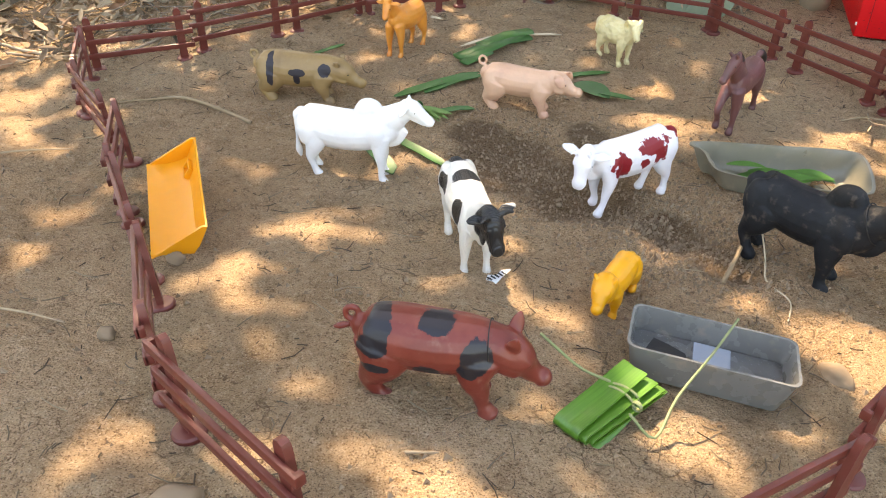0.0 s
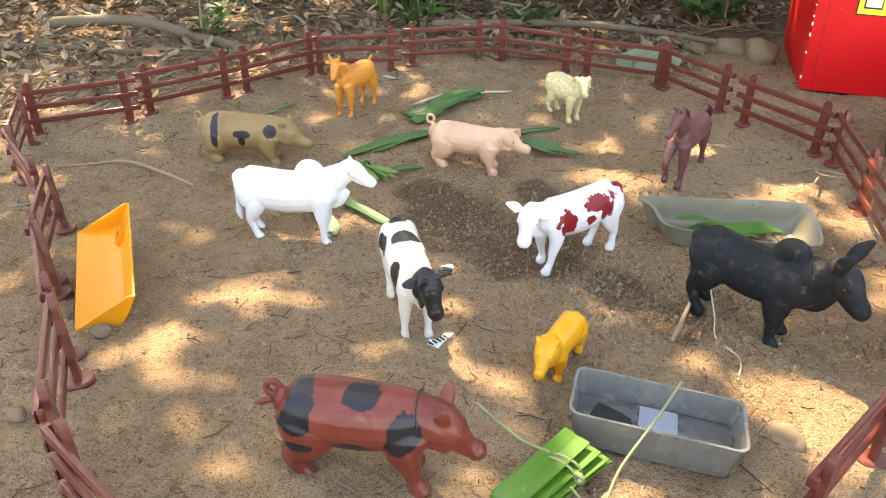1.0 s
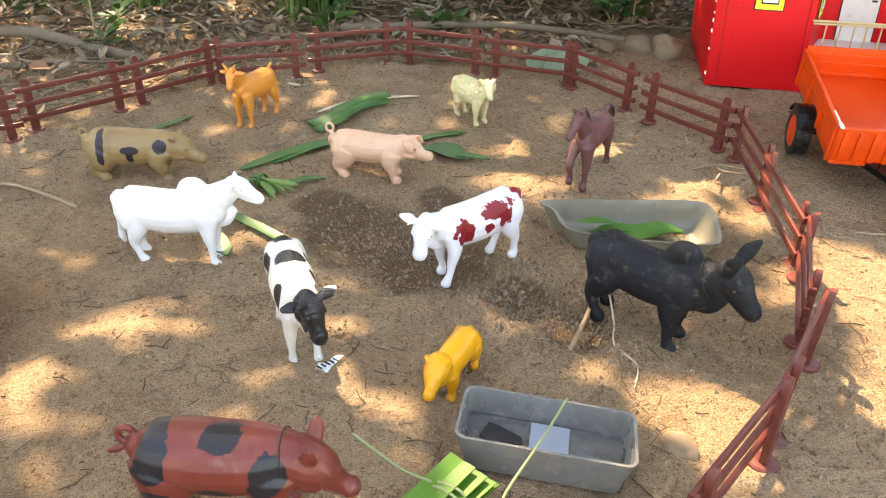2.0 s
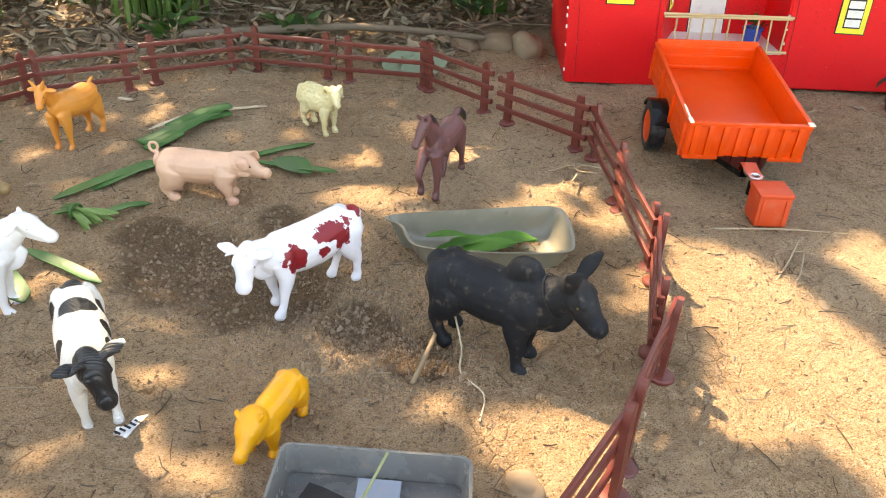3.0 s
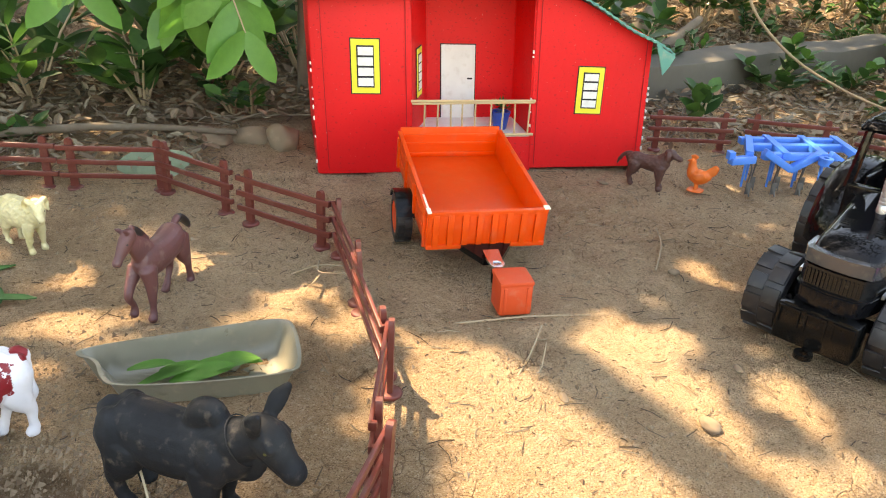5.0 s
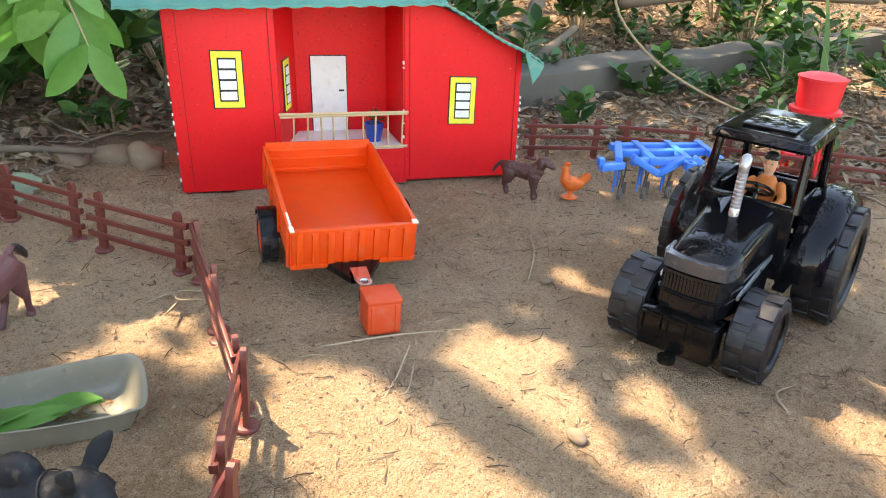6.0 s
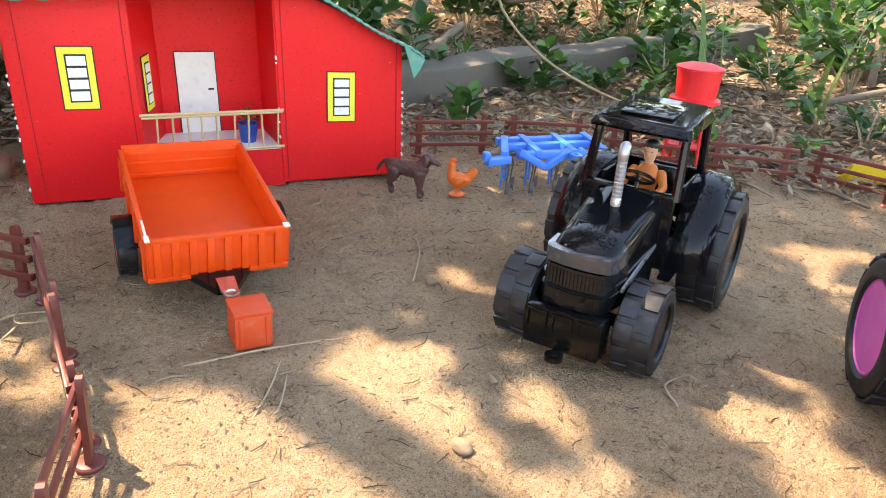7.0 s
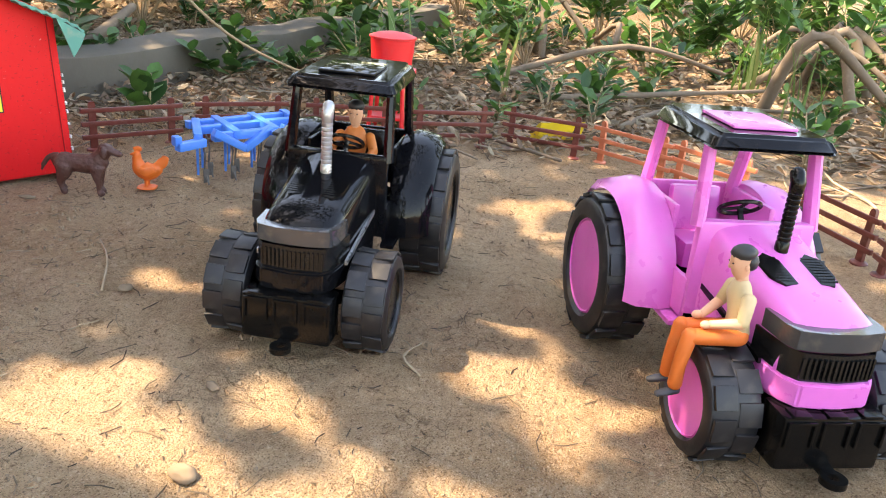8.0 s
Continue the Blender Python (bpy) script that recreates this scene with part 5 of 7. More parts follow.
# hen on a disc
animal("hen", put(1.392, 1.098, 118, 0.0), grown([([(-0.020, 0, 0.036, 0.009, 0.010), (-0.005, 0, 0.031, 0.0145, 0.0155), (0.010, 0, 0.036, 0.0115, 0.0140), (0.014, 0, 0.050, 0.0075, 0.008), (0.014, 0, 0.060, 0.0065, 0.0065)], SIDE), ([(-0.014, 0, 0.036, 0.006, 0.008), (-0.028, 0, 0.048, 0.004, 0.009), (-0.034, 0, 0.058, 0.003, 0.006)], SIDE),
       ([(0.016, 0, 0.061, 0.004, 0.004), (0.025, 0, 0.059, 0.0018, 0.0018)], SIDE), ([(0.007, 0, 0.068, 0.0018, 0.004), (0.012, 0, 0.071, 0.0018, 0.004), (0.019, 0, 0.069, 0.0018, 0.003)], SIDE), ([(0.020, 0, 0.054, 0.002, 0.003), (0.021, 0, 0.049, 0.0018, 0.0024)], SIDE)] + both([(-0.016, 0.011, 0.038, 0.003, 0.006), (-0.002, 0.014, 0.032, 0.003, 0.008), (0.008, 0.0115, 0.036, 0.002, 0.005)], SIDE)
       + both([(0.0, 0.005, 0.020, 0.003, 0.003), (0.0, 0.005, 0.004, 0.003, 0.003)], SIDE) + [([(-0.014, 0, 0.0025, 0.013, 0.0025), (0.0, 0, 0.0025, 0.018, 0.0025), (0.014, 0, 0.0025, 0.013, 0.0025)], SIDE)], 0.92),
       hide("hen_hide", (0.80, 0.15, 0.02), rough=0.5), "orange plastic toy hen on a round base", "toy hen", 0.0011, 2)

# ---- troughs, scoops, plough, water tank, dolls ----
def ring_loop(w, l, r, z, n=6):
    """A rounded rectangle of half sizes l, w at height z."""
    out = []
    for cx, cy, a0 in ((l - r, w - r, 0), (-l + r, w - r, 90), (-l + r, -w + r, 180), (l - r, -w + r, 270)):
        for k in range(n):
            a = radians(a0 + 90 * k / (n - 1))
            out.append((cx + r * math.cos(a), cy + r * math.sin(a), z))
    return out


def skin(bm, loops, closed_end=True):
    rows = [[bm.verts.new(p) for p in loop] for loop in loops]
    n = len(rows[0])
    for a, b in zip(rows, rows[1:]):
        for k in range(n):
            bm.faces.new((a[k], a[(k + 1) % n], b[(k + 1) % n], b[k]))
    if closed_end:
        bm.faces.new(rows[0][::-1]), bm.faces.new(rows[-1])


trough = thing("water_trough", pose(0.266, 0.437, 0.0, 0, 0, -15.0) @ pose(0, 0, 0.0425, -4, 2, 0) @ Matrix.Diagonal((0.95, 0.95, 0.9, 1)), "grey plastic tray used as a trough, wet inside", "plastic tray")
bm = bmesh.new()
skin(bm, [ring_loop(0.027, 0.066, 0.008, -0.012), ring_loop(0.031, 0.070, 0.009, 0.008), ring_loop(0.0335, 0.0735, 0.010, 0.026), ring_loop(0.0350, 0.0750, 0.010, 0.027), ring_loop(0.0350, 0.0750, 0.010, 0.0285),
          ring_loop(0.0325, 0.0725, 0.009, 0.0285), ring_loop(0.0318, 0.0715, 0.009, 0.024), ring_loop(0.0285, 0.0680, 0.007, 0.001)])
part("tray", bm, TRAY_GREY, trough)
n = Nodes("wet_film")
n.bsdf.inputs["Transmission Weight"].default_value = 1.0
n.bsdf.inputs["IOR"].default_value = 1.33
n.bump(n.noise(70, 3), 0.25, 0.003)
WATER = n.finish((0.95, 0.97, 1.0), 0.04)
bm = bmesh.new()
skin(bm, [ring_loop(0.0286, 0.0681, 0.007, 0.0012), ring_loop(0.0291, 0.0685, 0.007, 0.0030)])
part("water", bm, WATER, trough, "thin film of clear water")
bm = bmesh.new()
prism(bm, [(-0.056, -0.002), (-0.050, 0.017), (-0.036, 0.012), (-0.020, 0.004), (-0.018, -0.004), (-0.03, -0.008), (-0.045, -0.010)], 0.001, pose(0, 0, 0.0034))
part("scrap", bm, BLACK_LINE, trough, "scrap of black plastic in the tray", 0)
# bluish sky reflection in the tray, built as a pale coloured plate
bm = bmesh.new()
box(bm, (0.004, 0.002, 0.0036), (0.034, 0.048, 0.001))
part("reflection_patch", bm, plastic("pale_patch", (0.27, 0.31, 0.36), 0.15, 0.3), trough, "pale bluish patch, a reflection in the wet tray put in as colour")

feed = thing("feed_trough", put(0.455, 0.822, -7, 0.0), "wrinkled grey moulded packaging used as a feed trough", "plastic tray")
outline = [(0.100, -0.036), (0.102, 0.030), (0.086, 0.044), (-0.020, 0.042), (-0.112, 0.037), (-0.120, 0.027), (-0.099, 0.017), (-0.094, -0.012), (-0.081, -0.027), (0.0, -0.039), (0.086, -0.047)]
for _ in range(3):     # cut the corners round
    outline = [tuple(Vector(a).lerp(Vector(b), f)) for a, b in zip(outline, outline[1:] + outline[:1]) for f in (0.25, 0.75)]
bm = bmesh.new()
loops = []
for z, k, inner in ((0.0, 0.84, 0), (0.006, 0.88, 0), (0.016, 0.92, 0), (0.024, 0.955, 0), (0.030, 0.98, 0), (0.0305, 1.02, 0), (0.0320, 1.025, 0), (0.0325, 0.985, 1), (0.029, 0.955, 1), (0.022, 0.915, 1), (0.014, 0.875, 1), (0.007, 0.83, 1), (0.004, 0.74, 1), (0.0035, 0.6, 1), (0.0035, 0.45, 1), (0.0035, 0.28, 1), (0.0035, 0.1, 1)):
    loop = []
    for i, (x, y) in enumerate(outline):
        a = 2 * math.pi * i / len(outline)
        flute = 0.0016 * math.sin(a * 11) * (1 - z / 0.034) if not inner else 0.0
        rise = 1 + 0.22 * y / 0.045 + 0.10 * max(0, x) / 0.1
        p = Vector((x * k, y * (k + flute * 10), z * rise))
        if inner and z < 0.031:
            q = p * 62
            p += Vector((0.0022, 0.0030, 0.0034)) * (abs(noise.noise(q)) * 2 - 0.5) + Vector((0, 0, 0.0012)) * noise.noise(q * 2.3)
        loop.append(tuple(p))
    loops.append(loop)
skin(bm, loops)
part("tray", bm, PULP_GREY, feed, smooth=50)


def leaf_blade(bm, length, width, m, curl_up=0.12, n=7, fold=0.15, mat=0):
    """A pointed leaf along x with a folded midrib."""
    rows = []
    for i in range(n + 1):
        u = i / n
        w = width * 0.5 * (math.sin(math.pi * min(1, u * 0.93 + 0.05)) ** 0.75 if i < n else 0.02)
        z = curl_up * length * (u - u * u) * 1.2
        rows.append([bm.verts.new(m @ Vector((u * length, s * w, z + abs(s) * w * fold))) for s in (-1, 0, 1)])
    for a, b in zip(rows, rows[1:]):
        for k in (0, 1):
            f = bm.faces.new((a[k], a[k + 1], b[k + 1], b[k]))
            f.material_index = mat


for k, (x, y, a, l) in enumerate(((-0.052, -0.008, 8, 0.075), (-0.03, 0.012, -12, 0.06), (-0.02, -0.016, 4, 0.07), (0.0, 0.004, -6, 0.06), (0.02, -0.012, 10, 0.055), (0.028, 0.01, -18, 0.05), (-0.06, 0.006, -4, 0.05))):
    bm = bmesh.new()
    leaf_blade(bm, l, 0.026, pose(0, 0, 0, random.uniform(-14, 14), random.uniform(-8, 4), a), 0.1)
    leaf = thing("feed_leaf", feed.matrix_world @ pose(x - 0.012, y, 0.011 + 0.002 * k), "fresh green leaf lying in the feed trough", "leaf", "leaves in the feed trough", bm=bm, material=FRESH_LEAF, smooth=60)


def scoop(m, w, h, l, material, label):
    """A loader scoop lying on its floor plate: x along its length, y across, z up."""
    root = thing("loader_scoop", m, label, "toy scoop")
    bm = bmesh.new()
    prof = [(-w * 0.5, 0.0), (-w * 0.1, 0.001), (w * 0.25, 0.006), (w * 0.40, h * 0.30), (w * 0.47, h * 0.62), (w * 0.56, h), (w * 0.60, h), (w * 0.51, h * 0.6), (w * 0.44, h * 0.24), (w * 0.30, 0.001), (w * 0.1, -0.003), (-w * 0.5, -0.003)]
    prism(bm, prof, l, pose(-l / 2, 0, 0, 90, 0, 90))
    part("shell", bm, material, root)
    for s in (-1, 1):
        bm = bmesh.new()
        prism(bm, [(-w * 0.5, -0.003), (w * 0.30, -0.003), (w * 0.47, h * 0.4), (w * 0.60, h), (w * 0.5, h)], 0.003, pose(s * l / 2 - 0.0015, 0, 0, 90, 0, 90))
        part("end_plate", bm, material, root)
    bm = bmesh.new()
    t = pose(l * 0.28, w * 0.40, h * 0.45, 60, 0, 0)
    for c, sz in (((-0.009, 0, 0), (0.003, 0.012, 0.010)), ((0.009, 0, 0), (0.003, 0.012, 0.010)), ((0, 0.006, 0), (0.021, 0.003, 0.010)), ((0, -0.006, 0), (0.021, 0.003, 0.010))):
        box(bm, t @ Vector(c), sz, 0.0006, t.to_3x3().to_4x4())
    part("bracket", bm, material, root)
    return root


scoop(pose(-0.283, 0.648, 0.046, 0, -6, 111) @ pose(0, 0, 0, 8, 0, 0) @ Matrix.Diagonal((1, -0.86, 1, 1)), 0.060, 0.036, 0.168, SCOOP_ORANGE, "bright orange-yellow plastic loader scoop leaning by the fence")
scoop(pose(2.20, 0.70, 0.010, 0, 0, -40) @ Matrix.Diagonal((1, -1, 1, 1)), 0.06, 0.045, 0.11, SCOOP_YELLOW, "yellow plastic scoop behind the fence")

# blue disc plough
plough = thing("plough", put(1.563, 1.050, -20, 0.0) @ Matrix.Diagonal((0.95, 1.12, 1.12, 1)), "blue plastic toy cultivator with dark steel tines", "toy plough")


def plough_part(name, boxes, material=PLOUGH_BLUE):
    bm = bmesh.new()
    for c, s, t in boxes:
        box(bm, c, s, 0.002, t)
    return part(name, bm, material, plough)


Z = 0.070
for y in (-0.035, 0.012, 0.048):
    plough_part("cross_bar", [((0.02 if y > 0 else -0.02, y, Z), (0.20 if y > 0 else 0.12, 0.014, 0.012), IDENT)])
for x, yaw in ((-0.085, 62), (-0.03, 80), (0.045, 80), (0.115, 80)):
    plough_part("frame_bar", [((x, 0.006, Z + 0.003), (0.105, 0.014, 0.012), pose(0, 0, 0, 0, 0, yaw))])
plough_part("hook_bar", [((-0.125, -0.045, Z - 0.004), (0.055, 0.014, 0.012), pose(0, 0, 0, 0, 0, 12)), ((-0.150, -0.046, Z + 0.004), (0.012, 0.014, 0.014), IDENT)])
plough_part("v_bar", [((-0.055, -0.045, Z - 0.004), (0.065, 0.012, 0.012), pose(0, 0, 0, 0, 26, 0)), ((0.0, -0.045, Z - 0.006), (0.06, 0.012, 0.012), pose(0, 0, 0, 0, -26, 0)), ((0.075, -0.045, Z - 0.006), (0.06, 0.012, 0.012), pose(0, 0, 0, 0, 26, 0))])
bm = bmesh.new()
lathe(bm, [(0.005, 0), (0.012, 0), (0.012, 0.012), (0.005, 0.012)], 16, pose(0.03, -0.06, Z - 0.006), closed=True)
part("hitch_ring", bm, PLOUGH_BLUE, plough)
for k in range(9):
    bm = bmesh.new()
    x, y = -0.10 + 0.026 * k, -0.02 + 0.03 * (k % 2)
    rod(bm, (x, y, Z), (x, y, 0.012), 0.0028, 0.002)
    part("tine_holder", bm, PLOUGH_BLUE, plough)
    bm = bmesh.new()
    tube(bm, [(x + 0.006, y, Z), (x + 0.007, y - 0.012, 0.045), (x + 0.008, y - 0.006, 0.02), (x + 0.010, y - 0.016, 0.001)], 0.0019, 0.0015)
    box(bm, (x + 0.009, y - 0.010, 0.012), (0.010, 0.002, 0.020), 0.0005)
    part("tine", bm, STEEL, plough, "dark steel tine")

# red water tank on a stand
tank = thing("water_tank", pose(1.945, 0.985, 0.0, 0, 0, 20) @ Matrix.Diagonal((1, 1, 1.07, 1)), "bright red plastic toy water tank on a red stand", "toy tank")
bm = bmesh.new()
lathe(bm, [(0.040, 0.135), (0.052, 0.136), (0.052, 0.142), (0.041, 0.144), (0.046, 0.198), (0.049, 0.199), (0.049, 0.202), (0.03, 0.208), (0.008, 0.211)], 32)
part("tank", bm, TANK_RED, tank)
for a in range(4):
    bm = bmesh.new()
    c, s = math.cos(radians(45 + 90 * a)), math.sin(radians(45 + 90 * a))
    rod(bm, (c * 0.052, s * 0.052, 0.0), (c * 0.042, s * 0.042, 0.137), 0.0045)
    part("leg", bm, TANK_RED, tank)
for z in (0.05,):
    bm = bmesh.new()
    box(bm, (0, 0, z), (0.075, 0.075, 0.006), 0.002)
    part("shelf", bm, TANK_RED, tank)


def doll(name, m, shirt, trousers, label, drive):
    """A seated jointed doll; x the way it faces, origin on the seat."""
    bm = bmesh.new()
    k = 0
    loft(bm, [(0, 0, 0.008, 0.014, 0.010), (0.0, 0, 0.025, 0.012, 0.008), (0.001, 0, 0.042, 0.016, 0.009), (0, 0, 0.050, 0.011, 0.007)], 12, SIDE, 0)
    loft(bm, [(0, 0, 0.052, 0.005, 0.005), (0.001, 0, 0.058, 0.005, 0.005)], 10, SIDE, 2)
    loft(bm, [(0.002, 0, 0.060, 0.006, 0.007), (0.003, 0, 0.068, 0.0082, 0.0092), (0.002, 0, 0.076, 0.0078, 0.0088)], 12, (0, 1, 0), 2)
    ball(bm, (0.0012, 0, 0.0775), (0.0108, 0.0096, 0.0070), 3)
    ball(bm, (-0.004, 0, 0.070), (0.0072, 0.0086, 0.008), 3)
    ball(bm, (0.0115, 0, 0.067), (0.0018, 0.0014, 0.0022), 2, 6)
    for s in (-1, 1):
        ball(bm, (0.0108, s * 0.0036, 0.0702), (0.0009, 0.0012, 0.0007), 3, 6)
        ball(bm, (0.001, s * 0.0086, 0.067), (0.0018, 0.0012, 0.0026), 2, 6)
        elbow = (0.006, s * 0.023, 0.026) if not drive else (0.010, s * 0.024, 0.030)
        wrist = (0.026, s * 0.010, 0.020) if not drive else (0.030, s * 0.020, 0.026)
        loft(bm, [(0, s * 0.0165, 0.044, 0.0058, 0.006), (*elbow, 0.0050, 0.0052)], 10, SIDE, 0)
        fore = [(*elbow, 0.0048, 0.005), (*wrist, 0.0034, 0.0036)]
        loft(bm, fore, 10, SIDE, 2 if not drive else 0)
        ball(bm, (wrist[0] + 0.004, wrist[1], wrist[2]), (0.0050, 0.0036, 0.0036), 2, 8)
        knee = (0.042, s * 0.0105, 0.010)
        loft(bm, [(0.0, s * 0.008, 0.007, 0.0082, 0.0085), (*knee, 0.0066, 0.0066)], 10, SIDE, 1)
        loft(bm, [(knee[0], knee[1], knee[2] + 0.002, 0.0066, 0.0068), (0.049, s * 0.0105, -0.016, 0.0056, 0.0058), (0.051, s * 0.0105, -0.034, 0.0058, 0.0062)], 10, SIDE, 1)
        loft(bm, [(0.049, s * 0.0105, -0.039, 0.0045, 0.0035), (0.060, s * 0.0115, -0.0405, 0.0045, 0.003), (0.066, s * 0.012, -0.0415, 0.0035, 0.0022)], 10, SIDE, 4)
    return thing(name, m, label, "doll", bm=bm, material=[shirt, trousers, SKIN, HAIR, SHOE], smooth=60)


doll("driver_doll", BLACK_AT @ pose(-0.180, 0.0, 0.131) @ Matrix.Scale(1.08, 4), SHIRT_ORANGE, TROUSER_ORANGE, "jointed doll in an orange shirt at the tractor's steering wheel", True)
doll("seated_doll", PINK_AT @ pose(0.004, -0.062, 0.109, 0, 0, -95) @ pose(0, 0, 0, 0, 6, 0), SHIRT_TAN, TROUSER_ORANGE, "doll in tan shirt and orange trousers sitting on a tyre", False)

# ---- cut leaves, sticks and stones in the yard ----
def strap(points, width, material, label, fold=0.2, name="strap_leaf", lift=0.004):
    """A long cut leaf lying along ground points (x, y, height above ground)."""
    bm = bmesh.new()
    pts = [Vector((x, y, ground_at(x, y) + lift + z)) for x, y, z in points]
    fine = []
    for i in range(len(pts) - 1):
        for k in range(6):
            fine.append(pts[i].lerp(pts[i + 1], k / 6))
    fine.append(pts[-1])
    rows, n = [], len(fine) - 1
    for i, p in enumerate(fine):
        t = (fine[min(i + 1, n)] - fine[max(i - 1, 0)]).normalized()
        s = t.cross(Vector((0, 0, 1))).normalized()
        w = width / 2 * min(1, 0.35 + 4 * i / n, 0.15 + 5 * (n - i) / n)
        rows.append([bm.verts.new(p + s * w * q + Vector((0, 0, abs(q) * w * fold + 0.0012 * h))) for h in (0, 1) for q in ((-1, 0, 1) if h == 0 else (1, 0, -1))])
    for a, b in zip(rows, rows[1:]):
        for k in range(6):
            bm.faces.new((a[k], a[(k + 1) % 6], b[(k + 1) % 6], b[k]))
    bm.faces.new(rows[0]), bm.faces.new(rows[-1][::-1])
    return thing(name, IDENT, label, "leaf", "cut leaves in the yard", bm=bm, material=material, smooth=50)


for pts, w in (([(-0.075, 1.045, 0), (-0.01, 1.10, 0.002), (0.055, 1.155, 0)], 0.020), ([(-0.03, 1.065, 0), (0.02, 1.11, 0.004), (0.06, 1.14, 0.002)], 0.018), ([(0.17, 1.135, 0), (0.22, 1.155, 0.002), (0.275, 1.175, 0)], 0.014),
               ([(0.19, 1.12, 0), (0.25, 1.085, 0.002), (0.30, 1.06, 0.004)], 0.014), ([(-0.005, 0.985, 0.002), (0.025, 1.00, 0.004), (0.05, 1.012, 0)], 0.014), ([(-0.095, 0.865, 0.004), (-0.065, 0.815, 0.002), (-0.05, 0.785, 0)], 0.022),
               ([(-0.07, 0.89, 0.006), (-0.02, 0.85, 0.002), (0.02, 0.815, 0)], 0.015), ([(-0.24, 1.205, 0), (-0.19, 1.26, 0)], 0.010)):
    strap(pts, w, STRAND, "long dark green cut strap leaf lying on the earth")
for pts in ([(0.02, 1.27, 0), (0.07, 1.30, 0.006), (0.15, 1.335, 0.004)], [(0.09, 1.31, 0), (0.15, 1.33, 0.004), (0.205, 1.345, 0)], [(-0.05, 1.42, 0), (-0.02, 1.40, 0.003)]):
    strap(pts, 0.009, PALE_STALK, "dry pale strip of leaf on the earth", name="dry_strip")
bm = bmesh.new()
leaf_blade(bm, 0.075, 0.045, put(0.215, 1.125, -52, 0.006), 0.08, 9)
thing("broad_leaf", IDENT, "single broad dark green leaf on the earth", "leaf", bm=bm, material=STRAND, smooth=60)


def leaf_bundle(m, straps, label, material):
    root = thing("leaf_bundle", m, label, "leaf bundle")
    for pts, w, t in straps:
        bm = bmesh.new()
        loft(bm, [(*p, w, t) for p in pts], 8, SIDE)
        part("folded_leaf", bm, material, root, smooth=60)
    return root


b1 = leaf_bundle(put(0.085, 1.262, 37, 0.004), [([(-0.085, 0.0, 0.004), (0.0, 0.004, 0.012), (0.07, 0.0, 0.010)], 0.016, 0.004), ([(-0.08, -0.014, 0.004), (-0.01, -0.008, 0.012), (0.06, 0.006, 0.016)], 0.013, 0.0035), ([(-0.03, 0.012, 0.01), (0.03, 0.012, 0.018), (0.078, 0.004, 0.018)], 0.014, 0.0035), ([(-0.09, -0.024, 0.003), (-0.03, -0.016, 0.008)], 0.012, 0.003)], "folded bundle of dark green strap leaves", STRAND)
b2 = thing("leaf_bundle", put(-0.026, 0.975, -35, 0.004) @ Matrix.Scale(0.85, 4), "tied sheaf of fresh green grass blades by the white cow", "leaf bundle")
for k in range(15):
    bm = bmesh.new()
    f = (k - 7) / 7
    yaw = f * 26 + random.uniform(-6, 6)
    leaf_blade(bm, random.uniform(0.045, 0.066), random.uniform(0.007, 0.011), pose(-0.014, 0.006 * f, 0.012 + 0.004 * (1 - f * f), random.uniform(-50, 50), random.uniform(2, 14), yaw), 0.05, 6, 0.35)
    leaf_blade(bm, random.uniform(0.025, 0.040), random.uniform(0.007, 0.010), pose(-0.010, 0.005 * f, 0.012 + 0.004 * (1 - f * f), random.uniform(-50, 50), random.uniform(2, 12), 180 - yaw), 0.05, 5, 0.35)
    part("grass_blade", bm, SHEAF, b2, smooth=60)
bm = bmesh.new()
lathe(bm, [(0.0115 + 0.002 * math.cos(a), 0.003 * math.sin(a)) for a in np.linspace(0, 2 * math.pi, 7)[:-1]], 16, pose(-0.012, 0, 0.012, 0, 90, 0), closed=True)
part("tie", bm, STRAND, b2)
# big bright bundle by the red pig: straps folded over on themselves and tied with a vine
b3 = thing("leaf_bundle", put(0.170, 0.374, 46, 0.002), "bright green folded leaf bundle tied with a thin vine", "leaf bundle")


def folded_strap(x0, x1, y, z, w, gap, skew):
    """A strap leaf doubled back at x0, with a crease along its middle."""
    bm = bmesh.new()
    way = [(x1, z - gap), (x0 + gap, z - gap), (x0 + gap * 0.3, z - gap * 0.7), (x0, z), (x0 + gap * 0.3, z + gap * 0.7), (x0 + gap, z + gap), ((x0 + x1) / 2, z + gap * 0.8), (x1 - 0.004, z + gap * 0.9)]
    rows = []
    for i, (px, pz) in enumerate(way):
        a, b = way[max(i - 1, 0)], way[min(i + 1, len(way) - 1)]
        t = Vector((b[0] - a[0], b[1] - a[1])).normalized()
        nx, nz = -t.y * 0.0007, t.x * 0.0007
        dent = lambda q: -0.0010 if abs(q) < 0.1 else 0.0
        rows.append([bm.verts.new((px + nx * h, y + q * w + skew * (px - x0), pz + nz * h + dent(q))) for h, qs in ((1, (-1, -0.5, -0.06, 0, 0.06, 0.5, 1)), (-1, (1, 0.5, 0.06, 0, -0.06, -0.5, -1))) for q in qs])
    for a, b in zip(rows, rows[1:]):
        for i in range(14):
            bm.faces.new((a[i], a[(i + 1) % 14], b[(i + 1) % 14], b[i]))
    bm.faces.new(rows[0]), bm.faces.new(rows[-1][::-1])
    return part("folded_leaf", bm, VEINED, b3, smooth=50)


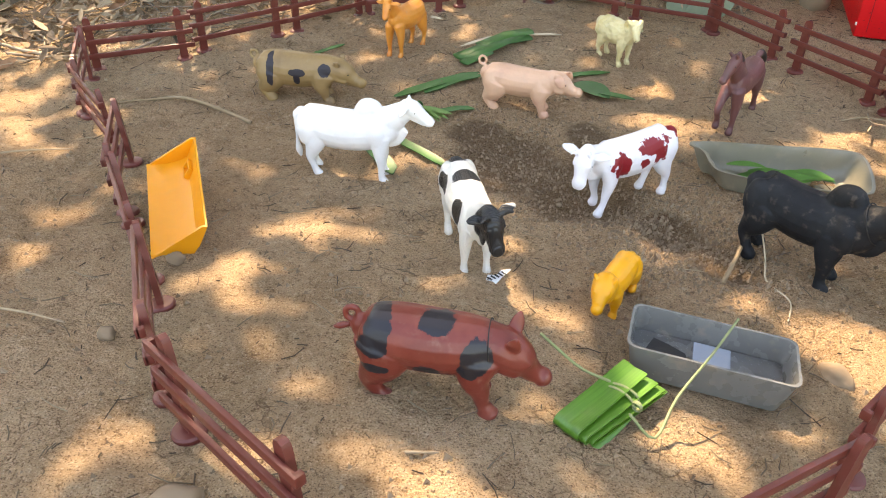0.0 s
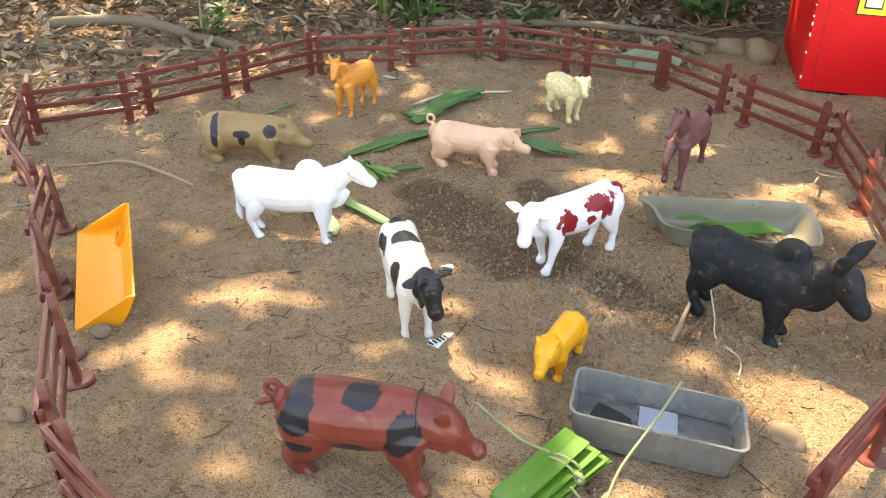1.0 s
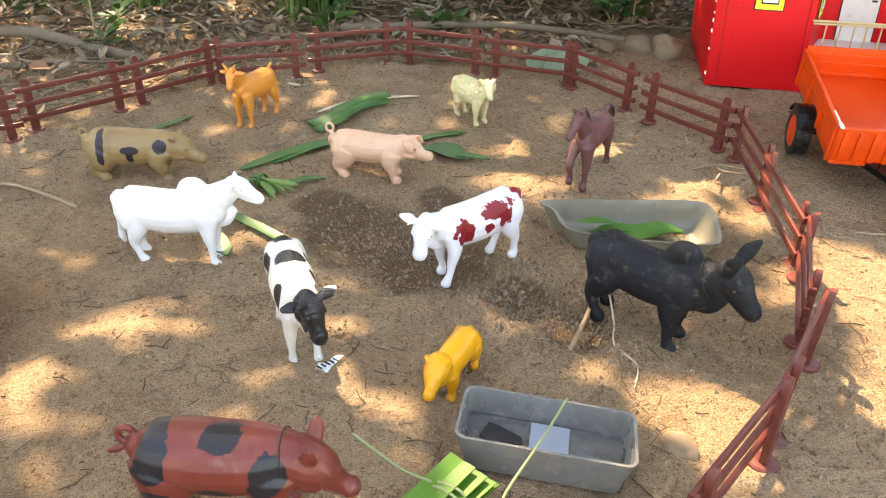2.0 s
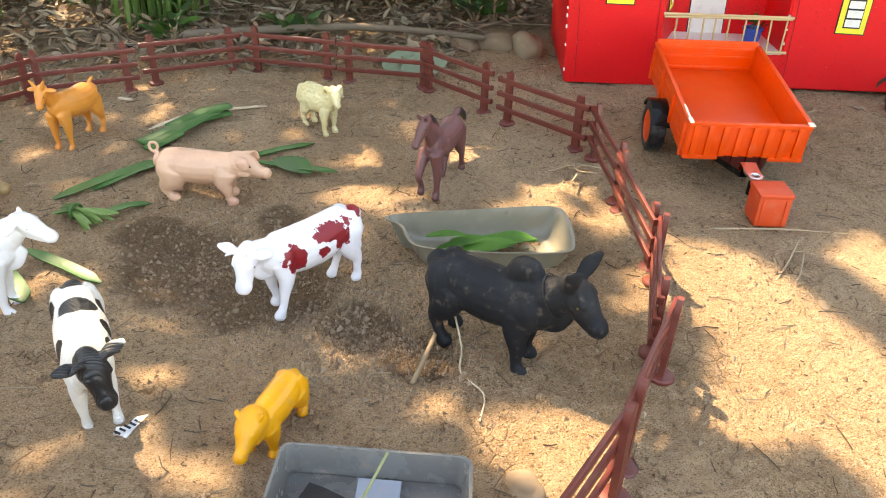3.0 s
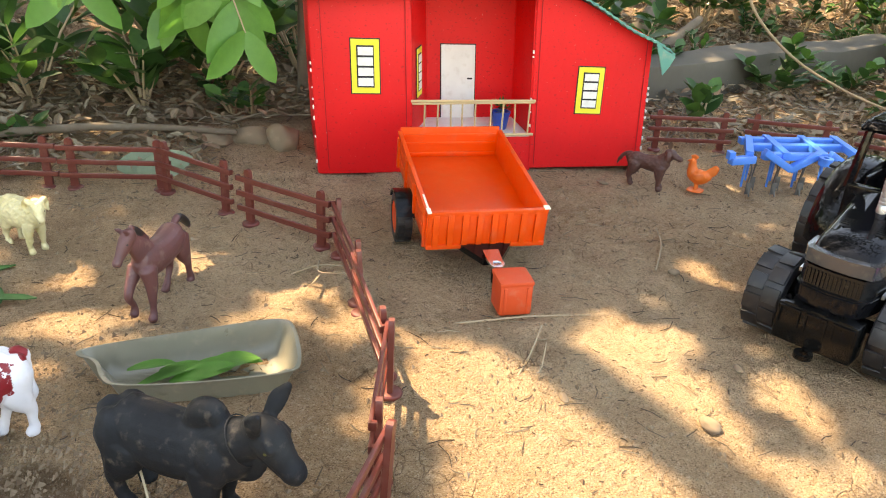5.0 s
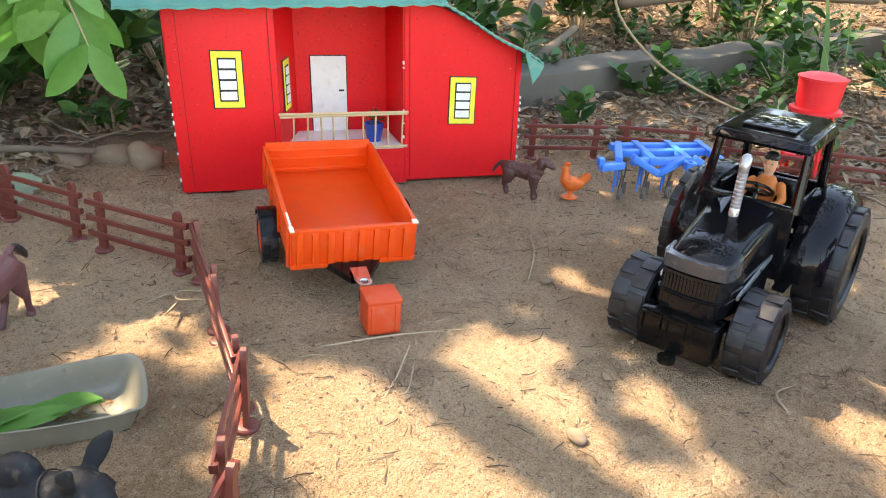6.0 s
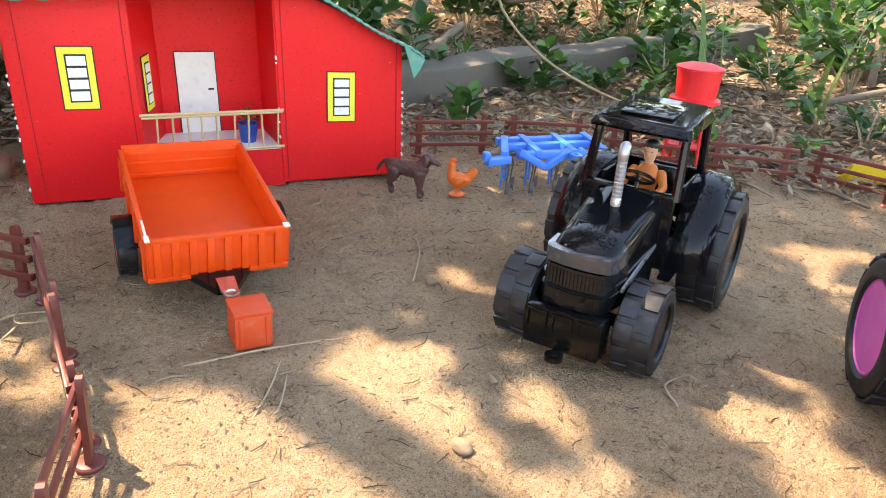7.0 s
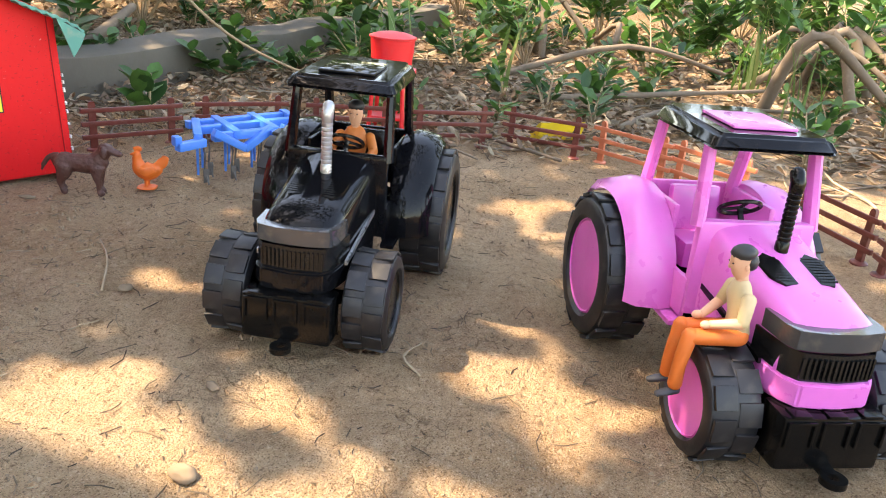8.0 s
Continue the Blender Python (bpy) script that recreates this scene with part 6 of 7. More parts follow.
for x0, x1, y, z, w, gap, skew in ((-0.050, 0.046, 0.002, 0.0165, 0.0120, 0.0052, 0.02), (-0.046, 0.049, -0.003, 0.0125, 0.0120, 0.0034, -0.03), (-0.040, 0.052, -0.007, 0.0085, 0.0110, 0.0026, -0.07)):
    folded_strap(x0, x1, y, z, w, gap, skew)
for pts, w in (([(0.03, -0.001, 0.004), (-0.03, -0.001, 0.006), (-0.060, -0.003, 0.008), (-0.076, -0.005, 0.007)], (0.013, 0.0135, 0.011, 0.005)), ([(0.02, -0.012, 0.003), (-0.03, -0.015, 0.004), (-0.065, -0.019, 0.003), (-0.090, -0.022, 0.001)], (0.008, 0.0085, 0.006, 0.001))):
    bm = bmesh.new()
    loft(bm, eased([(*p, q, 0.0022) for p, q in zip(pts, w)]), 10, SIDE)
    part("under_leaf", bm, VEINED, b3, "tapering strap leaf under the bundle", smooth=60)
bm = bmesh.new()
for dx, tilt in ((0.0, 10), (0.006, 16)):
    lathe(bm, [(0.0155 + 0.0011 * math.cos(a), 0.0011 * math.sin(a)) for a in np.linspace(0, 2 * math.pi, 7)[:-1]], 28, pose(0.010 + dx, -0.002, 0.0115, 0, 90, tilt) @ Matrix.Diagonal((0.66, 1, 1.2, 1)), closed=True)
for a in (20, 80, 140):
    lathe(bm, [(0.0042 + 0.001 * math.cos(t), 0.001 * math.sin(t)) for t in np.linspace(0, 2 * math.pi, 7)[:-1]], 12, pose(0.012, -0.0205, 0.015, a, 70, a), closed=True)
part("vine_tie", bm, plastic("vine", (0.22, 0.25, 0.11), 0.6, 0.2), b3)
bm = bmesh.new()
loft(bm, eased([(-0.072, -0.005, 0.007, 0.0052, 0.0040), (-0.084, -0.008, 0.006, 0.0046, 0.0038), (-0.098, -0.012, 0.004, 0.0022, 0.002)]), 10, SIDE)
for k in range(6):
    tube(bm, [(-0.092, -0.010, 0.005), (-0.108 - 0.004 * k, -0.024 + 0.010 * k, 0.004), (-0.122 - 0.003 * k, -0.040 + 0.017 * k, 0.001)], 0.0010, 0.0004, 5)
part("root_end", bm, PALE_STALK, b3, "pale frayed root end")
VINE = bpy.data.materials["vine"]


def stick(points, r0, r1, material, label, name="twig", world=False):
    bm = bmesh.new()
    pts = [(x, y, z if world else ground_at(x, y) + r0 * 0.6 + z, r0, r0) for x, y, z in points]
    tube(bm, [p[:3] for p in eased(pts)], r0, r1, 7)
    return thing(name, IDENT, label, name.replace("_", " "), bm=bm, material=material, smooth=60)


stick([(0.185, 0.355, 0.022), (0.205, 0.345, 0.010), (0.225, 0.375, 0.03), (0.255, 0.405, 0.055), (0.278, 0.43, 0.075)], 0.0013, 0.0011, VINE, "thin green vine stalk leaning on the grey tray", "vine_stalk")
stick([(0.115, 0.405, 0.05), (0.13, 0.40, 0.04), (0.150, 0.392, 0.03), (0.17, 0.378, 0.034)], 0.0013, 0.0013, VINE, "thin vine running to the leaf bundle", "vine_stalk")
stick([(-0.51, 0.985, 0), (-0.45, 1.0, 0.002), (-0.40, 1.01, 0.003), (-0.33, 0.97, 0.003), (-0.275, 0.93, 0.002)], 0.0016, 0.0036, DRY_STALK, "dry pale curved stalk on the earth", "dry_stalk")
stick([(0.325, 0.595, 0.0), (0.350, 0.64, 0.006), (0.372, 0.685, 0.010)], 0.0026, 0.0022, DRY_STALK, "short pale stick by the black bull", "dry_stalk")
stick([(0.378, 0.675, 0.04), (0.382, 0.64, 0.004), (0.372, 0.60, 0.001), (0.385, 0.565, 0.001), (0.372, 0.53, 0.0)], 0.0011, 0.0009, PALE_STALK, "piece of pale string by the black bull", "string")
for pts in ([(-0.92, 1.34, 0.004), (-0.75, 1.375, 0.004), (-0.62, 1.36, 0.002)], [(-0.62, 0.79, 0), (-0.55, 0.81, 0.002), (-0.49, 0.825, 0)], [(-0.39, 0.455, 0), (-0.345, 0.445, 0.002), (-0.305, 0.435, 0)], [(0.015, 0.298, 0), (0.045, 0.302, 0)],
            [(0.61, 1.03, 0), (0.65, 1.035, 0.004), (0.69, 1.02, 0.002)], [(0.655, 1.05, 0.003), (0.64, 1.0, 0.012), (0.665, 0.97, 0.02)], [(0.64, 1.0, 0.006), (0.618, 0.965, 0.014)], [(0.775, 0.705, 0), (0.81, 0.735, 0.004), (0.842, 0.765, 0.016)], [(0.79, 0.71, 0), (0.80, 0.70, 0.002), (0.835, 0.742, 0.008)], [(0.76, 0.83, 0), (0.85, 0.81, 0.002), (0.93, 0.785, 0.001)],
            [(1.15, 0.47, 0), (1.17, 0.50, 0.002), (1.21, 0.50, 0)], [(1.10, 0.86, 0), (1.16, 0.92, 0.004), (1.20, 0.98, 0.002)]):
    stick(pts, random.uniform(0.0013, 0.0022), 0.0009, TWIG, "thin dry twig lying on the earth")


def rock(x, y, size, dz=0.3, seed=0, label="small rough brown stone in the earth", material=None):
    rng = random.Random(seed)
    bm = bmesh.new()
    bmesh.ops.create_icosphere(bm, subdivisions=3, radius=1)
    o = Vector((rng.random() * 50, 0, 0))
    for v in bm.verts:
        k = 1 + 0.35 * noise.noise(v.co * 1.1 + o) + 0.12 * noise.noise(v.co * 3 + o)
        v.co = Vector((v.co.x * size[0] * k, v.co.y * size[1] * k, v.co.z * size[2] * k))
    return thing("stone", put(x, y, rng.uniform(0, 180), size[2] * dz), label, "stone", bm=bm, material=material or STONE, smooth=50)


for i, (x, y, s) in enumerate(((0.386, 0.446, (0.016, 0.013, 0.008)), (-0.26, 0.42, (0.009, 0.007, 0.006)), (-0.25, 0.558, (0.011, 0.008, 0.006)), (0.915, 0.553, (0.012, 0.009, 0.006)), (0.162, 0.752, (0.004, 0.003, 0.003)), (0.745, 1.575, (0.036, 0.028, 0.034)),
                               (0.70, 1.64, (0.05, 0.03, 0.02)), (-0.13, 0.235, (0.02, 0.012, 0.010)), (1.12, 0.845, (0.009, 0.007, 0.004)), (0.80, 0.652, (0.010, 0.005, 0.002)), (1.02, 0.62, (0.008, 0.005, 0.003)), (0.62, 1.66, (0.05, 0.035, 0.02)), (1.25, 1.19, (0.012, 0.005, 0.003)))):
    rock(x, y, s, 0.35, i)
# torn scrap of printed paper: unreadable bars
scrap = thing("paper_scrap", put(0.083, 0.563, 35, 0.002), "torn scrap of white paper with black print", "paper")
bm = bmesh.new()
prism(bm, [(-0.018, -0.004), (-0.006, -0.007), (0.004, -0.003), (0.019, 0.001), (0.010, 0.006), (0.001, 0.003), (-0.006, 0.008), (-0.012, 0.003)], 0.0008, pose(0, 0, 0, 8, -6, 0))
part("sheet", bm, PAPER, scrap, smooth=0)
for k in range(5):
    bm = bmesh.new()
    box(bm, (-0.009 + 0.0045 * k, 0.0005, 0.0022), (0.0018, 0.006, 0.0004), 0, pose(0, 0, 0, 8, -6, 20))
    part("print_bar", bm, BLACK_LINE, scrap, smooth=0)

# ---- loose crumbs and bits of straw on the earth ----
def scatter_mesh(name, parts_list, material, label, category, smooth=False):
    verts, faces = [], []
    for vs, fs in parts_list:
        o = len(verts)
        verts += vs
        faces += [tuple(i + o for i in f) for f in fs]
    me = bpy.data.meshes.new(name)
    me.from_pydata(verts, [], faces)
    me.materials.append(material)
    if smooth:
        me.polygons.foreach_set("use_smooth", [True] * len(me.polygons))
    return tagged(new(name, me), label, category, kind="stuff")


rng = random.Random(5)
crumbs = []
for k in range(60000):
    x, y = rng.uniform(-0.75, 2.1), rng.uniform(0.1, 1.62)
    if rng.random() < 0.75 and noise.noise(Vector((x * 6, y * 6, 2.0))) + 0.6 * noise.noise(Vector((x * 21, y * 21, 5.0))) < 0.05:
        continue
    r = 0.0008 + 0.0042 * rng.random() ** 6
    if rng.random() < 0.25:
        x, y, r = rng.gauss(0.17, 0.10), rng.gauss(0.84, 0.09), r * 0.85
    elif rng.random() < 0.2:
        x, y = rng.gauss(0.30, 0.06), rng.gauss(0.67, 0.06)
    z = earth_top(x, y)
    vs = [(x + r * rng.uniform(0.6, 1.2) * a, y + r * rng.uniform(0.6, 1.2) * b, z + r * (-0.2 + 1.1 * c)) for a, b, c in ((1, 0, 0), (-0.5, 0.9, 0), (-0.5, -0.9, 0), (0, 0, 1))]
    crumbs.append((vs, [(0, 1, 3), (1, 2, 3), (2, 0, 3)]))
scatter_mesh("soil_crumbs", crumbs, GRIT, "loose crumbs of earth and grit", "soil")
straws = []
for k in range(3600):
    x, y, a, l = rng.uniform(-0.8, 2.1), rng.uniform(0.15, 1.6), rng.uniform(0, 6.28), 0.002 + 0.016 * rng.random() ** 3
    z, w = earth_top(x, y) + 0.001, 0.0003 + 0.0004 * rng.random()
    c, s = math.cos(a), math.sin(a)
    bend = rng.uniform(-0.3, 0.3) * l
    p = [(x - c * l, y - s * l), (x - s * bend, y + c * bend), (x + c * l, y + s * l)]
    vs = [(px - s * w * q, py + c * w * q, z + dz) for px, py in p for q, dz in ((-1, 0), (0, 0.001), (1, 0))]
    straws.append((vs, [(0, 1, 4, 3), (1, 2, 5, 4), (3, 4, 7, 6), (4, 5, 8, 7)]))
scatter_mesh("straw_bits", straws, DEBRIS, "scattered bits of straw, roots and twig", "straw")


# ---- leaf litter and undergrowth round the yard ----
def outside(x, y):
    """How far a place lies beyond the back and the far fence."""
    d1 = y - (1.53 - 0.95 * max(0, -x - 0.05) * 0.75 - max(0, x - 0.25) * 0.25)
    if x > 0.6:
        d1 = y - 1.72 + 0.15 * min(1, max(0, x - 1.3))
    d2 = (x - 1.50) * 0.80 + (y - 1.36) * 0.62 if x > 1.4 else -9
    d3 = x - 2.16 if y < 0.9 else -9
    return max(d1, d2, d3)


def litter_leaf(x, y, z, l, w, yaw, tilt, roll, cup):
    m = pose(x, y, z, roll, tilt, yaw)
    pts = [(-0.5, 0, 0), (-0.2, 0.42, cup), (0.2, 0.45, cup), (0.5, 0, 0), (0.2, -0.45, cup), (-0.2, -0.42, cup), (-0.2, 0, 0), (0.2, 0, -0.02)]
    vs = [tuple(m @ Vector((a * l, b * w, c * w))) for a, b, c in pts]
    return vs, [(0, 6, 1), (0, 5, 6), (1, 6, 7, 2), (6, 5, 4, 7), (2, 7, 3), (7, 4, 3)]


litter = []
while len(litter) < 21000:
    x, y = rng.uniform(-1.9, 5.6), rng.uniform(-0.9, 3.6)
    d = outside(x, y)
    if d < 0.01 or rng.random() > min(1, 0.2 + d * 3.0):
        continue
    l = rng.uniform(0.010, 0.046)
    litter.append(litter_leaf(x, y, ground_at(x, y) + rng.uniform(0.004, 0.03), l, l * rng.uniform(0.3, 0.6), rng.uniform(0, 360), rng.uniform(-35, 35), rng.uniform(-35, 35), rng.uniform(-0.2, 0.35)))
while len(litter) < 36000:     # thickest just behind the fence and the house
    x, y = rng.uniform(-1.3, 2.7), rng.uniform(0.5, 2.5)
    d = outside(x, y)
    if d < 0.0 or rng.random() > min(1, 0.35 + d * 5):
        continue
    l = rng.uniform(0.008, 0.040)
    litter.append(litter_leaf(x, y, ground_at(x, y) + rng.uniform(0.003, 0.034), l, l * rng.uniform(0.12, 0.5), rng.uniform(0, 360), rng.uniform(-40, 40), rng.uniform(-40, 40), rng.uniform(-0.25, 0.4)))
scatter_mesh("leaf_litter", litter, DRY_LEAF, "thick litter of dry brown leaves under the trees", "leaf litter")
n_tw = 0
twigs = []
while n_tw < 1900:
    x, y = rng.uniform(-1.5, 3.2), rng.uniform(-0.2, 2.5)
    d = outside(x, y)
    if d < 0.02:
        continue
    n_tw += 1
    l, a, r = rng.uniform(0.05, 0.30), rng.uniform(0, 6.28), 0.0008 + 0.0040 * rng.random() ** 2
    lift = rng.uniform(0.01, 0.05)
    pts = [Vector((x + math.cos(a) * l * u + rng.uniform(-0.012, 0.012), y + math.sin(a) * l * u + rng.uniform(-0.012, 0.012), ground_at(x, y) + 0.008 + lift * u * rng.random())) for u in (-0.5, -0.15, 0.2, 0.5)]
    vs = []
    for i, p in enumerate(pts):
        rr = r * (1 - 0.18 * i)
        for q in range(4):
            e = q * math.pi / 2
            vs.append((p.x - math.sin(a) * rr * math.cos(e), p.y + math.cos(a) * rr * math.cos(e), p.z + rr * math.sin(e)))
    twigs.append((vs, [(4 * i + q, 4 * i + (q + 1) % 4, 4 * i + 4 + (q + 1) % 4, 4 * i + 4 + q) for i in range(3) for q in range(4)]))
scatter_mesh("fallen_twigs", twigs, DRY_TWIGS, "fallen dry twigs among the leaf litter", "twigs", True)
# thicker fallen branches
for pts, r in (([(-0.80, 1.66, 0.02), (-0.62, 1.66, 0.03), (-0.45, 1.58, 0.02), (-0.33, 1.52, 0.012)], 0.014), ([(-1.1, 1.45, 0.01), (-0.8, 1.52, 0.015), (-0.55, 1.50, 0.01)], 0.008), ([(1.65, 1.9, 0.02), (1.95, 1.98, 0.10), (2.25, 2.22, 0.28), (2.45, 2.5, 0.5)], 0.03), ([(1.6, 1.82, 0.02), (1.9, 1.86, 0.06), (2.2, 2.0, 0.12)], 0.02),
               ([(2.3, 1.9, 0.22), (2.8, 1.85, 0.25), (3.4, 1.7, 0.24)], 0.03), ([(2.25, 1.02, 0.01), (2.1, 0.86, 0.012), (2.02, 0.62, 0.008)], 0.006), ([(2.5, 0.9, 0.02), (2.9, 0.55, 0.04), (3.3, 0.35, 0.03)], 0.010), ([(2.4, 0.6, 0.015), (2.75, 0.5, 0.03), (3.1, 0.1, 0.02)], 0.008), ([(2.9, 1.1, 0.02), (3.2, 0.8, 0.12), (3.4, 0.5, 0.05)], 0.012), ([(0.05, 1.72, 0.02), (0.4, 1.70, 0.03), (0.66, 1.62, 0.02)], 0.010)):
    stick(pts, r, r * 0.6, BARK, "fallen grey-brown branch among dry leaves", "fallen_branch")
stick([(1.86, 1.52, 0.36), (1.84, 1.47, 0.27), (1.90, 1.38, 0.17), (1.99, 1.26, 0.10), (2.12, 1.15, 0.05)], 0.0036, 0.003, DRY_STALK, "thin bare hanging vine behind the fence", "vine_stalk")
# old concrete ledge
bm = bmesh.new()
box(bm, (0, 0, 0), (2.3, 0.12, 0.12), 0.012)
bmesh.ops.subdivide_edges(bm, edges=[e for e in bm.edges if e.calc_length() > 0.5], cuts=14)
for v in bm.verts:
    v.co += Vector((0, 0.02, 0.02)) * noise.noise(v.co * 3) + Vector((0.006, 0.006, 0.006)) * noise.noise(v.co * 14)
thing("concrete_ledge", pose(2.72, 1.78, 0.050, 0, -0.5, 4), "old weathered concrete ledge among the undergrowth", "ledge", bm=bm, material=CONCRETE)
# root mass at the far edge
for k in range(10):
    x, y = 3.3 + rng.uniform(-0.3, 0.9), 0.9 + rng.uniform(-0.9, 0.6)
    a = rng.uniform(0, 6.28)
    stick([(x, y, 0.0), (x + 0.12 * math.cos(a), y + 0.12 * math.sin(a), 0.14 + 0.1 * rng.random()), (x + 0.3 * math.cos(a + 0.5), y + 0.3 * math.sin(a + 0.5), 0.12 * rng.random()), (x + 0.45 * math.cos(a + 0.3), y + 0.45 * math.sin(a + 0.3), 0.0)], 0.018 * (0.5 + rng.random()), 0.008, BARK, "bent bare root arching over the litter", "root")


def leaves_on(bm, base, direction, length, n, l, w, rnd, droop=0.3):
    """Pairs of leaves along a shoot."""
    d = direction.normalized()
    s = d.cross(Vector((0, 0, 1))).normalized() if abs(d.z) < 0.98 else Vector((1, 0, 0))
    for i in range(n):
        p = base + d * length * (0.25 + 0.75 * i / n)
        for q in (-1, 1):
            ax = (s * q * rnd.uniform(0.6, 1.1) + d * rnd.uniform(0.2, 0.9) + Vector((rnd.uniform(-0.4, 0.4), rnd.uniform(-0.4, 0.4), rnd.uniform(-droop, 0.35)))).normalized()
            up = Vector((rnd.uniform(-0.5, 0.5), rnd.uniform(-0.5, 0.5), 1)).normalized()
            y = up.cross(ax).normalized()
            z = ax.cross(y)
            m = Matrix(((ax.x, y.x, z.x, p.x), (ax.y, y.y, z.y, p.y), (ax.z, y.z, z.z, p.z), (0, 0, 0, 1)))
            k = rnd.uniform(0.65, 1.15)
            leaf_blade(bm, l * k, w * k, m, rnd.uniform(-0.05, 0.15), 4, 0.2)


def bush(x, y, h, shoots, l, w, spread, seed, label="leafy green shrub in the undergrowth", material=None, name="shrub"):
    rnd = random.Random(seed)
    root = thing(name, put(x, y, 0), label, "shrub")
    bs, bl = bmesh.new(), bmesh.new()
    for k in range(shoots):
        a, e = rnd.uniform(0, 6.28), rnd.uniform(0.15, 1.0) * spread
        d = Vector((math.cos(a) * e, math.sin(a) * e, 1)).normalized()
        hh = h * rnd.uniform(0.6, 1.1)
        tip = d * hh + Vector((0, 0, -0.12 * hh * e))
        tube(bs, [(0, 0, -0.01), tuple(d * hh * 0.5 + Vector((0, 0, 0.03 * hh))), tuple(tip)], 0.004, 0.0015, 5)
        leaves_on(bl, d * hh * 0.1, tip, hh, max(3, int(hh / (l * 0.45))), l, w, rnd)
    part("stem", bs, TWIG, root)
    part("foliage", bl, material or BUSH_LEAF, root, smooth=60)
    return root


def grass_clump(x, y, h, n, seed, wide=1.0, material=None, label="clump of long green grass blades"):
    rnd = random.Random(seed)
    bm = bmesh.new()
    for k in range(n):
        a, e, l = rnd.uniform(0, 6.28), rnd.uniform(0.05, 0.55), h * rnd.uniform(0.6, 1.15)
        o = Vector((rnd.gauss(0, 0.03), rnd.gauss(0, 0.03), 0))
        w, c = rnd.uniform(0.002, 0.006) * wide, Vector((math.cos(a), math.sin(a), 0))
        s = Vector((-c.y, c.x, 0))
        rows = []
        for i in range(5):
            u = i / 4
            p = o + c * (e * l * u ** 1.8) + Vector((0, 0, l * (u - 0.35 * e * u * u)))
            rows.append([bm.verts.new(p + s * w * (1 - u * 0.9) * q) for q in (-1, 1)])
        for p, q in zip(rows, rows[1:]):
            bm.faces.new((p[0], p[1], q[1], q[0]))
    return thing("grass_clump", put(x, y, 0), label, "grass", bm=bm, material=material or GRASS, smooth=0)


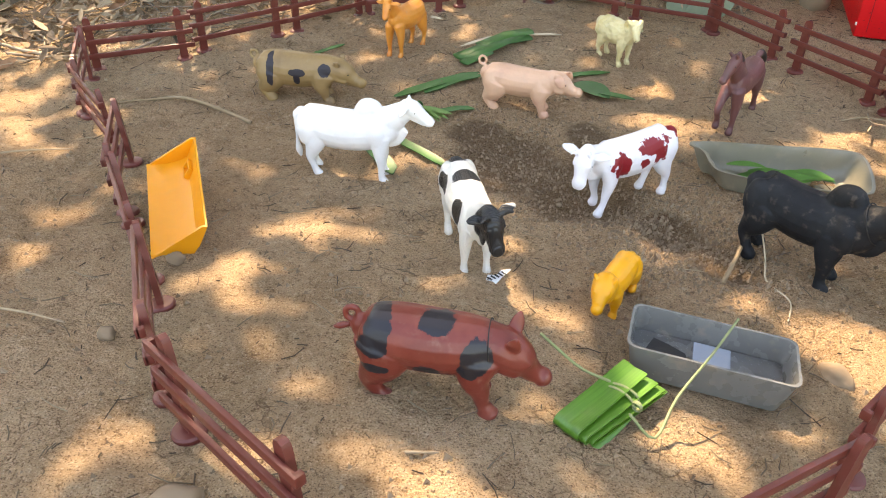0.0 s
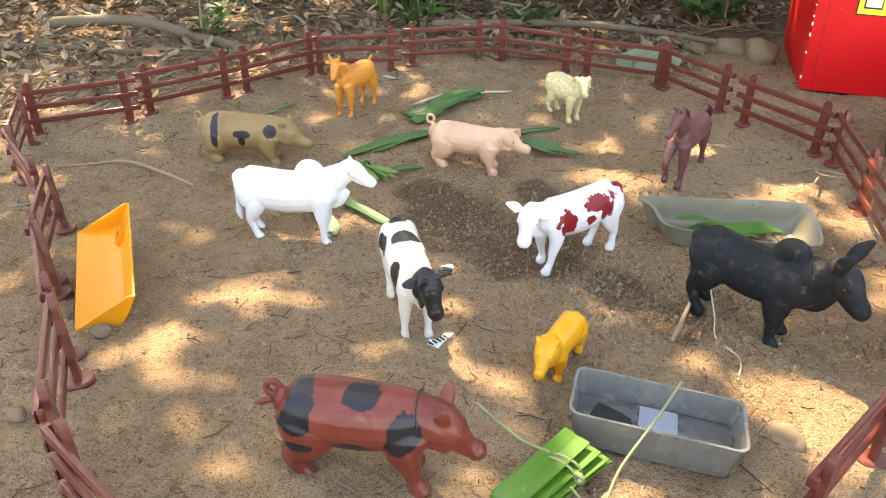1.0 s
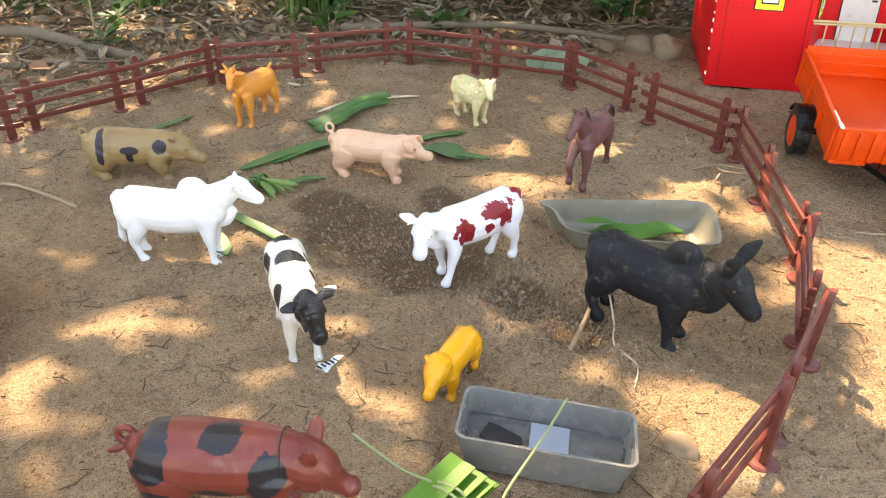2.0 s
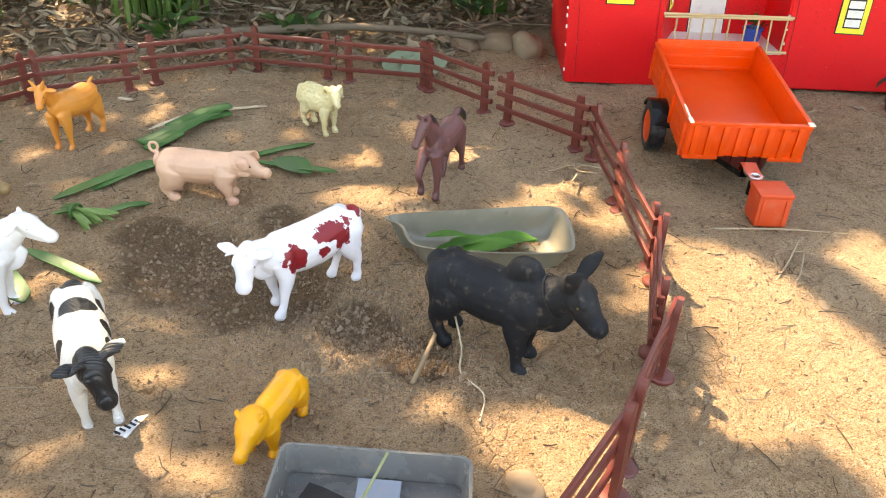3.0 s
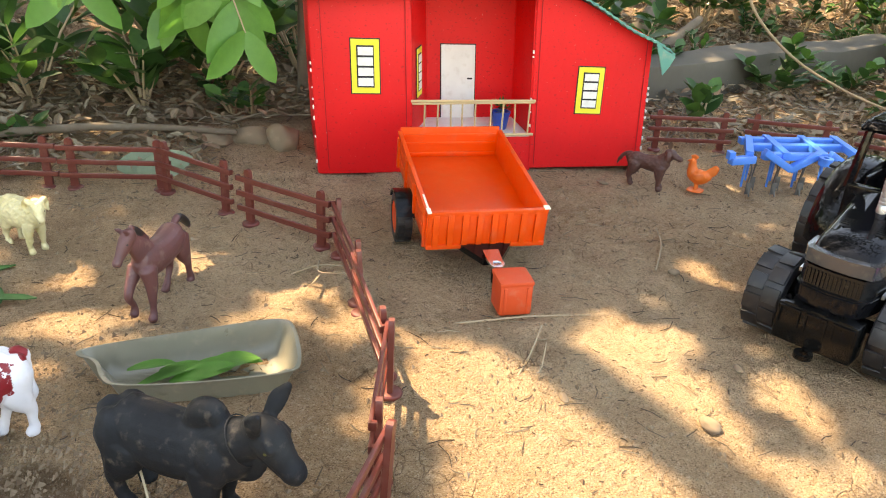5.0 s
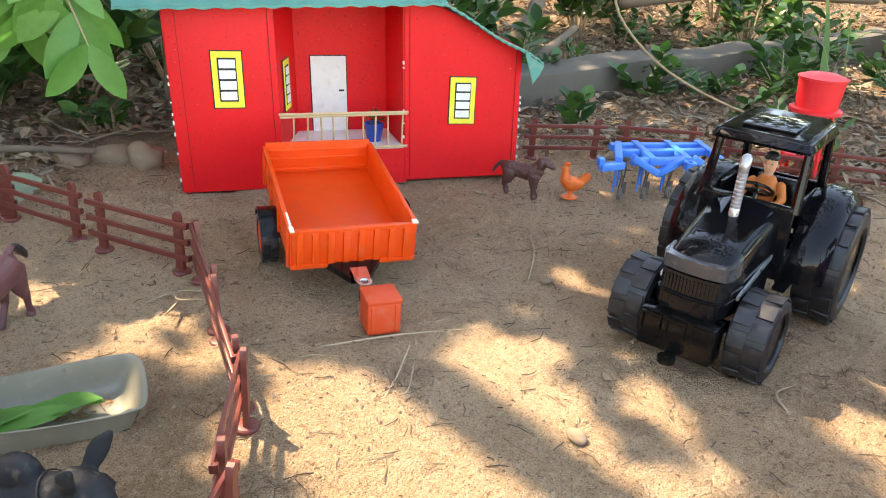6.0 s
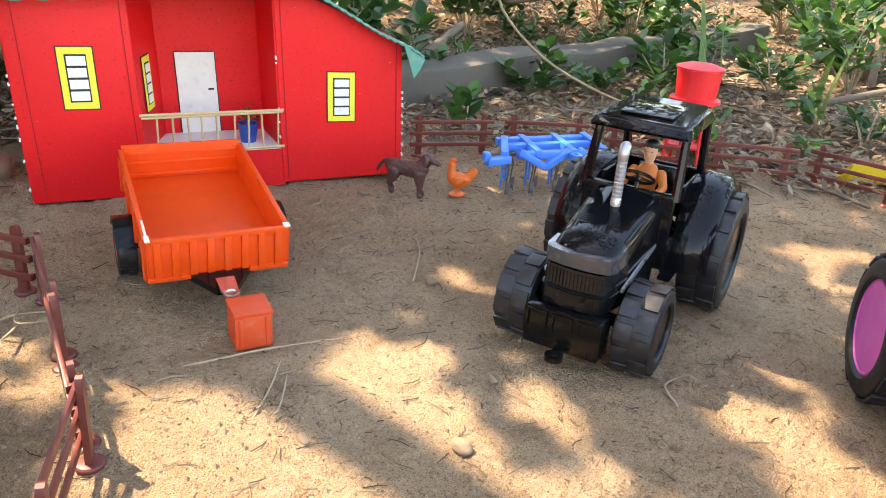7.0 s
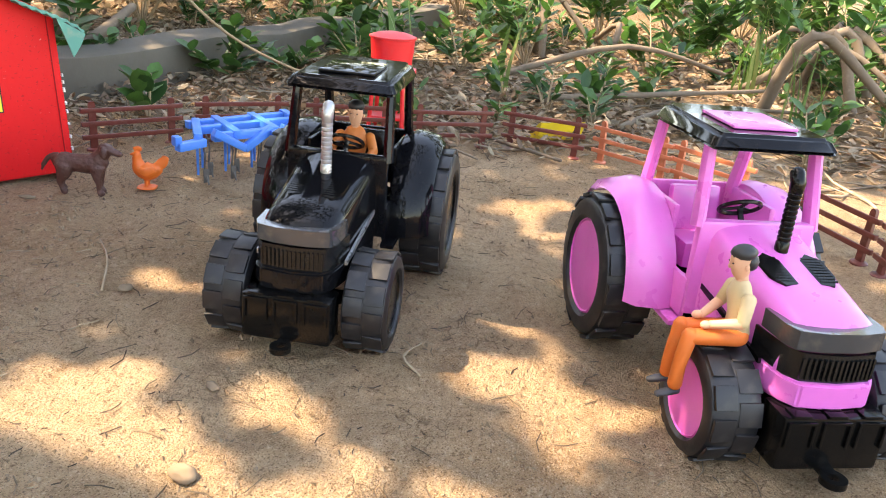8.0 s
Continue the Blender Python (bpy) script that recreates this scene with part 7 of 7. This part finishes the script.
for i, (x, y, h, n) in enumerate(((-0.05, 1.90, 0.45, 60), (0.02, 1.95, 0.5, 50), (-0.42, 1.95, 0.30, 40), (-0.75, 2.0, 0.28, 40), (-0.2, 2.1, 0.5, 50), (2.45, 1.22, 0.42, 3), (2.62, 1.02, 0.42, 2), (3.3, 0.4, 0.3, 20), (2.9, 0.2, 0.25, 10), (-1.0, 1.95, 0.25, 40))):
    grass_clump(x, y, h, n, 40 + i, 3.2 if n < 5 else 1.3)
for i, (x, y, h, shoots, l, w, sp) in enumerate((
        (-1.15, 2.25, 0.35, 12, 0.07, 0.028, 0.9), (-0.6, 2.25, 0.40, 12, 0.08, 0.03, 0.9), (0.30, 2.0, 0.30, 9, 0.11, 0.05, 0.9), (0.52, 1.92, 0.22, 8, 0.10, 0.05, 1.0), (0.72, 2.02, 0.35, 10, 0.10, 0.045, 0.9), (0.2, 2.35, 0.5, 12, 0.10, 0.04, 0.8), (0.62, 2.35, 0.55, 12, 0.10, 0.04, 0.8), (-0.2, 2.45, 0.5, 12, 0.09, 0.035, 0.8),
        (0.95, 2.15, 0.5, 10, 0.10, 0.04, 0.8), (1.60, 1.95, 0.35, 10, 0.07, 0.035, 0.9), (1.85, 1.85, 0.22, 8, 0.07, 0.035, 1.1), (1.55, 2.35, 0.5, 12, 0.08, 0.035, 0.8), (2.0, 2.3, 0.4, 12, 0.08, 0.035, 0.9), (2.35, 1.56, 0.13, 7, 0.06, 0.03, 1.2), (2.15, 1.62, 0.15, 7, 0.06, 0.03, 1.3), (2.6, 2.4, 0.45, 14, 0.08, 0.035, 0.9), (2.9, 2.5, 0.5, 14, 0.08, 0.035, 0.9), (2.55, 1.45, 0.18, 7, 0.06, 0.028, 1.2), (2.8, 1.55, 0.25, 9, 0.06, 0.028, 1.1),
        (3.1, 1.98, 0.35, 12, 0.07, 0.03, 1.0), (3.4, 2.2, 0.5, 14, 0.08, 0.035, 0.9), (3.3, 1.2, 0.3, 10, 0.07, 0.03, 1.0), (2.75, 0.75, 0.14, 5, 0.06, 0.028, 1.2), (3.7, 1.5, 0.4, 12, 0.08, 0.035, 0.9), (3.9, 0.7, 0.4, 12, 0.08, 0.035, 1.0), (3.9, 0.1, 0.35, 12, 0.08, 0.035, 1.0), (3.5, 0.1, 0.2, 8, 0.07, 0.03, 1.1), (4.3, 1.2, 0.5, 14, 0.09, 0.04, 0.9), (2.45, 0.68, 0.12, 4, 0.055, 0.025, 1.2), (4.6, 0.4, 0.5, 14, 0.09, 0.04, 1.0), (4.5, -0.2, 0.45, 12, 0.09, 0.04, 1.0), (5.0, 1.0, 0.6, 14, 0.1, 0.045, 1.0), (5.2, 0.2, 0.6, 14, 0.1, 0.045, 1.0), (5.6, 0.7, 0.7, 14, 0.1, 0.045, 1.0), (3.1, 2.9, 0.6, 14, 0.09, 0.04, 1.0), (3.8, 2.7, 0.6, 14, 0.09, 0.04, 1.0), (4.4, 2.0, 0.6, 14, 0.09, 0.04, 1.0), (2.2, 2.7, 0.6, 14, 0.09, 0.04, 1.0), (1.2, 2.6, 0.6, 12, 0.09, 0.04, 1.0), (3.4, 0.75, 0.25, 8, 0.07, 0.03, 1.1), (3.7, 0.35, 0.25, 8, 0.07, 0.03, 1.1), (2.95, 1.3, 0.2, 8, 0.06, 0.03, 1.2), (-0.95, 2.5, 0.45, 12, 0.08, 0.03, 0.9), (-1.5, 2.2, 0.4, 12, 0.08, 0.03, 0.9), (1.70, 1.42, 0.11, 3, 0.06, 0.035, 1.2))):
    bush(x, y, h, shoots, l, w, sp, 70 + i)
n_seed = 0
while n_seed < 95:  # seedlings pushing through the litter
    x, y = rng.uniform(-1.3, 4.2), rng.uniform(-0.2, 2.4)
    if outside(x, y) < 0.10 or x > 0.55 and x < 1.45 and y < 1.8:
        continue
    n_seed += 1
    bush(x, y, rng.uniform(0.06, 0.16), rng.randint(2, 5), rng.uniform(0.035, 0.06), rng.uniform(0.016, 0.028), 1.2, 200 + n_seed, "small green seedling growing through dry leaves", name="seedling")
# leafy branch hanging in beside the house
hang = thing("hanging_branch", pose(0.56, 1.32, 0.44), "leafy branch with bright green pointed leaves hanging down", "branch")
bs, bl = bmesh.new(), bmesh.new()
rnd = random.Random(3)
for d in ((-0.10, 0.02, -0.05), (0.06, -0.04, -0.16), (-0.02, 0.03, -0.12), (-0.16, -0.01, -0.08), (-0.24, 0.05, -0.02), (0.02, -0.02, -0.10), (-0.34, 0.0, -0.05), (-0.40, 0.03, -0.03)):
    tip = Vector(d)
    tube(bs, [(-0.06, 0.10, 0.16), tuple(tip * 0.3 + Vector((0, 0.02, 0.05))), tuple(tip)], 0.003, 0.001, 5)
    for i in range(5):
        p = tip * (0.3 + 0.7 * i / 4) + Vector((0, 0.02, 0.05)) * (1 - i / 4)
        for q in (-1, 1):
            ax = Vector((0.5 * q + rnd.uniform(-0.2, 0.2), rnd.uniform(-0.3, 0.3), -0.75 + rnd.uniform(-0.2, 0.25))).normalized()
            y = Vector((rnd.uniform(-0.4, 0.4), -1, rnd.uniform(-0.2, 0.2))).cross(ax).normalized()
            z = ax.cross(y)
            leaf_blade(bl, rnd.uniform(0.075, 0.115), rnd.uniform(0.030, 0.044), Matrix(((ax.x, y.x, z.x, p.x), (ax.y, y.y, z.y, p.y), (ax.z, y.z, z.z, p.z), (0, 0, 0, 1))), 0.08, 7, 0.15)
part("stem", bs, TWIG, hang)
part("foliage", bl, FRESH_LEAF, hang, smooth=60)
for x, y, yaw in ((0.50, 1.475, 10), (0.47, 1.52, -20)):
    bm = bmesh.new()
    leaf_blade(bm, 0.10, 0.05, put(x - 0.04, y, yaw, 0.012, 60, -8), 0.05, 8, 0.1)
    thing("broad_leaf", IDENT, "pale grey-green fallen leaf behind the fence", "leaf", bm=bm, material=leaf_mat("pale_leaf", [(0.22, 0.28, 0.17), (0.28, 0.33, 0.2)], 0.6, 0.1) if yaw == 10 else bpy.data.materials["pale_leaf"], smooth=60)
# leaf wall added for the woods beyond, seen only as reflections and shade
woods = []
for k in range(3800):
    a, r, h = rng.uniform(-0.5, 3.6), rng.uniform(6.0, 8.5), 0.2 + 4.0 * rng.random()
    l = rng.uniform(0.3, 0.55)
    woods.append(litter_leaf(0.8 + r * math.cos(a), 1.0 + r * math.sin(a), h, l, l * 0.6, rng.uniform(0, 360), rng.uniform(-80, 80), rng.uniform(-80, 80), 0.1))
scatter_mesh("unseen_woods", woods, CROWN_LEAF, "unseen wall of dark leaves behind the clearing, added to darken reflections", "woods")
# trunks at the back
for x, y, r in ((0.90, 1.95, 0.020), (0.82, 2.5, 0.03), (2.2, 2.9, 0.05), (-0.7, 2.9, 0.04)):
    bm = bmesh.new()
    tube(bm, [(0, 0, -0.02), (0.01, 0.0, 0.3), (-0.01, 0.02, 0.8), (0.03, 0.0, 1.5)], r, r * 0.7, 10)
    thing("sapling_trunk", put(x, y, 0), "slender grey-brown tree trunk in the undergrowth", "tree trunk", bm=bm, material=BARK)

# ---- unseen shade tree, added: its crown stands between the sun and the yard ----
# sunlit ground spots (x, y, radius): crown leaves above these are left out
LIT = [(0.42, 0.93, 0.025), (0.55, 0.94, 0.035), (0.54, 0.80, 0.03), (0.50, 1.13, 0.025), (0.27, 1.20, 0.015), (-0.72, 1.18, 0.10), (-0.45, 1.85, 0.14), (-0.15, 1.95, 0.10), (-0.75, 1.75, 0.12), (0.35, 1.80, 0.05), (-0.13, 0.63, 0.05), (-0.18, 0.53, 0.05), (-0.11, 0.78, 0.03), (-0.03, 0.26, 0.045), (0.10, 0.34, 0.035), (0.16, 0.45, 0.02), (0.12, 0.51, 0.015), (0.33, 1.08, 0.03), (0.49, 1.05, 0.05), (0.36, 1.00, 0.03), (0.29, 0.67, 0.02), (0.08, 0.26, 0.05), (0.22, 0.31, 0.05),
       (0.72, 0.73, 0.08), (0.80, 0.69, 0.09), (0.62, 0.52, 0.05), (0.65, 0.86, 0.03), (0.61, 1.01, 0.045), (0.92, 0.735, 0.045), (0.81, 0.56, 0.13), (0.69, 0.62, 0.04), (0.89, 0.66, 0.07), (0.76, 0.46, 0.09), (0.95, 0.645, 0.03), (1.16, 0.84, 0.035), (1.02, 0.55, 0.03), (1.12, 0.32, 0.035), (1.70, 0.57, 0.05), (2.15, 0.10, 0.16), (0.91, 0.46, 0.045), (0.41, 0.50, 0.04), (0.44, 0.47, 0.03), (1.21, 0.42, 0.05), (1.20, 0.33, 0.05), (1.33, 0.45, 0.03), (1.85, 0.30, 0.06)]
tree = thing("unseen_tree", pose(-0.6, 5.6, 0.0), "unseen leafy tree, its crown gapped to shape the sun patches on the yard", "tree")
bt, bc = bmesh.new(), []
base = Vector((-0.6, 5.6, 0.0))
tube(bt, [(0, 0, -0.1), (0.05, -0.1, 1.2), (0.2, -0.6, 2.2), (0.4, -1.6, 2.9), (0.6, -3.0, 3.0)], 0.16, 0.04, 10)
for d in ((1.6, -2.4, 2.7), (-0.8, -2.6, 2.8), (2.4, -3.2, 2.6), (0.0, -3.6, 2.7)):
    tube(bt, [(0.2, -0.6, 2.2), (d[0] * 0.5, d[1] * 0.5, 2.7), d], 0.06, 0.015, 7)
part("trunk", bt, BARK, tree)
rng = random.Random(11)
made = 0
while made < 12500:
    gx0, gy0 = rng.uniform(-1.5, 3.0), rng.uniform(-0.4, 2.7)
    up = rng.uniform(2.0, 2.9) / SUN.z
    edge = 1 + 0.45 * noise.noise(Vector((gx0 * 9, gy0 * 9, 0.3))) + 0.5 * noise.noise(Vector((gx0 * 26, gy0 * 26, 4.0)))
    if any((gx0 - x) ** 2 + (gy0 - y) ** 2 < (r * edge + 0.018) ** 2 for x, y, r in LIT) and (gx0 > 0.30 or rng.random() > 0.27):
        continue
    if gx0 < -0.30 and rng.random() < 0.45:
        continue
    if gy0 > 1.75 and rng.random() < 0.35 or gx0 > 1.9 and rng.random() < 0.3:
        continue
    made += 1
    p = Vector((gx0, gy0, ground_at(gx0, gy0))) + SUN * up - base
    l = rng.uniform(0.045, 0.075)
    bc.append(litter_leaf(p.x, p.y, p.z, l * 1.3, l, rng.uniform(0, 360), rng.uniform(-30, 30), rng.uniform(-55, 0), 0.1))
while made < 15500:  # extra unseen leaves that shade the house, trailer, tractor and scoop
    cx, cy, cr = rng.choice(((0.90, 1.00, 0.17), (0.90, 1.00, 0.17), (1.15, 1.20, 0.20), (0.95, 1.30, 0.2), (1.28, 0.56, 0.15), (-0.27, 0.60, 0.10), (0.05, 0.33, 0.06)))
    gx0, gy0 = cx + rng.uniform(-cr, cr), cy + rng.uniform(-cr, cr)
    if any((gx0 - x) ** 2 + (gy0 - y) ** 2 < (r + 0.03) ** 2 for x, y, r in LIT):
        continue
    made += 1
    p = Vector((gx0, gy0, ground_at(gx0, gy0))) + SUN * (rng.uniform(1.9, 2.8) / SUN.z) - base
    l = rng.uniform(0.045, 0.075)
    bc.append(litter_leaf(p.x, p.y, p.z, l * 1.3, l, rng.uniform(0, 360), rng.uniform(-30, 30), rng.uniform(-55, 0), 0.1))
while made < 17300:  # the higher, outer crown, added to break up the sky in reflections
    gx0, gy0 = rng.uniform(-3.0, 5.0), rng.uniform(-3.0, 4.5)
    if any((gx0 - x) ** 2 + (gy0 - y) ** 2 < (r * 1.25 + 0.06) ** 2 for x, y, r in LIT) or noise.noise(Vector((gx0 * 1.6, gy0 * 1.6, 9.0))) < -0.12:
        continue
    made += 1
    p = Vector((gx0, gy0, 0)) + SUN * (rng.uniform(3.0, 4.2) / SUN.z) - base
    l = rng.uniform(0.09, 0.15)
    bc.append(litter_leaf(p.x, p.y, p.z, l * 1.4, l, rng.uniform(0, 360), rng.uniform(-30, 30), rng.uniform(-40, 30), 0.1))
crown = scatter_mesh("crown", bc, CROWN_LEAF, "", "")
del crown["kind"]
crown.parent = tree
